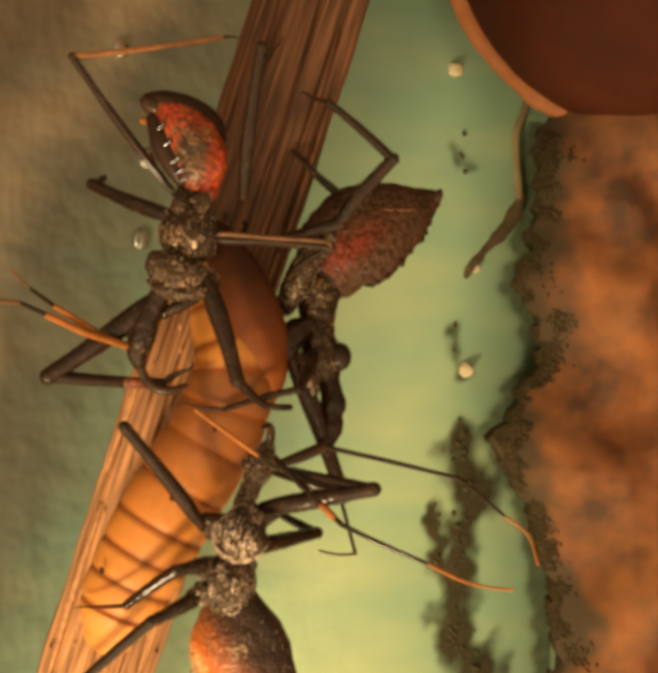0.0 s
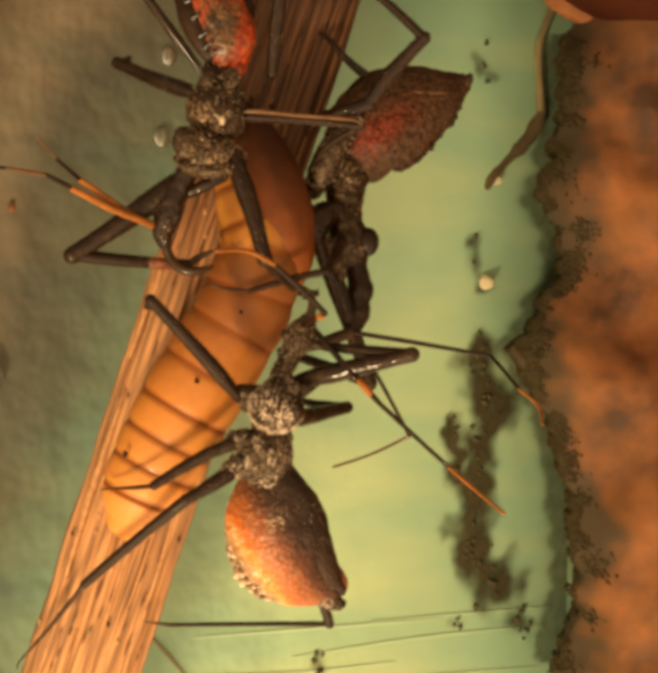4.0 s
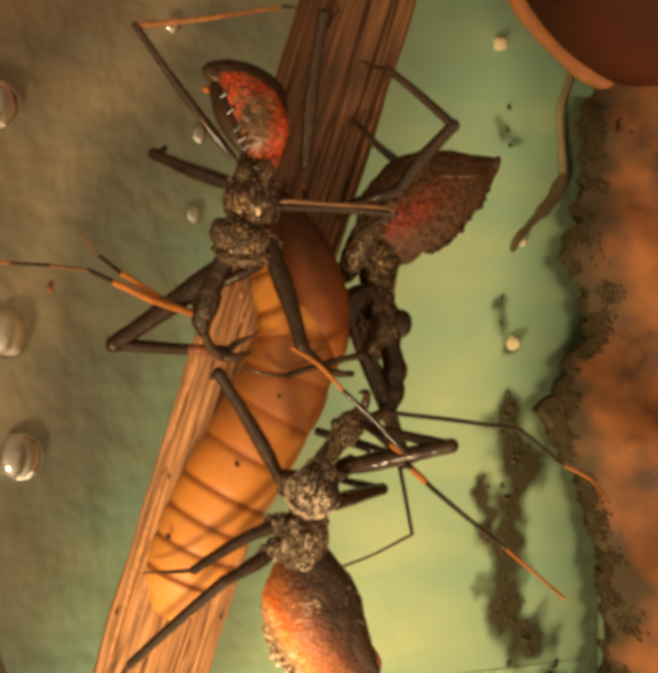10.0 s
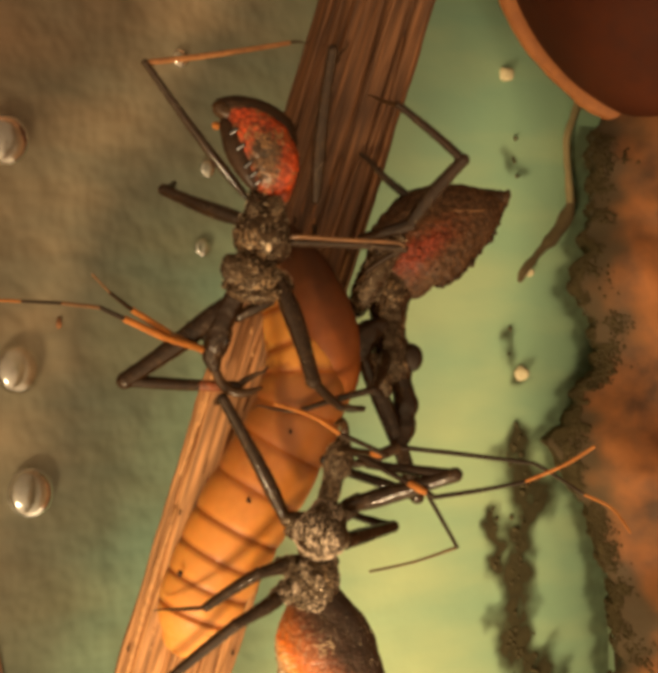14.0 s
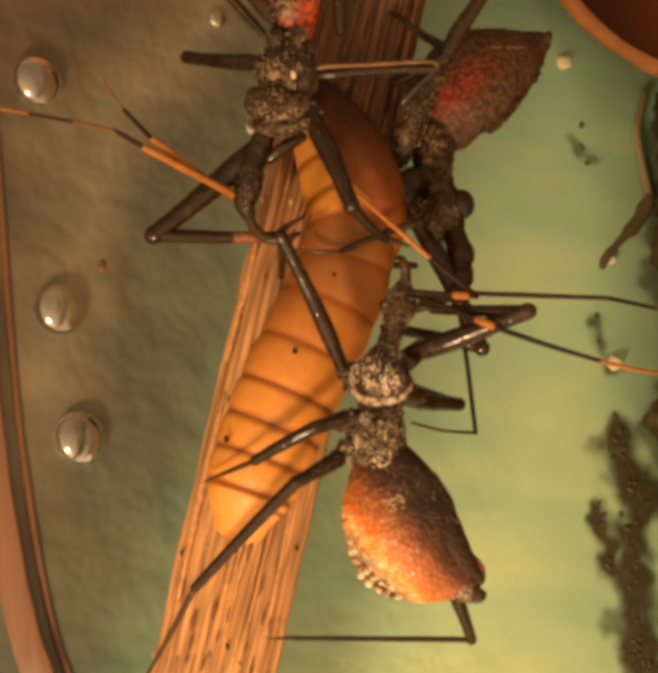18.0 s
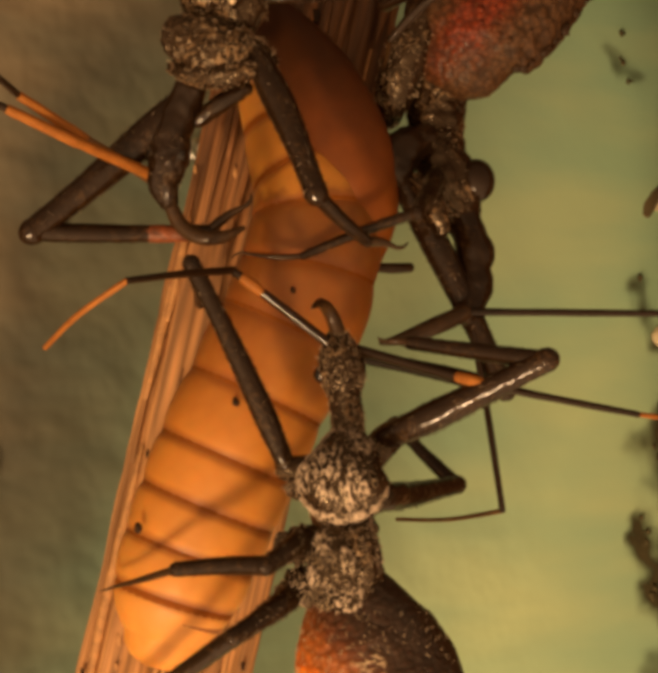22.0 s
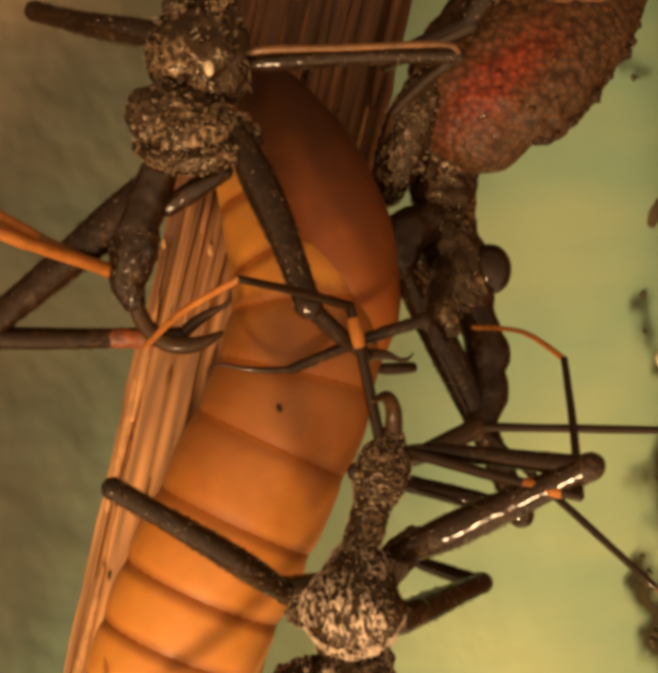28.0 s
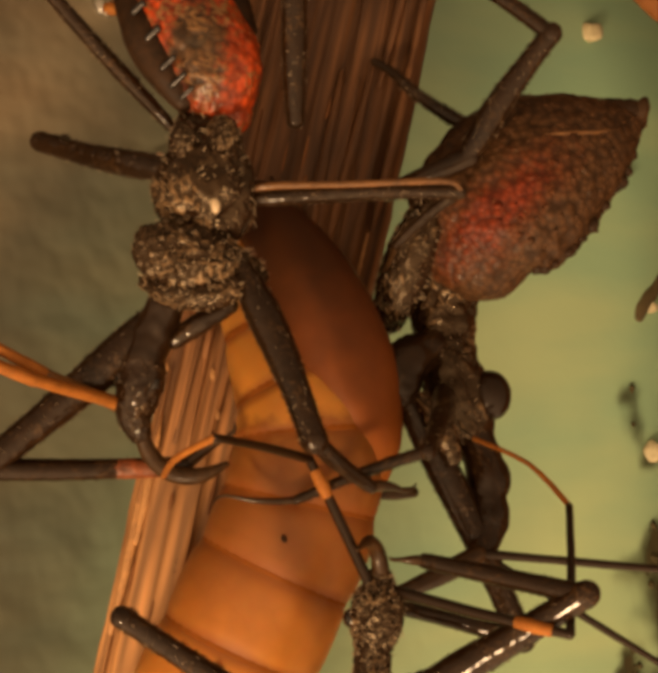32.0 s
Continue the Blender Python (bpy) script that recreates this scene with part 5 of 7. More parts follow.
def soiled(x, y):
    """How thick the soft film of mould lies on the floor, 0 to 1."""
    u = x + 0.9 * noise.noise(Vector((x * 0.5, y * 0.5, 2))) + 0.5 * noise.noise(Vector((x * 1.2, y * 1.2, 6)))
    v = y + 0.9 * noise.noise(Vector((x * 0.5, y * 0.5, 12)))
    best = 0.0
    for k, streak in enumerate(STREAKS):
        for (ax, ay, aw), (bx, by, bw) in zip(streak, streak[1:]):
            dx, dy = bx - ax, by - ay
            f = min(1.0, max(0.0, ((u - ax) * dx + (v - ay) * dy) / (dx * dx + dy * dy)))
            d = math.hypot(u - ax - f * dx, v - ay - f * dy) / (1.35 * (aw + f * (bw - aw)))
            best = max(best, (1.1 if k in (0, 1) else 0.5) * math.exp(-0.75 * d * d))
    edge = husk_edge(y) - 0.2 - x + 0.7 * noise.noise(Vector((x * 0.4, y * 0.35, 21)))
    return min(1.0, max(max(0.0, best * 1.05 + 0.85 * min(1.0, best * 3) * noise.noise(Vector((x * 0.55, y * 0.45, 31))) - 0.12), 0.45 * math.exp(-max(0.0, edge) / 0.35)))


def build_stain():
    """The film itself: a thin skin on the floor, clear where no mould grows."""
    bm = bmesh.new()
    layer = bm.verts.layers.float.new("wax")
    x0, x1, y0, y1, step = -4.0, 20.0, -36.0, 20.0, 0.3
    nx, ny = round((x1 - x0) / step), round((y1 - y0) / step)
    grid = [[bm.verts.new(on_floor(x0 + step * i, y0 + step * j, 0.12)) for i in range(nx + 1)] for j in range(ny + 1)]
    for row in grid:
        for v in row:
            v[layer] = soiled(v.co.x, v.co.y)
    for a, b in zip(grid, grid[1:]):
        for i in range(nx):
            q = (a[i], a[i + 1], b[i + 1], b[i])
            if max(v[layer] for v in q) > 0.02:
                bm.faces.new(q)
    bmesh.ops.delete(bm, geom=[v for v in bm.verts if not v.link_faces], context="VERTS")
    part("mould_film", bm, FILM, None, "soft dark film of mould on the green floor along the husk", at=on_floor(12, -10), category="mould", kind="stuff")


def build_frass():
    """Clumps of black crumbs that stick to the floor along the husk, thinning out at their edges."""
    rng = random.Random(17)

    def clump(line, n, spread, size, label):
        ob = thing("frass_streak", on_floor(*line[0][:2]), label, "frass")
        pts, wid = smooth_path([(x, y, 0) for x, y, w in line], [w for x, y, w in line], 10)
        spots = []
        for _ in range(n):
            i = rng.randrange(len(pts))
            y = pts[i].y + rng.gauss(0, 0.9)
            x = pts[i].x + rng.gauss(0, wid[i] * spread)
            if noise.noise(Vector((x * 0.6, y * 0.38, 5.3))) < -0.22 + 0.5 * (rng.random() - 0.5):
                continue
            r = size * rng.uniform(0.25, 1.0)
            spots.append((on_floor(x, y, r * 0.35), r))
        for k in range(3):
            crumb_part("frass", spots[k::3], rng, ob)

    names = ("black crumbly streak of frass on the green floor", "small group of dark crumbs on the green floor", "faint dark smudge of crumbs on the green floor", "faint dark smudge of crumbs near the tendril", "small dark crumb patch on the green floor", "small dark crumb patch on the green floor", "dark crumbs on the green floor")
    for streak, n, label in zip(STREAKS, (170, 14, 5, 5, 8, 5, 14), names):
        clump(streak, n, 0.42, 0.36, label)


build_stain()
build_frass()


def build_tendril():
    t = thing("dry_tendril", on_floor(15.5, 20), "dry curled brown tendril lying on the green floor", "tendril")
    part("stem", sweep([on_floor(17.4, 22.0, 1.0), on_floor(16.3, 18.5, 0.7), on_floor(16.5, 15.0, 0.5), on_floor(16.6, 13.0, 0.4)], [0.4, 0.34, 0.36, 0.3], flat=0.5, ring=10, steps=6, rough=0.4, freq=0.8), TENDRIL, t, "thin pale stem")
    part("lobe", sweep([on_floor(16.7, 13.4, 0.4), on_floor(16.2, 11.6, 0.45), on_floor(14.5, 9.5, 0.35), on_floor(13.2, 8.0, 0.3), on_floor(12.2, 6.9, 0.3), on_floor(11.6, 5.9, 0.3)], [0.4, 0.66, 0.5, 0.36, 0.5, 0.28], flat=0.45, ring=14, steps=6, rough=0.5, freq=0.9), WITHERED, t, "dark withered end")


build_tendril()


def build_drops():
    """Domes of water that cling to the sloping floor, their axis along its normal."""
    lean = Vector((0.66, 0, 0.75)).to_track_quat("Z", "Y").to_matrix()
    for x, y, r in ((-26.6, 14.0, 1.75), (-26.0, -1.5, 1.7), (-25.3, -9.9, 1.75), (-13.8, 13.3, 0.7), (-14.2, 7.4, 0.75), (-15.6, 21.2, 0.7), (-27.5, 25.5, 1.6)):
        c = on_floor(x, y, 0.0)
        bm = ball((0, 0, 0), r, (1, 1, 0.6), 4)
        for v in bm.verts:
            v.co = lean @ (v.co + Vector((0, 0, r * 0.15))) + c
        part("water_drop", bm, WATER, None, "round clear drop of condensation on the floor", at=c, category="drop", group="condensation drops")


build_drops()
for x, y, r in ((10.5, 23.7, 0.75), (11.5, -2.2, 0.7), (12.4, 6.6, 0.45)):
    part("pale_speck", ball(on_floor(x, y, 0.25), r, (1.1, 0.85, 0.5), 3, 0.4, 1.5), CREAM, None, "small cream speck stuck to the green floor", at=on_floor(x, y), category="speck")


def build_edge():
    """The moulded plastic edge that runs along the high side of the floor."""
    edge = thing("plastic_edge", on_floor(-29.5, 0), "pinkish moulded plastic edge strip along the floor, scratched", "edge strip")
    for off, r, flat in ((0.0, 0.25, 0.5), (-1.9, 1.5, 0.12), (-4.2, 0.3, 0.5)):
        line = [on_floor(x + off, y, 0.15) for x, y in ((-29.6, 40), (-29.2, 25), (-28.8, 8), (-28.3, -9), (-27.0, -22), (-25.0, -28), (-21.5, -36))]
        part("ridge", sweep(line, [r] * 7, flat=flat, ring=12, steps=8, rough=0.15, freq=0.4), GLAZE, edge)
    for x, y in ((-23.4, 1.7), ):
        part("dark_speck", ball(on_floor(x, y, 0.1), 0.3, (0.8, 1.4, 0.5), 2, 0.4, 3), HUSK, None, "small brown speck stuck to the floor", at=on_floor(x, y, 0.1), category="speck")


build_edge()


VEINS = ((-11.5, -29.3, 8.0, -30.6), (-4.3, -31.9, 18.0, -32.6), (-11.0, -32.2, 4.0, -33.6), (2.0, -30.0, 18.5, -31.0), (-3.0, -35.0, 17.0, -36.2))
STEM = ((-16.0, -27.1), (-14.6, -28.6), (-12.9, -30.8), (-10.5, -34.5))


def build_veins():
    """Thin raised veins low on the green floor, and a fine dark stem beside them."""
    for k, (x0, y0, x1, y1) in enumerate(VEINS):
        p, q = on_floor(x0, y0, 0.05), on_floor(x1, y1, 0.05)
        mid = p.lerp(q, 0.5) + Vector((0, 0.35 * math.sin(k * 2.1), 0))
        part("floor_vein", sweep([p, mid, q], [0.06, 0.12, 0.05], flat=0.4, ring=8, steps=8), VEIN, None, "thin pale vein raised on the green floor", at=p, category="vein", group="veins on the floor")
    stem = [on_floor(x, y, 0.15) for x, y in STEM]
    part("twig", sweep(stem, [0.10, 0.13, 0.12, 0.06], ring=8, steps=8, rough=0.2), TENDRIL, None, "fine dry twig lying on the green floor", at=stem[0], category="twig")


build_veins()


# ---- what moves ----
PIVOT = Vector((-4.65, -12.4, 20.0))
BODY_C = [
    (0, -0.52, 0.33, -2.5),
    (1, -0.27, 0.64, -1.5),
    (2, -0.05, 0.85, -2.0),
    (3, 0.01, 0.93, -2.0),
    (3.5, 0.03, 0.92, -2.0),
    (5.5, -0.03, 1.03, 0.0),
    (6, -0.03, 0.87, 0.0),
    (7, 0.15, 0.80, -7.0),
    (8, 0.07, 0.56, -10.0),
    (9, -0.12, 0.48, -9.0),
    (10, -0.14, 0.79, -3.0),
    (11, -0.12, 1.01, -1.0),
    (12, -0.21, 1.23, 3.0),
    (12.5, -0.23, 1.09, 3.5),
    (13, -0.31, 0.76, 2.0),
    (14, -0.33, 0.53, -0.5),
    (14.5, -0.20, 0.38, -0.5),
    (16.5, -0.03, 0.21, 1.0),
    (17, 0.02, 0.20, 0.0),
    (17.5, 0.00, 0.00, 0.0),
    (18, -0.02, -0.20, -1.0),
    (19, -0.04, -0.42, -2.0),
    (19.5, -0.05, -0.58, -2.0),
    (20, -0.08, -0.65, -2.0),
    (21, -0.35, -0.70, 0.5),
    (21.5, -0.50, -0.95, 1.0),
    (22, -0.67, -1.18, 2.0),
    (22.5, -0.75, -1.47, 2.0),
    (23, -0.81, -2.06, 2.0),
    (24, -1.09, -2.50, 0.0),
    (24.5, -1.15, -2.40, 0.0),
    (26.5, -0.59, -1.08, 4.0),
    (27, -0.52, -0.65, 4.0),
    (28, -0.10, -0.10, 3.0),
    (29, 0.10, -0.05, 3.0),
    (30, 0.15, -0.05, 3.0),
    (31, 0.05, -0.45, 2.0),
    (32, -0.05, -0.50, 2.0),
]
HEAD_C_ROWS = [
    (0, (-5.18, -9.56, 19.50), (-3.76, -6.21, 18.83)),
    (1, (-4.98, -9.25, 19.50), (-3.92, -5.76, 18.86)),
    (2, (-4.71, -9.04, 19.50), (-2.95, -5.83, 18.94)),
    (3, (-4.65, -8.96, 19.50), (-2.92, -5.73, 18.97)),
    (3.5, (-4.61, -8.97, 19.50), (-2.95, -5.71, 18.97)),
    (5.5, (-4.61, -8.86, 19.50), (-3.29, -5.46, 18.85)),
    (6, (-4.47, -9.03, 19.50), (-2.60, -5.89, 18.91)),
    (7, (-3.95, -9.15, 19.50), (-1.40, -6.53, 18.89)),
    (8, (-3.90, -9.42, 19.50), (-1.24, -6.92, 18.91)),
    (9, (-4.13, -9.49, 19.50), (-1.64, -6.80, 18.98)),
    (10, (-4.41, -9.13, 19.50), (-2.15, -6.26, 18.91)),
    (11, (-4.48, -8.89, 19.50), (-2.79, -5.65, 18.92)),
    (12, (-4.74, -8.66, 19.50), (-3.05, -5.42, 18.92)),
    (12.5, (-4.78, -8.80, 19.50), (-2.99, -5.61, 18.94)),
    (13, (-4.80, -9.13, 19.50), (-3.02, -5.93, 19.00)),
    (14, (-4.80, -9.36, 19.50), (-3.79, -5.84, 18.99)),
    (14.5, (-4.64, -9.52, 19.50), (-3.22, -6.14, 19.00)),
    (16.5, (-4.47, -9.69, 19.50), (-3.56, -6.14, 19.00)),
    (17, (-4.38, -9.70, 19.50), (-3.26, -6.21, 19.01)),
    (17.5, (-4.40, -9.90, 19.50), (-3.29, -6.40, 19.03)),
    (18, (-4.38, -10.10, 19.50), (-3.12, -6.65, 19.07)),
    (19, (-4.35, -10.33, 19.50), (-3.90, -6.72, 18.85)),
    (19.5, (-4.36, -10.49, 19.50), (-4.00, -6.85, 18.97)),
    (20, (-4.39, -10.56, 19.50), (-4.02, -6.92, 18.97)),
    (21, (-4.77, -10.60, 19.50), (-3.94, -7.03, 19.00)),
    (21.5, (-4.94, -10.85, 19.50), (-4.33, -7.24, 18.96)),
    (22, (-5.16, -11.07, 19.50), (-5.27, -7.41, 18.97)),
    (22.5, (-5.24, -11.36, 19.50), (-4.83, -7.72, 19.00)),
    (23, (-5.30, -11.95, 19.50), (-5.06, -8.32, 18.83)),
    (24, (-5.49, -12.40, 19.50), (-4.29, -8.96, 18.84)),
    (24.5, (-5.55, -12.30, 19.50), (-4.71, -8.74, 18.95)),
    (26.5, (-5.17, -10.97, 19.50), (-4.60, -7.35, 18.96)),
    (27, (-5.10, -10.54, 19.50), (-3.95, -7.06, 19.01)),
    (28, (-4.63, -9.99, 19.50), (-3.33, -6.57, 18.98)),
    (29, (-4.43, -9.94, 19.50), (-3.04, -6.55, 19.02)),
    (30, (-4.38, -9.94, 19.50), (-3.16, -6.49, 18.99)),
    (31, (-4.44, -10.34, 19.50), (-3.40, -6.85, 18.89)),
    (32, (-4.54, -10.39, 19.50), (-3.86, -6.78, 19.06)),
]
FEELER_C_LEFT = [
    (0, (-4.11, -6.57, 19.16), (-3.22, -7.09, 23.64), (-3.96, -6.08, 28.69), (-7.01, -3.67, 31.15)),
    (1, (-4.23, -6.14, 19.18), (-3.75, -6.02, 23.75), (-5.17, -4.55, 28.53), (-7.22, -3.66, 32.55)),
    (2, (-3.34, -6.18, 19.25), (-2.77, -4.25, 23.39), (-5.42, -2.52, 27.52), (-8.04, -2.43, 31.30)),
    (3, (-3.31, -6.08, 19.28), (-2.98, -4.16, 23.45), (-5.50, -2.38, 27.63), (-7.98, -2.46, 31.50)),
    (3.5, (-3.33, -6.06, 19.27), (-2.88, -4.57, 23.60), (-5.30, -2.41, 27.67), (-7.68, -2.44, 31.61)),
    (5.5, (-3.63, -5.83, 19.17), (-0.14, -8.81, 19.48), (-3.60, -5.27, 21.07), (-7.21, -2.42, 21.29)),
    (6, (-3.00, -6.23, 19.22), (-0.58, -6.98, 23.06), (-3.80, -4.18, 26.03), (-6.73, -1.43, 28.26)),
    (7, (-1.88, -6.81, 19.21), (2.17, -8.96, 19.59), (0.39, -4.08, 19.58), (-2.67, -0.64, 19.77)),
    (8, (-1.72, -7.19, 19.22), (2.23, -9.50, 19.71), (0.30, -4.67, 19.74), (-2.43, -0.97, 19.85)),
    (9, (-2.11, -7.09, 19.29), (1.89, -9.34, 19.67), (-1.69, -5.57, 19.56), (-5.06, -2.43, 19.72)),
    (10, (-2.59, -6.57, 19.22), (0.49, -8.51, 22.03), (-3.12, -4.86, 22.84), (-5.90, -2.45, 25.59)),
    (11, (-3.17, -6.00, 19.23), (-0.92, -6.17, 23.24), (-3.48, -3.76, 27.07), (-7.20, -1.97, 29.10)),
    (12, (-3.43, -5.77, 19.23), (-0.79, -8.31, 22.02), (-4.16, -4.66, 23.58), (-7.90, -2.17, 24.53)),
    (12.5, (-3.38, -5.96, 19.25), (-0.59, -8.40, 21.96), (-4.13, -4.60, 21.87), (-7.96, -2.05, 22.02)),
    (13, (-3.41, -6.27, 19.30), (-1.06, -7.93, 22.89), (-4.15, -4.72, 25.57), (-7.34, -1.92, 27.35)),
    (14, (-4.10, -6.22, 19.30), (-1.42, -6.45, 23.03), (-4.01, -5.07, 27.32), (-7.30, -3.39, 30.07)),
    (14.5, (-3.57, -6.50, 19.31), (-1.20, -6.32, 23.25), (-3.79, -4.96, 27.55), (-7.05, -3.30, 30.33)),
    (16.5, (-3.86, -6.52, 19.30), (0.42, -8.19, 19.41), (-0.24, -6.30, 24.21), (-3.85, -3.47, 24.59)),
    (17, (-3.58, -6.58, 19.31), (0.90, -7.63, 19.36), (0.04, -6.17, 24.28), (-3.62, -3.45, 24.88)),
    (17.5, (-3.61, -6.78, 19.33), (0.97, -7.15, 19.48), (0.18, -6.06, 24.50), (-3.46, -3.38, 25.35)),
    (18, (-3.46, -7.02, 19.37), (0.56, -8.19, 21.27), (-1.58, -7.15, 25.90), (-4.67, -3.96, 27.10)),
    (19, (-4.15, -7.11, 19.17), (-1.88, -6.99, 23.17), (-4.55, -6.60, 27.61), (-8.93, -5.54, 26.69)),
    (19.5, (-4.24, -7.24, 19.28), (-1.79, -5.18, 22.59), (-6.86, -4.60, 23.61), (-11.33, -4.60, 24.69)),
    (20, (-4.26, -7.31, 19.28), (-1.45, -4.02, 20.83), (-6.57, -3.90, 21.73), (-11.05, -4.35, 22.64)),
    (21, (-4.23, -7.41, 19.30), (-5.46, -3.16, 20.56), (-9.65, -4.16, 23.46), (-14.13, -4.51, 22.48)),
    (21.5, (-4.60, -7.63, 19.27), (-7.24, -4.06, 20.48), (-10.57, -4.95, 24.37), (-14.51, -5.39, 22.04)),
    (22, (-5.46, -7.81, 19.27), (-8.75, -4.83, 20.46), (-11.79, -5.62, 24.61), (-15.36, -7.22, 22.19)),
    (22.5, (-5.07, -8.11, 19.30), (-7.39, -4.84, 21.56), (-10.96, -6.11, 25.11), (-15.18, -7.10, 23.55)),
    (23, (-5.29, -8.71, 19.16), (-8.40, -5.50, 20.22), (-11.12, -6.61, 24.52), (-13.66, -7.86, 20.89)),
    (24, (-4.62, -9.34, 19.16), (-7.04, -5.58, 20.27), (-7.29, -4.15, 25.26), (-11.11, -6.71, 25.22)),
    (24.5, (-5.00, -9.12, 19.26), (-7.35, -5.30, 20.28), (-9.70, -4.80, 24.89), (-12.19, -5.49, 21.09)),
    (26.5, (-4.86, -7.74, 19.27), (-6.87, -3.70, 20.16), (-9.27, -3.25, 24.75), (-11.38, -4.06, 20.75)),
    (27, (-4.27, -7.43, 19.31), (-5.27, -2.94, 19.50), (-8.15, -2.04, 23.74), (-11.09, -3.38, 20.48)),
    (28, (-3.67, -6.94, 19.28), (-4.26, -2.38, 19.47), (-7.20, -1.73, 23.72), (-10.54, -3.18, 20.90)),
    (29, (-3.39, -6.91, 19.32), (0.65, -5.07, 20.53), (-3.72, -3.48, 22.87), (-8.03, -2.05, 23.60)),
    (30, (-3.49, -6.86, 19.30), (-1.69, -3.80, 22.22), (-4.75, -3.20, 26.38), (-9.25, -2.61, 27.16)),
    (31, (-3.71, -7.22, 19.20), (-2.67, -4.04, 22.35), (-4.92, -4.19, 27.04), (-8.72, -3.55, 24.53)),
    (32, (-4.13, -7.17, 19.36), (-5.72, -2.88, 19.84), (-8.09, -2.21, 24.42), (-10.29, -3.03, 20.46)),
]
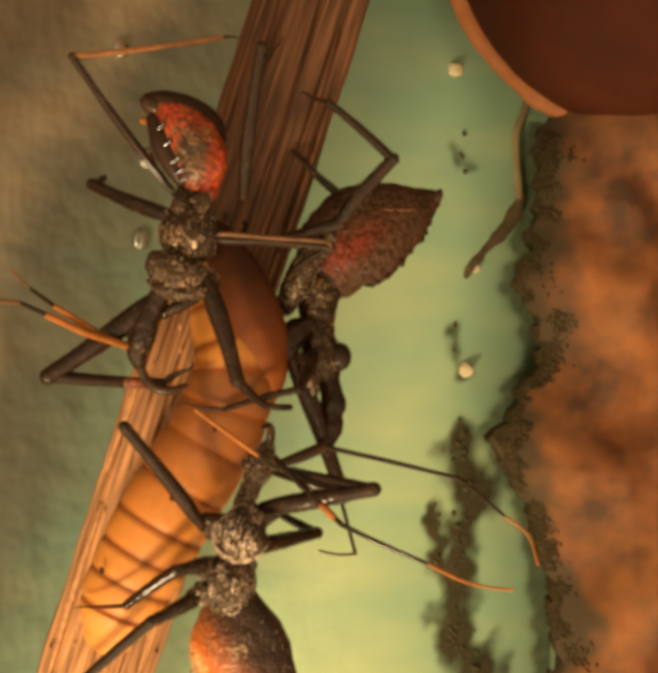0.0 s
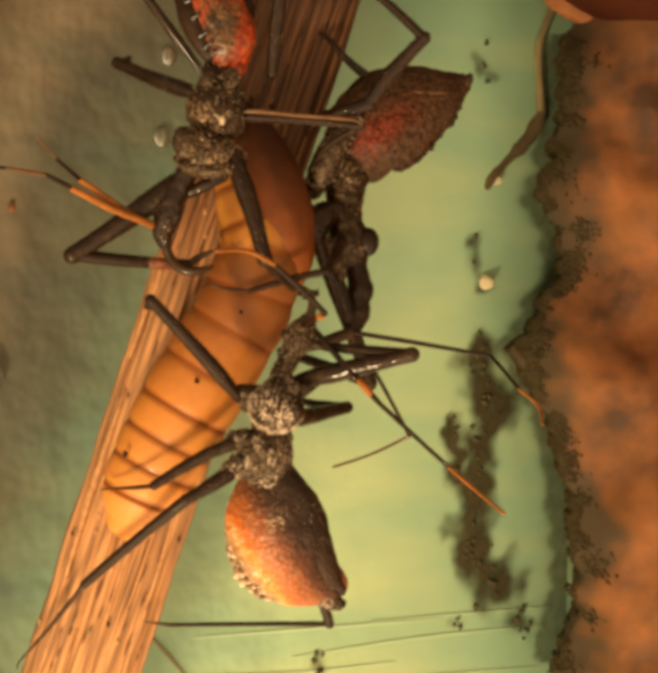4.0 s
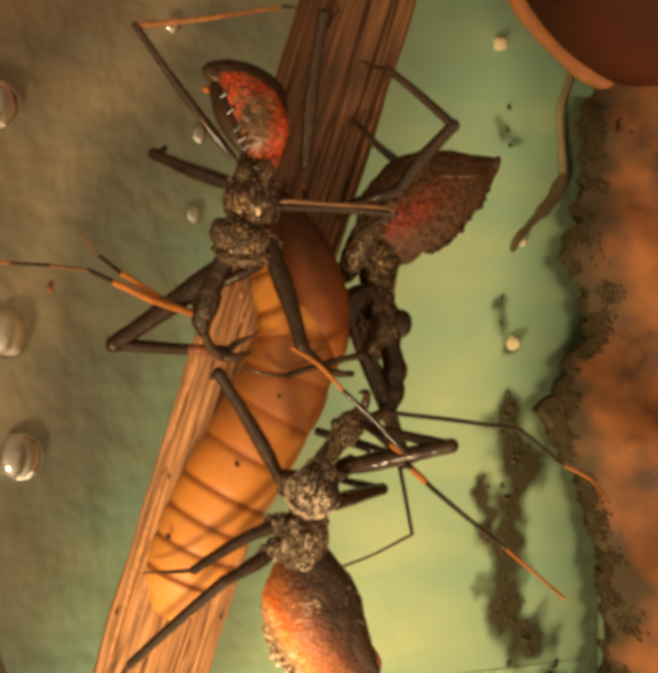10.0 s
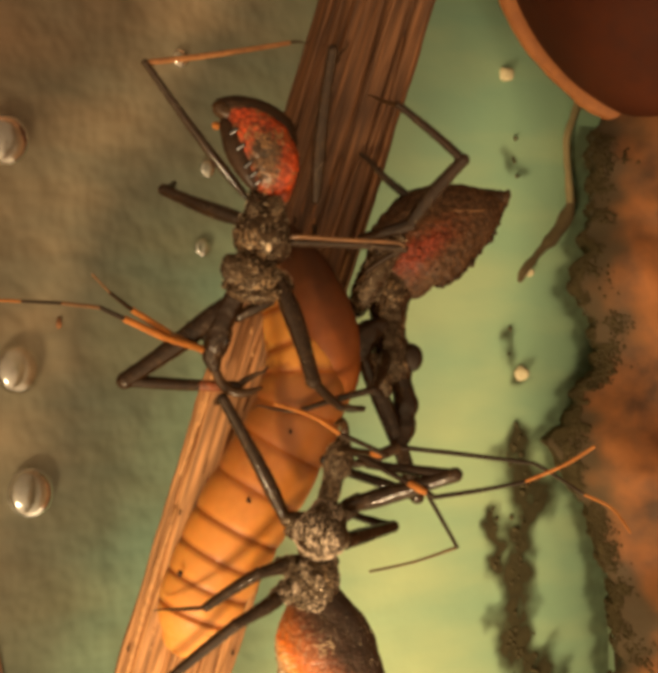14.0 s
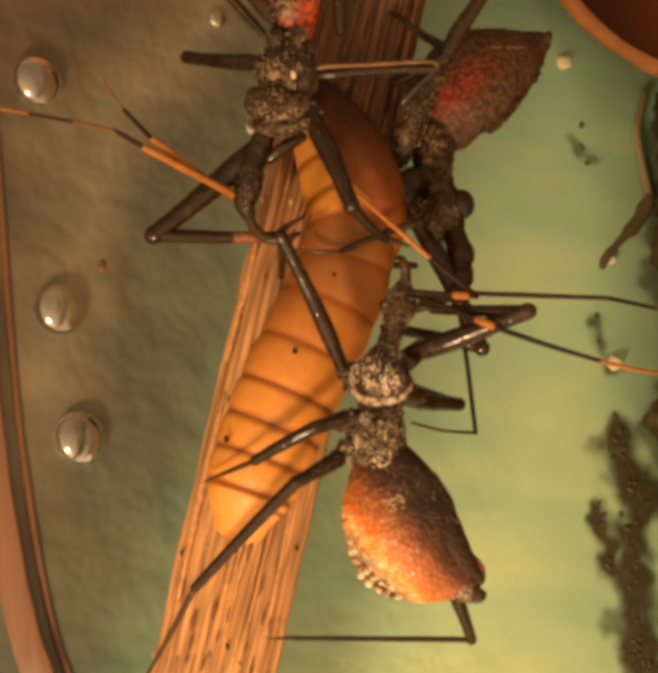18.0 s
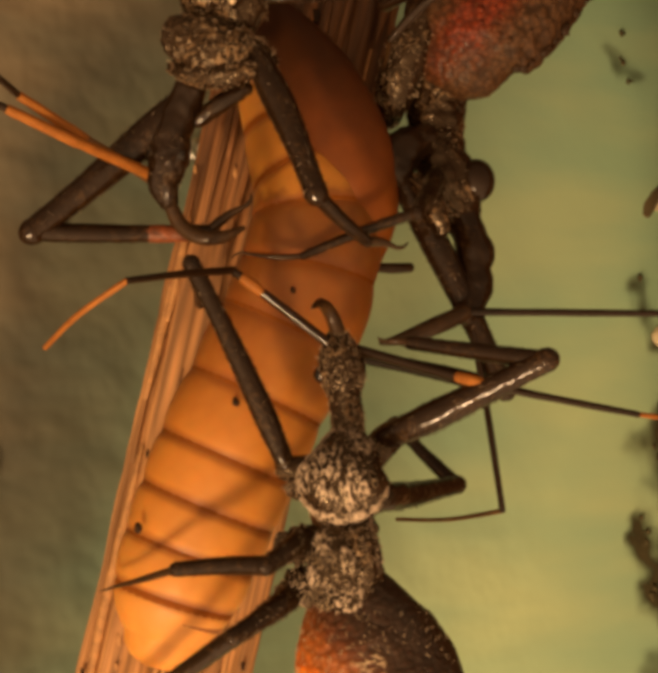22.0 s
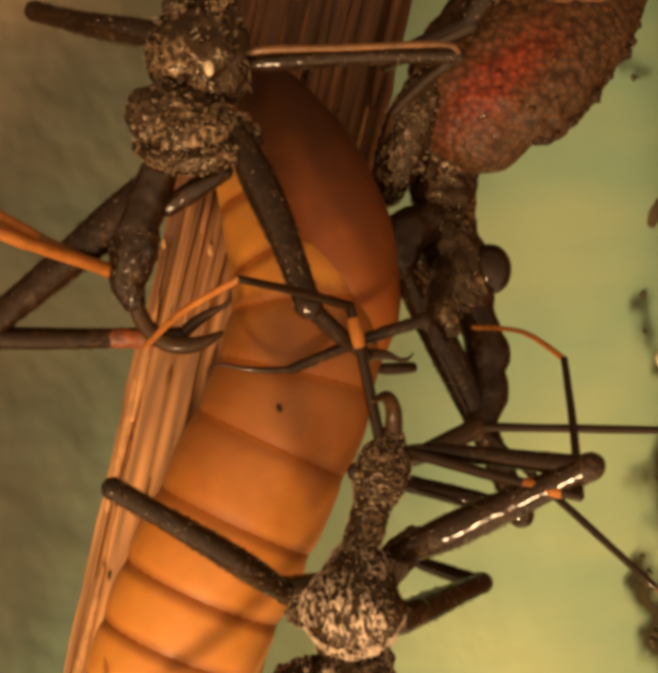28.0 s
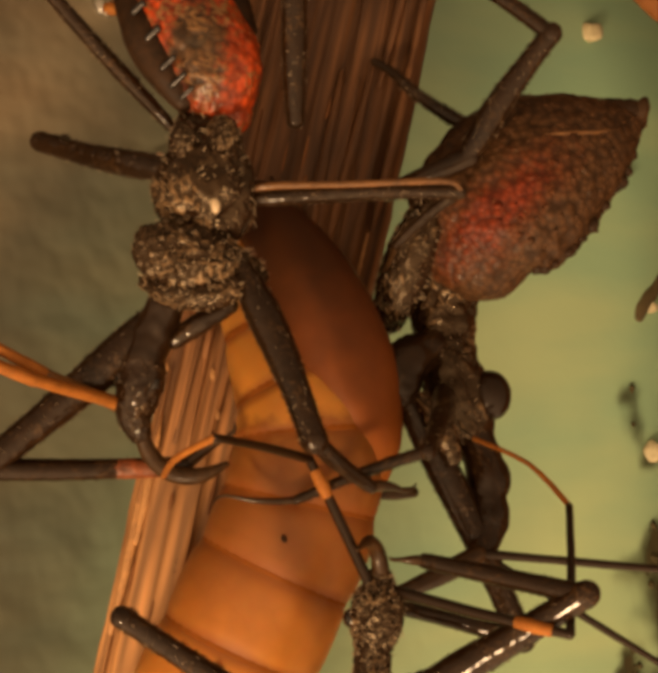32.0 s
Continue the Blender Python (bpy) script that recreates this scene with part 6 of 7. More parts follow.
FEELER_C_RIGHT = [
    (0, (-3.66, -6.57, 18.91), (0.76, -10.66, 21.48), (5.41, -12.68, 22.05), (10.05, -14.00, 22.82)),
    (1, (-3.78, -6.14, 18.93), (0.51, -10.35, 21.55), (4.48, -13.45, 22.24), (7.22, -15.31, 25.92)),
    (2, (-2.89, -6.18, 19.00), (1.20, -10.60, 21.55), (4.96, -13.96, 22.21), (7.72, -15.90, 25.83)),
    (3, (-2.86, -6.08, 19.03), (1.27, -10.50, 21.52), (5.11, -13.80, 22.11), (7.72, -15.85, 25.78)),
    (3.5, (-2.88, -6.06, 19.02), (1.24, -10.52, 21.51), (5.01, -13.89, 22.07), (7.78, -16.07, 25.53)),
    (5.5, (-3.18, -5.83, 18.92), (0.91, -10.23, 21.54), (4.53, -13.59, 20.28), (7.21, -15.61, 23.90)),
    (6, (-2.55, -6.23, 18.97), (1.82, -10.36, 21.54), (4.91, -13.00, 18.41), (8.74, -14.79, 20.92)),
    (7, (-1.43, -6.81, 18.96), (3.38, -10.38, 21.56), (6.95, -13.96, 22.32), (10.46, -17.21, 23.31)),
    (8, (-1.27, -7.19, 18.97), (3.37, -10.89, 21.70), (6.85, -14.51, 22.58), (10.38, -17.73, 23.65)),
    (9, (-1.66, -7.09, 19.04), (2.79, -11.08, 21.73), (7.63, -12.48, 21.09), (11.91, -12.98, 23.46)),
    (10, (-2.14, -6.57, 18.97), (2.17, -10.71, 21.59), (6.06, -13.89, 22.38), (8.90, -16.18, 25.70)),
    (11, (-2.72, -6.00, 18.98), (1.68, -10.04, 21.59), (5.96, -12.70, 22.34), (9.55, -14.60, 25.13)),
    (12, (-2.98, -5.77, 18.98), (1.19, -10.05, 21.63), (5.52, -12.64, 22.39), (10.24, -13.65, 23.28)),
    (12.5, (-2.93, -5.96, 19.00), (1.45, -10.01, 21.67), (5.63, -12.78, 22.45), (10.42, -13.50, 23.32)),
    (13, (-2.96, -6.27, 19.05), (1.53, -10.16, 21.74), (6.27, -11.95, 21.13), (9.89, -12.43, 24.45)),
    (14, (-3.65, -6.22, 19.05), (1.63, -9.08, 21.66), (6.63, -8.32, 21.09), (10.12, -6.27, 23.89)),
    (14.5, (-3.12, -6.50, 19.06), (2.08, -9.46, 21.65), (7.10, -9.18, 20.75), (10.53, -7.57, 23.90)),
    (16.5, (-3.41, -6.52, 19.05), (2.06, -9.25, 21.33), (6.82, -11.01, 21.91), (11.41, -12.52, 22.71)),
    (17, (-3.13, -6.58, 19.06), (2.41, -9.35, 21.15), (7.15, -11.16, 21.58), (11.77, -12.66, 22.22)),
    (17.5, (-3.16, -6.78, 19.08), (2.48, -9.44, 21.02), (7.15, -11.44, 21.26), (10.29, -13.25, 24.61)),
    (18, (-3.01, -7.02, 19.12), (2.29, -10.53, 21.70), (6.73, -12.78, 22.71), (9.32, -14.48, 26.58)),
    (19, (-3.70, -7.11, 18.92), (1.95, -10.16, 20.20), (6.95, -11.12, 20.17), (11.78, -11.83, 20.46)),
    (19.5, (-3.79, -7.24, 19.03), (1.96, -10.15, 20.17), (6.39, -12.63, 19.66), (10.68, -14.95, 19.45)),
    (20, (-3.81, -7.31, 19.03), (2.06, -9.96, 20.20), (6.37, -12.61, 19.59), (10.75, -14.80, 19.38)),
    (21, (-3.78, -7.41, 19.05), (1.39, -11.06, 20.60), (6.06, -13.00, 20.73), (9.07, -13.38, 16.82)),
    (21.5, (-4.15, -7.63, 19.02), (0.92, -11.41, 20.69), (5.90, -12.18, 21.02), (9.65, -12.20, 17.85)),
    (22, (-5.01, -7.81, 19.02), (0.75, -10.21, 21.00), (5.35, -11.38, 19.24), (8.24, -11.46, 15.23)),
    (22.5, (-4.62, -8.11, 19.05), (0.80, -11.12, 21.19), (5.28, -12.74, 19.55), (7.67, -13.05, 15.20)),
    (23, (-4.84, -8.71, 18.91), (0.29, -12.19, 21.17), (5.21, -11.67, 21.84), (8.45, -10.49, 18.32)),
    (24, (-4.17, -9.34, 18.91), (-0.63, -14.37, 21.20), (3.56, -13.21, 18.61), (6.73, -11.94, 15.07)),
    (24.5, (-4.55, -9.12, 19.01), (0.71, -12.26, 21.27), (3.46, -9.88, 17.68), (4.80, -7.54, 13.52)),
    (26.5, (-4.41, -7.74, 19.02), (1.06, -8.55, 23.62), (2.09, -6.03, 19.26), (0.58, -4.16, 14.92)),
    (27, (-3.82, -7.43, 19.06), (2.20, -7.36, 21.70), (1.46, -4.85, 17.25), (-0.95, -4.07, 13.00)),
    (28, (-3.22, -6.94, 19.03), (2.44, -8.96, 21.68), (2.58, -4.80, 18.78), (-0.04, -3.24, 14.93)),
    (29, (-2.94, -6.91, 19.07), (2.76, -8.74, 21.79), (4.46, -4.75, 19.19), (2.96, -2.71, 14.94)),
    (30, (-3.04, -6.86, 19.05), (2.09, -9.84, 21.83), (4.80, -8.22, 17.78), (6.15, -6.26, 13.43)),
    (31, (-3.26, -7.22, 18.95), (1.81, -10.26, 21.80), (4.04, -9.17, 17.27), (5.78, -6.62, 13.42)),
    (32, (-3.68, -7.17, 19.11), (2.02, -8.96, 21.81), (2.65, -5.24, 18.41), (-0.03, -2.72, 15.16)),
]
FORELEG_C = [
    (0, (-7.36, -10.89, 19.40), (-11.51, -4.91, 23.39), (-12.41, -5.21, 16.79)),
    (1, (-7.13, -10.62, 19.40), (-11.58, -4.94, 23.50), (-12.48, -5.24, 16.90)),
    (2, (-6.89, -10.37, 19.40), (-11.56, -4.83, 23.44), (-12.46, -5.13, 16.84)),
    (3, (-6.83, -10.29, 19.40), (-11.55, -4.77, 23.41), (-12.45, -5.07, 16.81)),
    (3.5, (-6.79, -10.28, 19.40), (-11.54, -4.78, 23.42), (-12.44, -5.08, 16.82)),
    (5.5, (-6.82, -10.12, 19.40), (-11.27, -4.80, 23.96), (-12.17, -5.10, 17.36)),
    (6, (-6.75, -10.17, 19.40), (-11.07, -4.75, 23.97), (-11.97, -5.05, 17.37)),
    (7, (-6.36, -9.96, 19.40), (-9.93, -4.17, 24.16), (-10.83, -4.47, 17.56)),
    (8, (-6.36, -10.11, 19.40), (-9.53, -3.72, 23.65), (-10.43, -4.02, 17.05)),
    (9, (-6.58, -10.22, 19.40), (-9.37, -3.68, 23.68), (-10.27, -3.98, 17.08)),
    (10, (-6.76, -10.10, 19.40), (-9.99, -3.86, 23.81), (-10.89, -4.16, 17.21)),
    (11, (-6.80, -9.95, 19.40), (-10.37, -3.80, 23.68), (-11.27, -4.10, 17.08)),
    (12, (-6.98, -9.88, 19.40), (-11.52, -3.35, 21.77), (-12.42, -3.65, 15.17)),
    (12.5, (-7.01, -10.04, 19.40), (-11.28, -3.55, 22.33), (-12.18, -3.85, 15.73)),
    (13, (-7.06, -10.31, 19.40), (-11.28, -3.61, 21.89), (-12.18, -3.91, 15.29)),
    (14, (-7.07, -10.52, 19.40), (-10.57, -3.30, 21.48), (-11.47, -3.60, 14.88)),
    (14.5, (-6.92, -10.66, 19.40), (-10.81, -3.65, 21.55), (-11.71, -3.95, 14.95)),
    (16.5, (-6.75, -10.83, 19.40), (-9.34, -3.80, 22.99), (-10.24, -4.10, 16.39)),
    (17, (-6.68, -10.80, 19.40), (-9.08, -4.18, 23.80), (-9.98, -4.48, 17.20)),
    (17.5, (-6.70, -11.00, 19.40), (-9.04, -4.63, 24.18), (-9.94, -4.93, 17.58)),
    (18, (-6.70, -11.16, 19.40), (-8.97, -4.66, 24.03), (-9.87, -4.96, 17.43)),
    (19, (-6.69, -11.35, 19.40), (-8.75, -5.20, 24.58), (-9.65, -5.50, 17.98)),
    (19.5, (-6.70, -11.51, 19.40), (-8.84, -4.89, 23.93), (-9.74, -5.19, 17.33)),
    (20, (-6.73, -11.58, 19.40), (-8.68, -5.38, 24.56), (-9.58, -5.68, 17.96)),
    (21, (-7.06, -11.72, 19.40), (-9.47, -4.54, 22.81), (-10.37, -4.84, 16.21)),
    (21.5, (-7.22, -11.99, 19.40), (-9.87, -4.42, 21.55), (-10.77, -4.72, 14.95)),
    (22, (-7.42, -12.25, 19.40), (-10.05, -4.66, 21.46), (-10.95, -4.96, 14.86)),
    (22.5, (-7.50, -12.54, 19.40), (-11.31, -7.24, 24.52), (-12.21, -7.54, 17.92)),
    (23, (-7.56, -13.13, 19.40), (-11.37, -7.66, 24.34), (-12.27, -7.96, 17.74)),
    (24, (-7.79, -13.50, 19.40), (-11.18, -8.31, 24.92), (-12.08, -8.61, 18.32)),
    (24.5, (-7.85, -13.40, 19.40), (-11.58, -8.32, 24.80), (-12.48, -8.62, 18.20)),
    (26.5, (-7.38, -12.23, 19.40), (-11.57, -8.40, 25.46), (-12.47, -8.70, 18.86)),
    (27, (-7.31, -11.80, 19.40), (-11.44, -7.99, 25.51), (-12.34, -8.29, 18.91)),
    (28, (-6.87, -11.21, 19.40), (-10.89, -7.49, 25.63), (-11.79, -7.79, 19.03)),
    (29, (-6.67, -11.16, 19.40), (-10.59, -7.32, 25.63), (-11.49, -7.62, 19.03)),
    (30, (-6.62, -11.16, 19.40), (-10.75, -7.02, 25.29), (-11.65, -7.32, 18.69)),
    (31, (-6.70, -11.52, 19.40), (-10.80, -7.11, 25.11), (-11.70, -7.41, 18.51)),
    (32, (-6.80, -11.57, 19.40), (-11.06, -7.10, 24.94), (-11.96, -7.40, 18.34)),
]
FEELER_B_NEAR = [
    (0, (-0.50, -6.40, 15.30), (7.72, -8.40, 13.25), (10.39, -10.59, 13.76), (12.41, -13.50, 14.40)),
    (1, (-0.50, -6.40, 15.30), (7.86, -8.07, 13.57), (9.75, -10.09, 15.71), (10.96, -11.95, 18.54)),
    (2, (-0.50, -6.40, 15.30), (8.00, -8.16, 14.72), (9.48, -10.03, 17.28), (10.47, -11.90, 20.19)),
    (3, (-0.50, -6.40, 15.30), (7.70, -7.86, 12.77), (9.27, -9.81, 15.21), (10.33, -11.77, 18.04)),
    (3.5, (-0.50, -6.40, 15.30), (7.88, -7.74, 13.36), (9.30, -9.56, 15.99), (10.35, -11.39, 18.91)),
    (5.5, (-0.50, -6.40, 15.30), (7.99, -7.61, 13.81), (9.17, -9.49, 16.52), (10.43, -11.76, 19.01)),
    (6, (-0.50, -6.40, 15.30), (7.80, -7.83, 13.11), (9.42, -9.75, 15.54), (10.67, -11.80, 18.23)),
    (7, (-0.50, -6.40, 15.30), (7.84, -7.67, 13.17), (8.85, -9.46, 15.99), (9.28, -11.39, 19.01)),
    (8, (-0.50, -6.40, 15.30), (7.67, -8.20, 12.93), (6.71, -9.72, 15.92), (3.56, -11.48, 15.89)),
    (9, (-0.50, -6.40, 15.30), (7.82, -8.00, 13.30), (8.59, -10.32, 15.80), (8.89, -12.49, 18.66)),
    (10, (-0.50, -6.40, 15.30), (7.73, -7.56, 12.72), (10.39, -9.77, 13.23), (12.80, -11.87, 14.89)),
    (11, (-0.50, -6.40, 15.30), (7.96, -7.62, 13.70), (10.51, -9.74, 14.83), (12.41, -11.56, 17.29)),
    (12, (-0.50, -6.40, 15.30), (7.93, -7.51, 13.45), (10.35, -9.66, 14.80), (12.31, -11.80, 16.93)),
    (12.5, (-0.50, -6.40, 15.30), (7.90, -7.65, 13.40), (10.28, -9.64, 15.02), (12.23, -11.76, 17.18)),
    (13, (-0.50, -6.40, 15.30), (8.08, -7.48, 14.36), (10.96, -9.39, 14.93), (13.76, -11.54, 15.64)),
    (14, (-0.50, -6.40, 15.30), (7.87, -7.56, 13.24), (10.78, -9.43, 13.79), (13.48, -11.71, 14.48)),
    (14.5, (-0.50, -6.40, 15.30), (7.83, -7.66, 13.11), (10.70, -9.46, 13.96), (13.28, -11.41, 15.54)),
    (16.5, (-0.50, -6.40, 15.30), (7.88, -7.96, 13.59), (10.51, -9.11, 15.60), (13.78, -10.50, 16.18)),
    (17, (-0.50, -6.40, 15.30), (7.90, -7.72, 13.48), (10.04, -8.71, 16.08), (13.23, -10.32, 16.49)),
    (17.5, (-0.50, -6.40, 15.30), (8.03, -7.29, 13.84), (9.58, -8.50, 16.73), (11.98, -10.08, 18.90)),
    (18, (-0.50, -6.40, 15.30), (7.97, -7.20, 13.49), (10.28, -8.61, 15.71), (12.23, -10.35, 18.18)),
    (19, (-0.50, -6.40, 15.30), (7.85, -6.70, 12.89), (11.30, -7.28, 13.02), (13.95, -8.42, 15.18)),
    (19.5, (-0.50, -6.40, 15.30), (7.77, -6.76, 12.63), (10.77, -7.89, 14.04), (13.34, -9.34, 16.10)),
    (20, (-0.50, -6.40, 15.30), (7.76, -6.49, 12.56), (10.66, -7.78, 14.03), (13.03, -9.20, 16.34)),
    (21, (-0.50, -6.40, 15.30), (7.96, -7.09, 13.40), (9.42, -7.95, 16.46), (10.67, -8.90, 19.70)),
    (22, (-0.50, -6.40, 15.30), (7.97, -7.05, 13.45), (9.48, -7.80, 16.50), (10.70, -8.60, 19.80)),
    (24, (-0.50, -6.40, 15.30), (8.00, -7.09, 13.59), (9.61, -7.69, 16.64), (10.77, -8.28, 20.00)),
    (26.5, (-0.50, -6.40, 15.30), (7.76, -7.02, 12.63), (9.47, -7.46, 15.65), (10.60, -7.79, 19.05)),
    (28, (-0.50, -6.40, 15.30), (7.96, -7.24, 13.47), (9.64, -7.52, 16.53), (10.72, -7.75, 19.95)),
    (30, (-0.50, -6.40, 15.30), (7.64, -8.26, 12.87), (9.20, -8.51, 15.99), (10.47, -8.65, 19.36)),
    (32, (-0.50, -6.40, 15.30), (7.92, -7.90, 13.71), (9.58, -8.15, 16.79), (10.64, -8.31, 20.22)),
]
FEELER_B_FAR = [
    (0, (-0.40, -6.50, 14.80), (1.43, -13.19, 11.70), (-0.80, -13.62, 6.58)),
    (1, (-0.40, -6.50, 14.80), (2.17, -13.01, 11.84), (-1.18, -13.48, 7.38)),
    (2, (-0.40, -6.50, 14.80), (2.59, -12.98, 12.19), (-2.34, -14.28, 9.87)),
    (3, (-0.40, -6.50, 14.80), (2.99, -12.76, 12.13), (-1.82, -14.69, 10.01)),
    (3.5, (-0.40, -6.50, 14.80), (3.22, -12.66, 12.21), (-1.05, -14.92, 9.37)),
    (5.5, (-0.40, -6.50, 14.80), (2.78, -12.76, 11.88), (-2.67, -14.04, 11.97)),
    (6, (-0.40, -6.50, 14.80), (2.71, -12.82, 11.95), (-2.78, -13.96, 12.05)),
    (7, (-0.40, -6.50, 14.80), (2.09, -13.26, 12.37), (-3.49, -13.78, 12.51)),
    (8, (-0.40, -6.50, 14.80), (0.93, -13.95, 14.06), (-3.75, -14.05, 10.98)),
    (9, (-0.40, -6.50, 14.80), (1.41, -13.84, 13.99), (-3.25, -16.89, 14.47)),
    (10, (-0.40, -6.50, 14.80), (1.04, -13.90, 13.84), (-3.96, -16.24, 12.90)),
    (11, (-0.40, -6.50, 14.80), (1.80, -13.51, 12.85), (-2.94, -16.47, 13.27)),
    (12, (-0.40, -6.50, 14.80), (3.01, -12.84, 12.36), (-1.33, -16.37, 12.73)),
    (12.5, (-0.40, -6.50, 14.80), (3.07, -12.95, 12.77), (-1.22, -16.54, 13.16)),
    (13, (-0.40, -6.50, 14.80), (3.23, -12.84, 12.72), (-0.99, -16.40, 11.74)),
    (14, (-0.40, -6.50, 14.80), (3.15, -12.74, 12.30), (-2.26, -14.18, 12.42)),
    (14.5, (-0.40, -6.50, 14.80), (2.98, -12.71, 12.01), (-2.06, -14.46, 10.30)),
    (16.5, (-0.40, -6.50, 14.80), (1.01, -13.43, 12.03), (-1.97, -12.72, 7.34)),
    (17, (-0.40, -6.50, 14.80), (0.51, -13.63, 12.33), (-2.55, -12.71, 7.73)),
    (17.5, (-0.40, -6.50, 14.80), (0.09, -13.71, 12.46), (-3.42, -12.30, 8.33)),
    (18, (-0.40, -6.50, 14.80), (-0.21, -14.00, 13.58), (-3.79, -12.38, 9.60)),
    (19, (-0.40, -6.50, 14.80), (-0.49, -14.00, 13.55), (-4.09, -12.14, 9.67)),
    (19.5, (-0.40, -6.50, 14.80), (-0.58, -14.01, 13.66), (-4.36, -12.35, 9.88)),
    (20, (-0.40, -6.50, 14.80), (-0.50, -13.98, 13.47), (-4.37, -12.28, 9.81)),
    (21, (-0.40, -6.50, 14.80), (-0.83, -14.06, 14.16), (-4.21, -13.01, 9.83)),
    (21.5, (-0.40, -6.50, 14.80), (-0.73, -14.09, 14.46), (-3.90, -13.36, 9.91)),
    (22, (-0.40, -6.50, 14.80), (0.06, -14.08, 14.58), (-4.20, -13.91, 10.94)),
    (22.5, (-0.40, -6.50, 14.80), (0.58, -14.04, 14.87), (-4.53, -14.99, 12.76)),
    (23, (-0.40, -6.50, 14.80), (0.94, -13.98, 14.98), (-2.70, -15.71, 11.10)),
    (24, (-0.40, -6.50, 14.80), (1.95, -13.72, 15.08), (-0.34, -16.49, 10.78)),
    (26.5, (-0.40, -6.50, 14.80), (4.44, -12.29, 15.68), (7.09, -15.35, 11.81)),
    (28, (-0.40, -6.50, 14.80), (4.65, -12.08, 15.86), (7.41, -14.98, 11.94)),
    (30, (-0.40, -6.50, 14.80), (5.67, -11.03, 14.21), (8.43, -12.85, 9.69)),
    (32, (-0.40, -6.50, 14.80), (5.59, -10.94, 13.32), (8.12, -13.40, 8.97)),
]
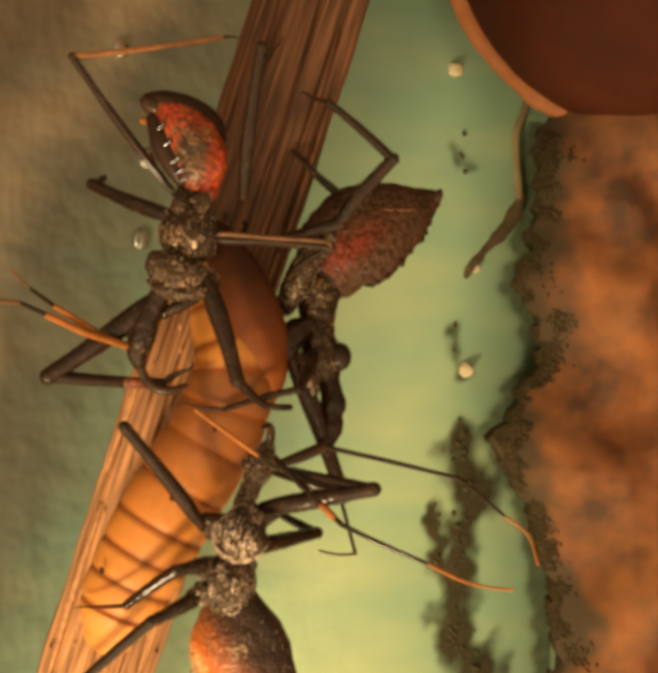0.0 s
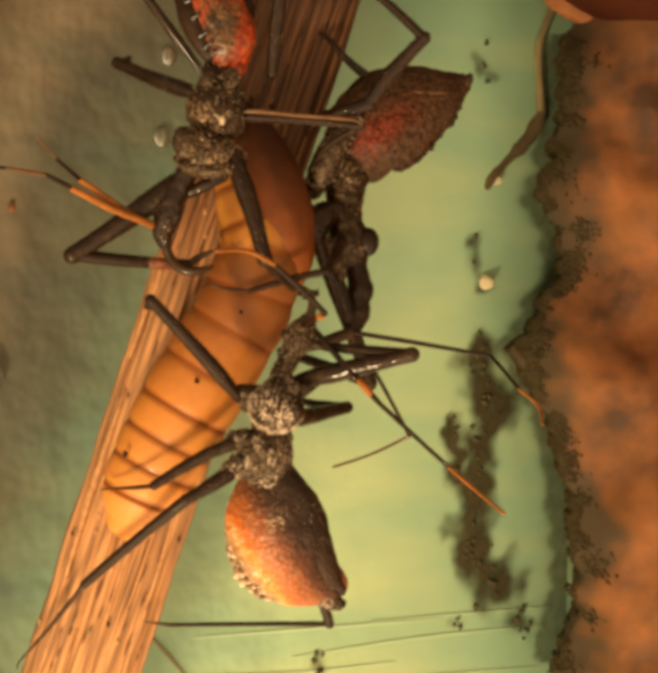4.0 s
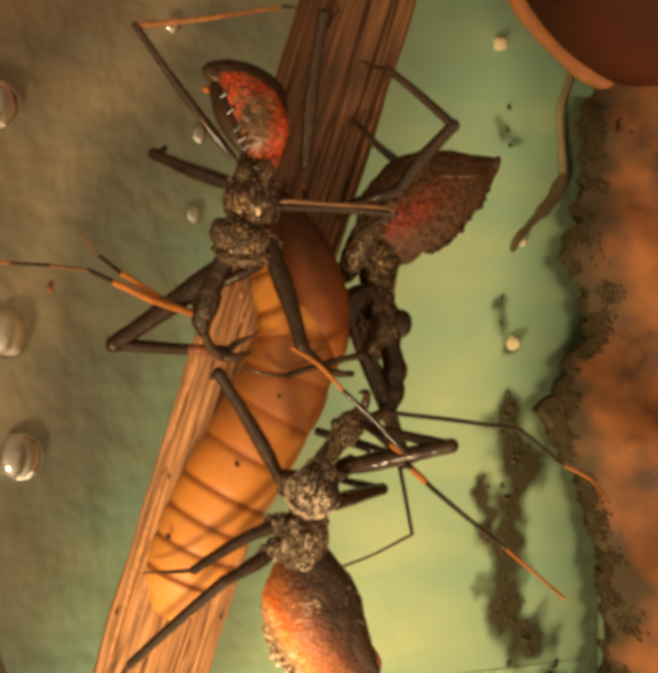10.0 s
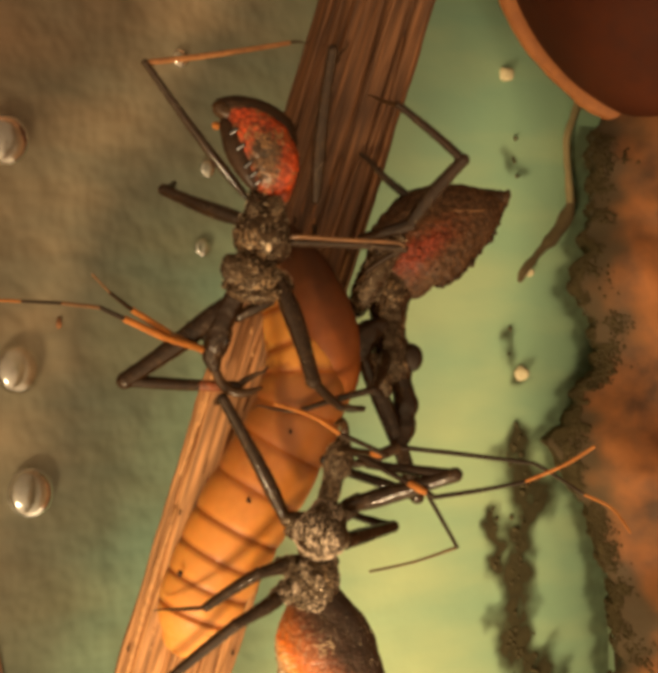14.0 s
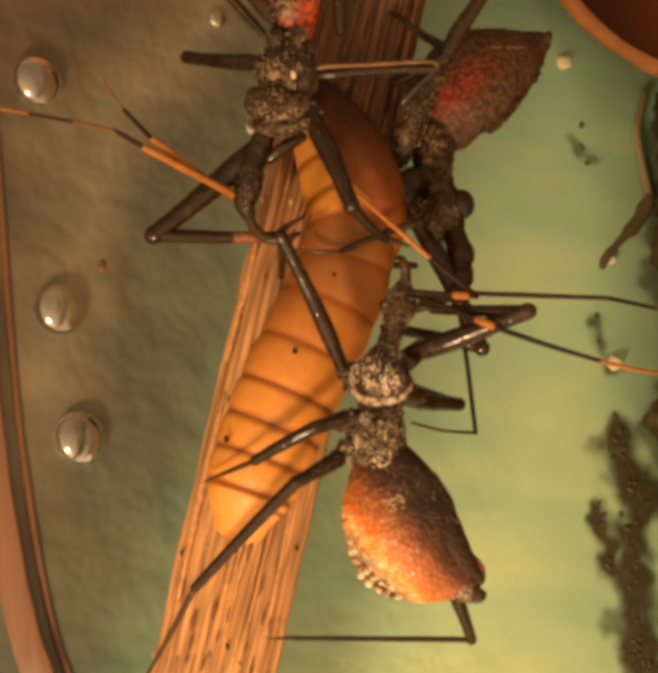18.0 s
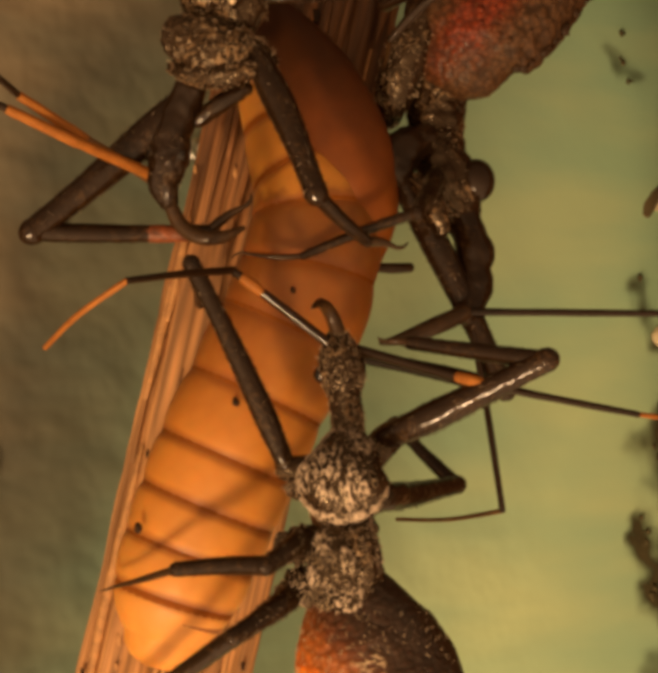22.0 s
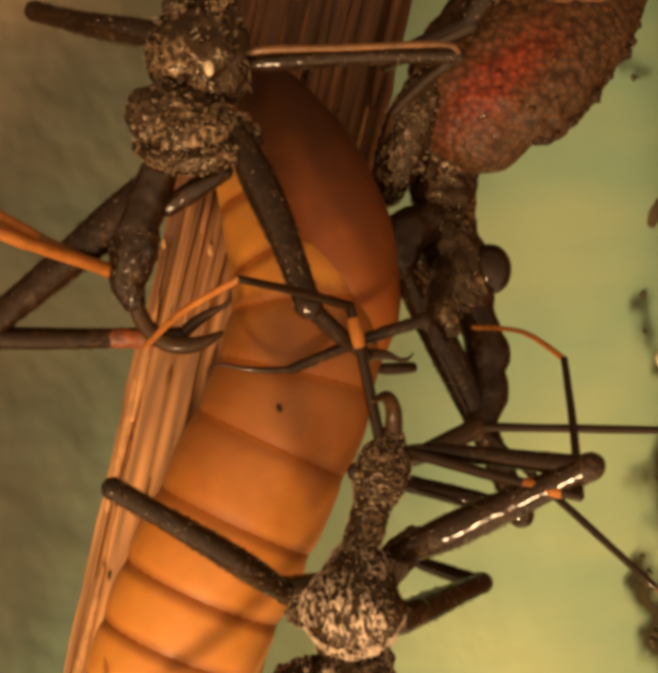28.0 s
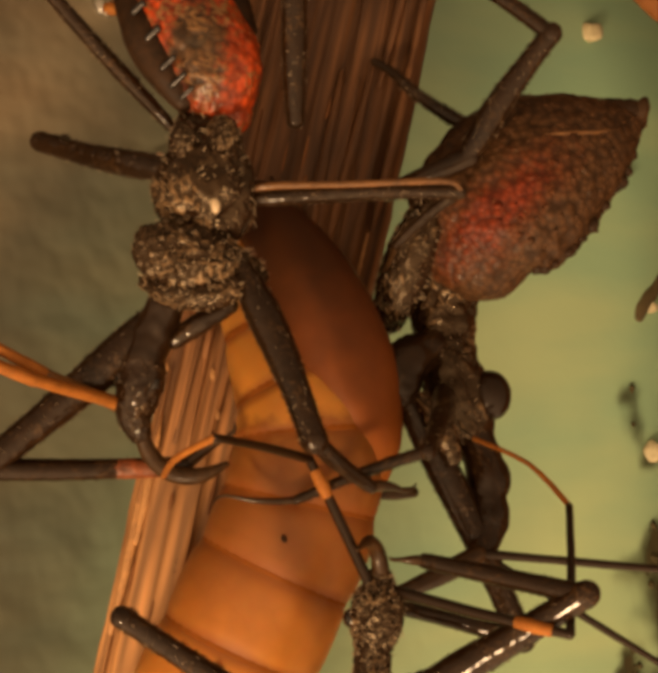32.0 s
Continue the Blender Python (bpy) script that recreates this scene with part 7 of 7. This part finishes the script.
FORELEG_C_RIGHT = [
    (0, (-4.06, -9.74, 19.00), (2.26, -8.41, 21.50), (-2.13, -7.65, 19.00), (-2.88, -7.55, 19.25)),
    (1, (-3.85, -9.41, 19.00), (2.44, -8.17, 21.50), (-2.65, -7.26, 19.00), (-3.40, -7.16, 19.25)),
    (2, (-3.59, -9.22, 19.00), (2.40, -7.74, 21.50), (-1.79, -7.37, 19.00), (-2.54, -7.27, 19.25)),
    (3, (-3.53, -9.14, 19.00), (2.49, -7.62, 21.50), (-2.39, -7.11, 19.00), (-3.14, -7.01, 19.25)),
    (3.5, (-3.49, -9.16, 19.00), (2.60, -7.60, 21.50), (-2.17, -7.29, 19.00), (-2.92, -7.19, 19.25)),
    (5.5, (-3.49, -9.08, 19.00), (2.64, -7.47, 21.50), (-2.15, -6.98, 19.00), (-2.90, -6.88, 19.25)),
    (6, (-3.37, -9.31, 19.00), (2.84, -7.51, 21.50), (-1.68, -7.23, 19.00), (-2.43, -7.13, 19.25)),
    (7, (-2.89, -9.58, 19.00), (2.84, -7.74, 21.50), (-1.36, -6.99, 19.00), (-2.11, -6.89, 19.25)),
    (8, (-2.87, -9.91, 19.00), (2.52, -8.18, 21.50), (-0.78, -7.07, 19.00), (-1.53, -6.97, 19.25)),
    (9, (-3.09, -9.96, 19.00), (2.87, -8.16, 21.50), (-0.86, -7.41, 19.00), (-1.61, -7.31, 19.25)),
    (10, (-3.33, -9.48, 19.00), (2.82, -8.07, 21.50), (-1.38, -7.21, 19.00), (-2.13, -7.11, 19.25)),
    (11, (-3.38, -9.21, 19.00), (2.81, -7.68, 21.50), (-2.04, -7.33, 19.00), (-2.79, -7.23, 19.25)),
    (12, (-3.63, -8.90, 19.00), (2.62, -7.26, 21.50), (-1.67, -7.24, 19.00), (-2.42, -7.14, 19.25)),
    (12.5, (-3.67, -9.03, 19.00), (2.70, -7.35, 21.50), (-1.71, -7.34, 19.00), (-2.46, -7.24, 19.25)),
    (13, (-3.69, -9.39, 19.00), (2.67, -7.55, 21.50), (-1.67, -7.19, 19.00), (-2.42, -7.09, 19.25)),
    (14, (-3.69, -9.64, 19.00), (2.60, -7.65, 21.50), (-2.32, -7.15, 19.00), (-3.07, -7.05, 19.25)),
    (14.5, (-3.54, -9.80, 19.00), (2.76, -7.88, 21.50), (-1.86, -7.25, 19.00), (-2.61, -7.15, 19.25)),
    (16.5, (-3.37, -9.97, 19.00), (3.07, -8.30, 21.50), (-2.17, -7.64, 19.00), (-2.92, -7.54, 19.25)),
    (17, (-3.28, -10.00, 19.00), (3.14, -8.55, 21.50), (-2.12, -7.74, 19.00), (-2.87, -7.64, 19.25)),
    (17.5, (-3.30, -10.20, 19.00), (2.95, -8.93, 21.50), (-2.27, -7.92, 19.00), (-3.02, -7.82, 19.25)),
    (18, (-3.28, -10.42, 19.00), (3.08, -9.33, 21.50), (-2.17, -8.03, 19.00), (-2.92, -7.93, 19.25)),
    (19, (-3.26, -10.67, 19.00), (3.05, -9.15, 21.50), (-2.35, -7.75, 19.00), (-3.10, -7.65, 19.25)),
    (19.5, (-3.27, -10.83, 19.00), (3.20, -9.23, 21.50), (-2.33, -8.06, 19.00), (-3.08, -7.96, 19.25)),
    (20, (-3.30, -10.90, 19.00), (3.17, -9.42, 21.50), (-2.37, -8.10, 19.00), (-3.12, -8.00, 19.25)),
    (21, (-3.67, -10.89, 19.00), (2.58, -9.15, 21.50), (-2.65, -7.85, 19.00), (-3.40, -7.75, 19.25)),
    (21.5, (-3.84, -11.13, 19.00), (2.44, -9.26, 21.50), (-2.74, -7.89, 19.00), (-3.49, -7.79, 19.25)),
    (22, (-4.05, -11.33, 19.00), (2.01, -9.33, 21.50), (-3.05, -7.83, 19.00), (-3.80, -7.73, 19.25)),
    (22.5, (-4.13, -11.62, 19.00), (1.93, -9.35, 21.50), (-3.08, -7.85, 19.00), (-3.83, -7.75, 19.25)),
    (23, (-4.19, -12.21, 19.00), (1.99, -9.56, 21.50), (-3.03, -8.10, 19.00), (-3.78, -8.00, 19.25)),
    (24, (-4.39, -12.70, 19.00), (1.83, -9.67, 21.50), (-3.19, -8.14, 19.00), (-3.94, -8.04, 19.25)),
    (24.5, (-4.45, -12.60, 19.00), (1.78, -9.43, 21.50), (-3.13, -7.55, 19.00), (-3.88, -7.45, 19.25)),
    (26.5, (-4.05, -11.19, 19.00), (1.59, -8.68, 21.50), (-3.33, -7.53, 19.00), (-4.08, -7.43, 19.25)),
    (27, (-3.98, -10.76, 19.00), (1.98, -8.21, 21.50), (-3.05, -7.50, 19.00), (-3.80, -7.40, 19.25)),
    (28, (-3.52, -10.23, 19.00), (2.45, -8.02, 21.50), (-2.21, -7.09, 19.00), (-2.96, -6.99, 19.25)),
    (29, (-3.32, -10.18, 19.00), (2.63, -7.82, 21.50), (-1.75, -7.09, 19.00), (-2.50, -6.99, 19.25)),
    (30, (-3.27, -10.18, 19.00), (2.44, -7.89, 21.50), (-2.28, -7.18, 19.00), (-3.03, -7.08, 19.25)),
    (31, (-3.33, -10.60, 19.00), (2.24, -7.89, 21.50), (-2.68, -7.19, 19.00), (-3.43, -7.09, 19.25)),
    (32, (-3.43, -10.65, 19.00), (2.18, -7.79, 21.50), (-2.60, -6.41, 19.00), (-3.35, -6.31, 19.25)),
]


def body_at(t):
    """Turn and shift of the front bug at t seconds, in millimetres."""
    for (t0, *a), (t1, *b) in zip(BODY_C, BODY_C[1:]):
        if t <= t1:
            u = max(0.0, (t - t0) / (t1 - t0))
            dx, dy, turn = (p * (1 - u) + q * u for p, q in zip(a, b))
            break
    return Matrix.Rotation(radians(turn), 3, "Z"), Vector((dx, dy, 0))


def moved(t, p):
    r, d = body_at(t)
    return r @ (Vector(p) - PIVOT) + PIVOT + d


def resting(t):
    return Matrix.Identity(3), Vector((0, 0, 0))


def bend_side(ways, i):
    """The side to which piece i of a chain bows out, so that the chain runs on smoothly over its joints."""
    w, side = ways[i], Vector()
    if i > 0:
        side = side + ways[i - 1] - w * ways[i - 1].dot(w)
    if i + 1 < len(ways):
        side = side - ways[i + 1] + w * ways[i + 1].dot(w)
    return side


def key_chain(pieces, rows, bug, carrier, curled=False):
    """Keys the limb pieces so that each starts where the one before it ends. Rows: seconds and the joints."""
    home = ORIGIN[bug]
    frames = []
    for t, *joints in rows:
        r, d = carrier(t)
        spot = r @ (home - PIVOT) + PIVOT + d
        local = [r.inverted() @ (Vector(j) - spot) for j in joints]
        frames.append((t, local[0], [(b - a).normalized() for a, b in zip(local, local[1:])]))
    fine = []
    for (t0, a, u), (t1, b, v) in zip(frames, frames[1:]):
        n = max(2, round((t1 - t0) / 0.5))
        for k in range(n):
            f = k / n
            g = f * f * (3 - 2 * f)
            fine.append((t0 + (t1 - t0) * f, a.lerp(b, g), [p.slerp(q, g) for p, q in zip(u, v)]))
    fine.append(frames[-1])
    turns = [Vector((0, 0, 1)).rotation_difference(w) for w in fine[0][2]]
    was = fine[0][2]
    out = [[] for _ in pieces]
    for t, base, ways in fine:
        at = base
        for i, (ob, w) in enumerate(zip(pieces, ways)):
            turns[i] = was[i].rotation_difference(w) @ turns[i]
            if curled:
                side, x = bend_side(ways, i), turns[i] @ Vector((1, 0, 0))
                angle = math.atan2(x.cross(side).dot(w), x.dot(side))
                most = math.pi if t == fine[0][0] else radians(25) * min(1, 2 * side.length)
                turns[i] = Matrix.Rotation(max(-most, min(most, angle)), 3, w).to_quaternion() @ turns[i]
            out[i].append((t, Matrix.Translation(at * MM) @ turns[i].to_matrix().to_4x4()))
            at = at + w * LENGTH[ob]
        was = ways
    for ob, keyed in zip(pieces, out):
        walk(ob, keyed)


def planted(pieces, hip, knee, foot, toe):
    """Joints of a leg whose foot holds its place while the body moves."""
    hip, knee, foot = Vector(hip), Vector(knee), Vector(foot)
    a, b = (knee - hip).length, (foot - knee).length
    rows = []
    for t, *_ in BODY_C:
        h = moved(t, hip)
        line = foot - h
        far = min(line.length, (a + b) * 0.995)
        line.normalize()
        along = (a * a - b * b + far * far) / (2 * far)
        rise = math.sqrt(max(0.0, a * a - along * along))
        k = moved(t, knee) - h
        up = (k - line * k.dot(line)).normalized()
        joint = h + line * along + up * rise
        rows.append((t, h, joint, h + line * far) + ((h + line * far + Vector(toe) - foot,) if toe else ()))
    key_chain(pieces, rows, BUG_C, body_at)


SAG_B = Vector((0.30, -0.30, 1.2))


def motions():
    home = ORIGIN[BUG_C]
    walk(BUG_C, [(t, Matrix.Translation(moved(t, home) * MM) @ body_at(t)[0].to_4x4()) for t, *_ in BODY_C])
    key_chain([HEAD_C], HEAD_C_ROWS, BUG_C, body_at)
    key_chain(FEELERS_C["left"], FEELER_C_LEFT, BUG_C, body_at, True)
    key_chain(FEELERS_C["right"], FEELER_C_RIGHT, BUG_C, body_at, True)
    key_chain(LEGS_C["fore_left"], FORELEG_C, BUG_C, body_at)
    planted(LEGS_C["mid_left"], (-6.2, -13.2, 19.2), (-8.4, -13.9, 20.2), (-11.8, -15.3, 19.6), (-14.6, -15.7, 17.4))
    planted(LEGS_C["hind_left"], (-6.7, -15.0, 19.0), (-9.6, -16.7, 20.3), (-15.9, -21.3, 16.6), (-20.2, -26.5, 13.2))
    key_chain(LEGS_C["fore_right"], FORELEG_C_RIGHT, BUG_C, body_at)
    planted(LEGS_C["mid_right"], (-3.7, -12.3, 18.2), (-0.9, -11.8, 12.0), (-3.4, -10.7, 11.6), None)
    planted(LEGS_C["hind_right"], (-2.4, -21.6, 16.4), (-1.6, -24.9, 13.2), (-11.2, -24.2, 13.2), (-12.3, -24.1, 13.0))
    # the feeding bug sags a little on the side of its abdomen
    for ob in BUG_B.children:
        if ob.name.split(".")[0] in ("abdomen", "dorsum", "tail_tip", "edge_tooth", "tubercle", "flank_line"):
            walk(ob, [(t, Matrix.Translation(SAG_B * f * MM) @ ob.matrix_basis) for t, f in ((0, 0), (10, 0), (18.5, 0), (21.5, 1), (27, 1), (32, 1))])
    key_chain(FEELERS_B["near"], FEELER_B_NEAR, BUG_B, resting, True)
    key_chain(FEELERS_B["far"], FEELER_B_FAR, BUG_B, resting, True)


motions()
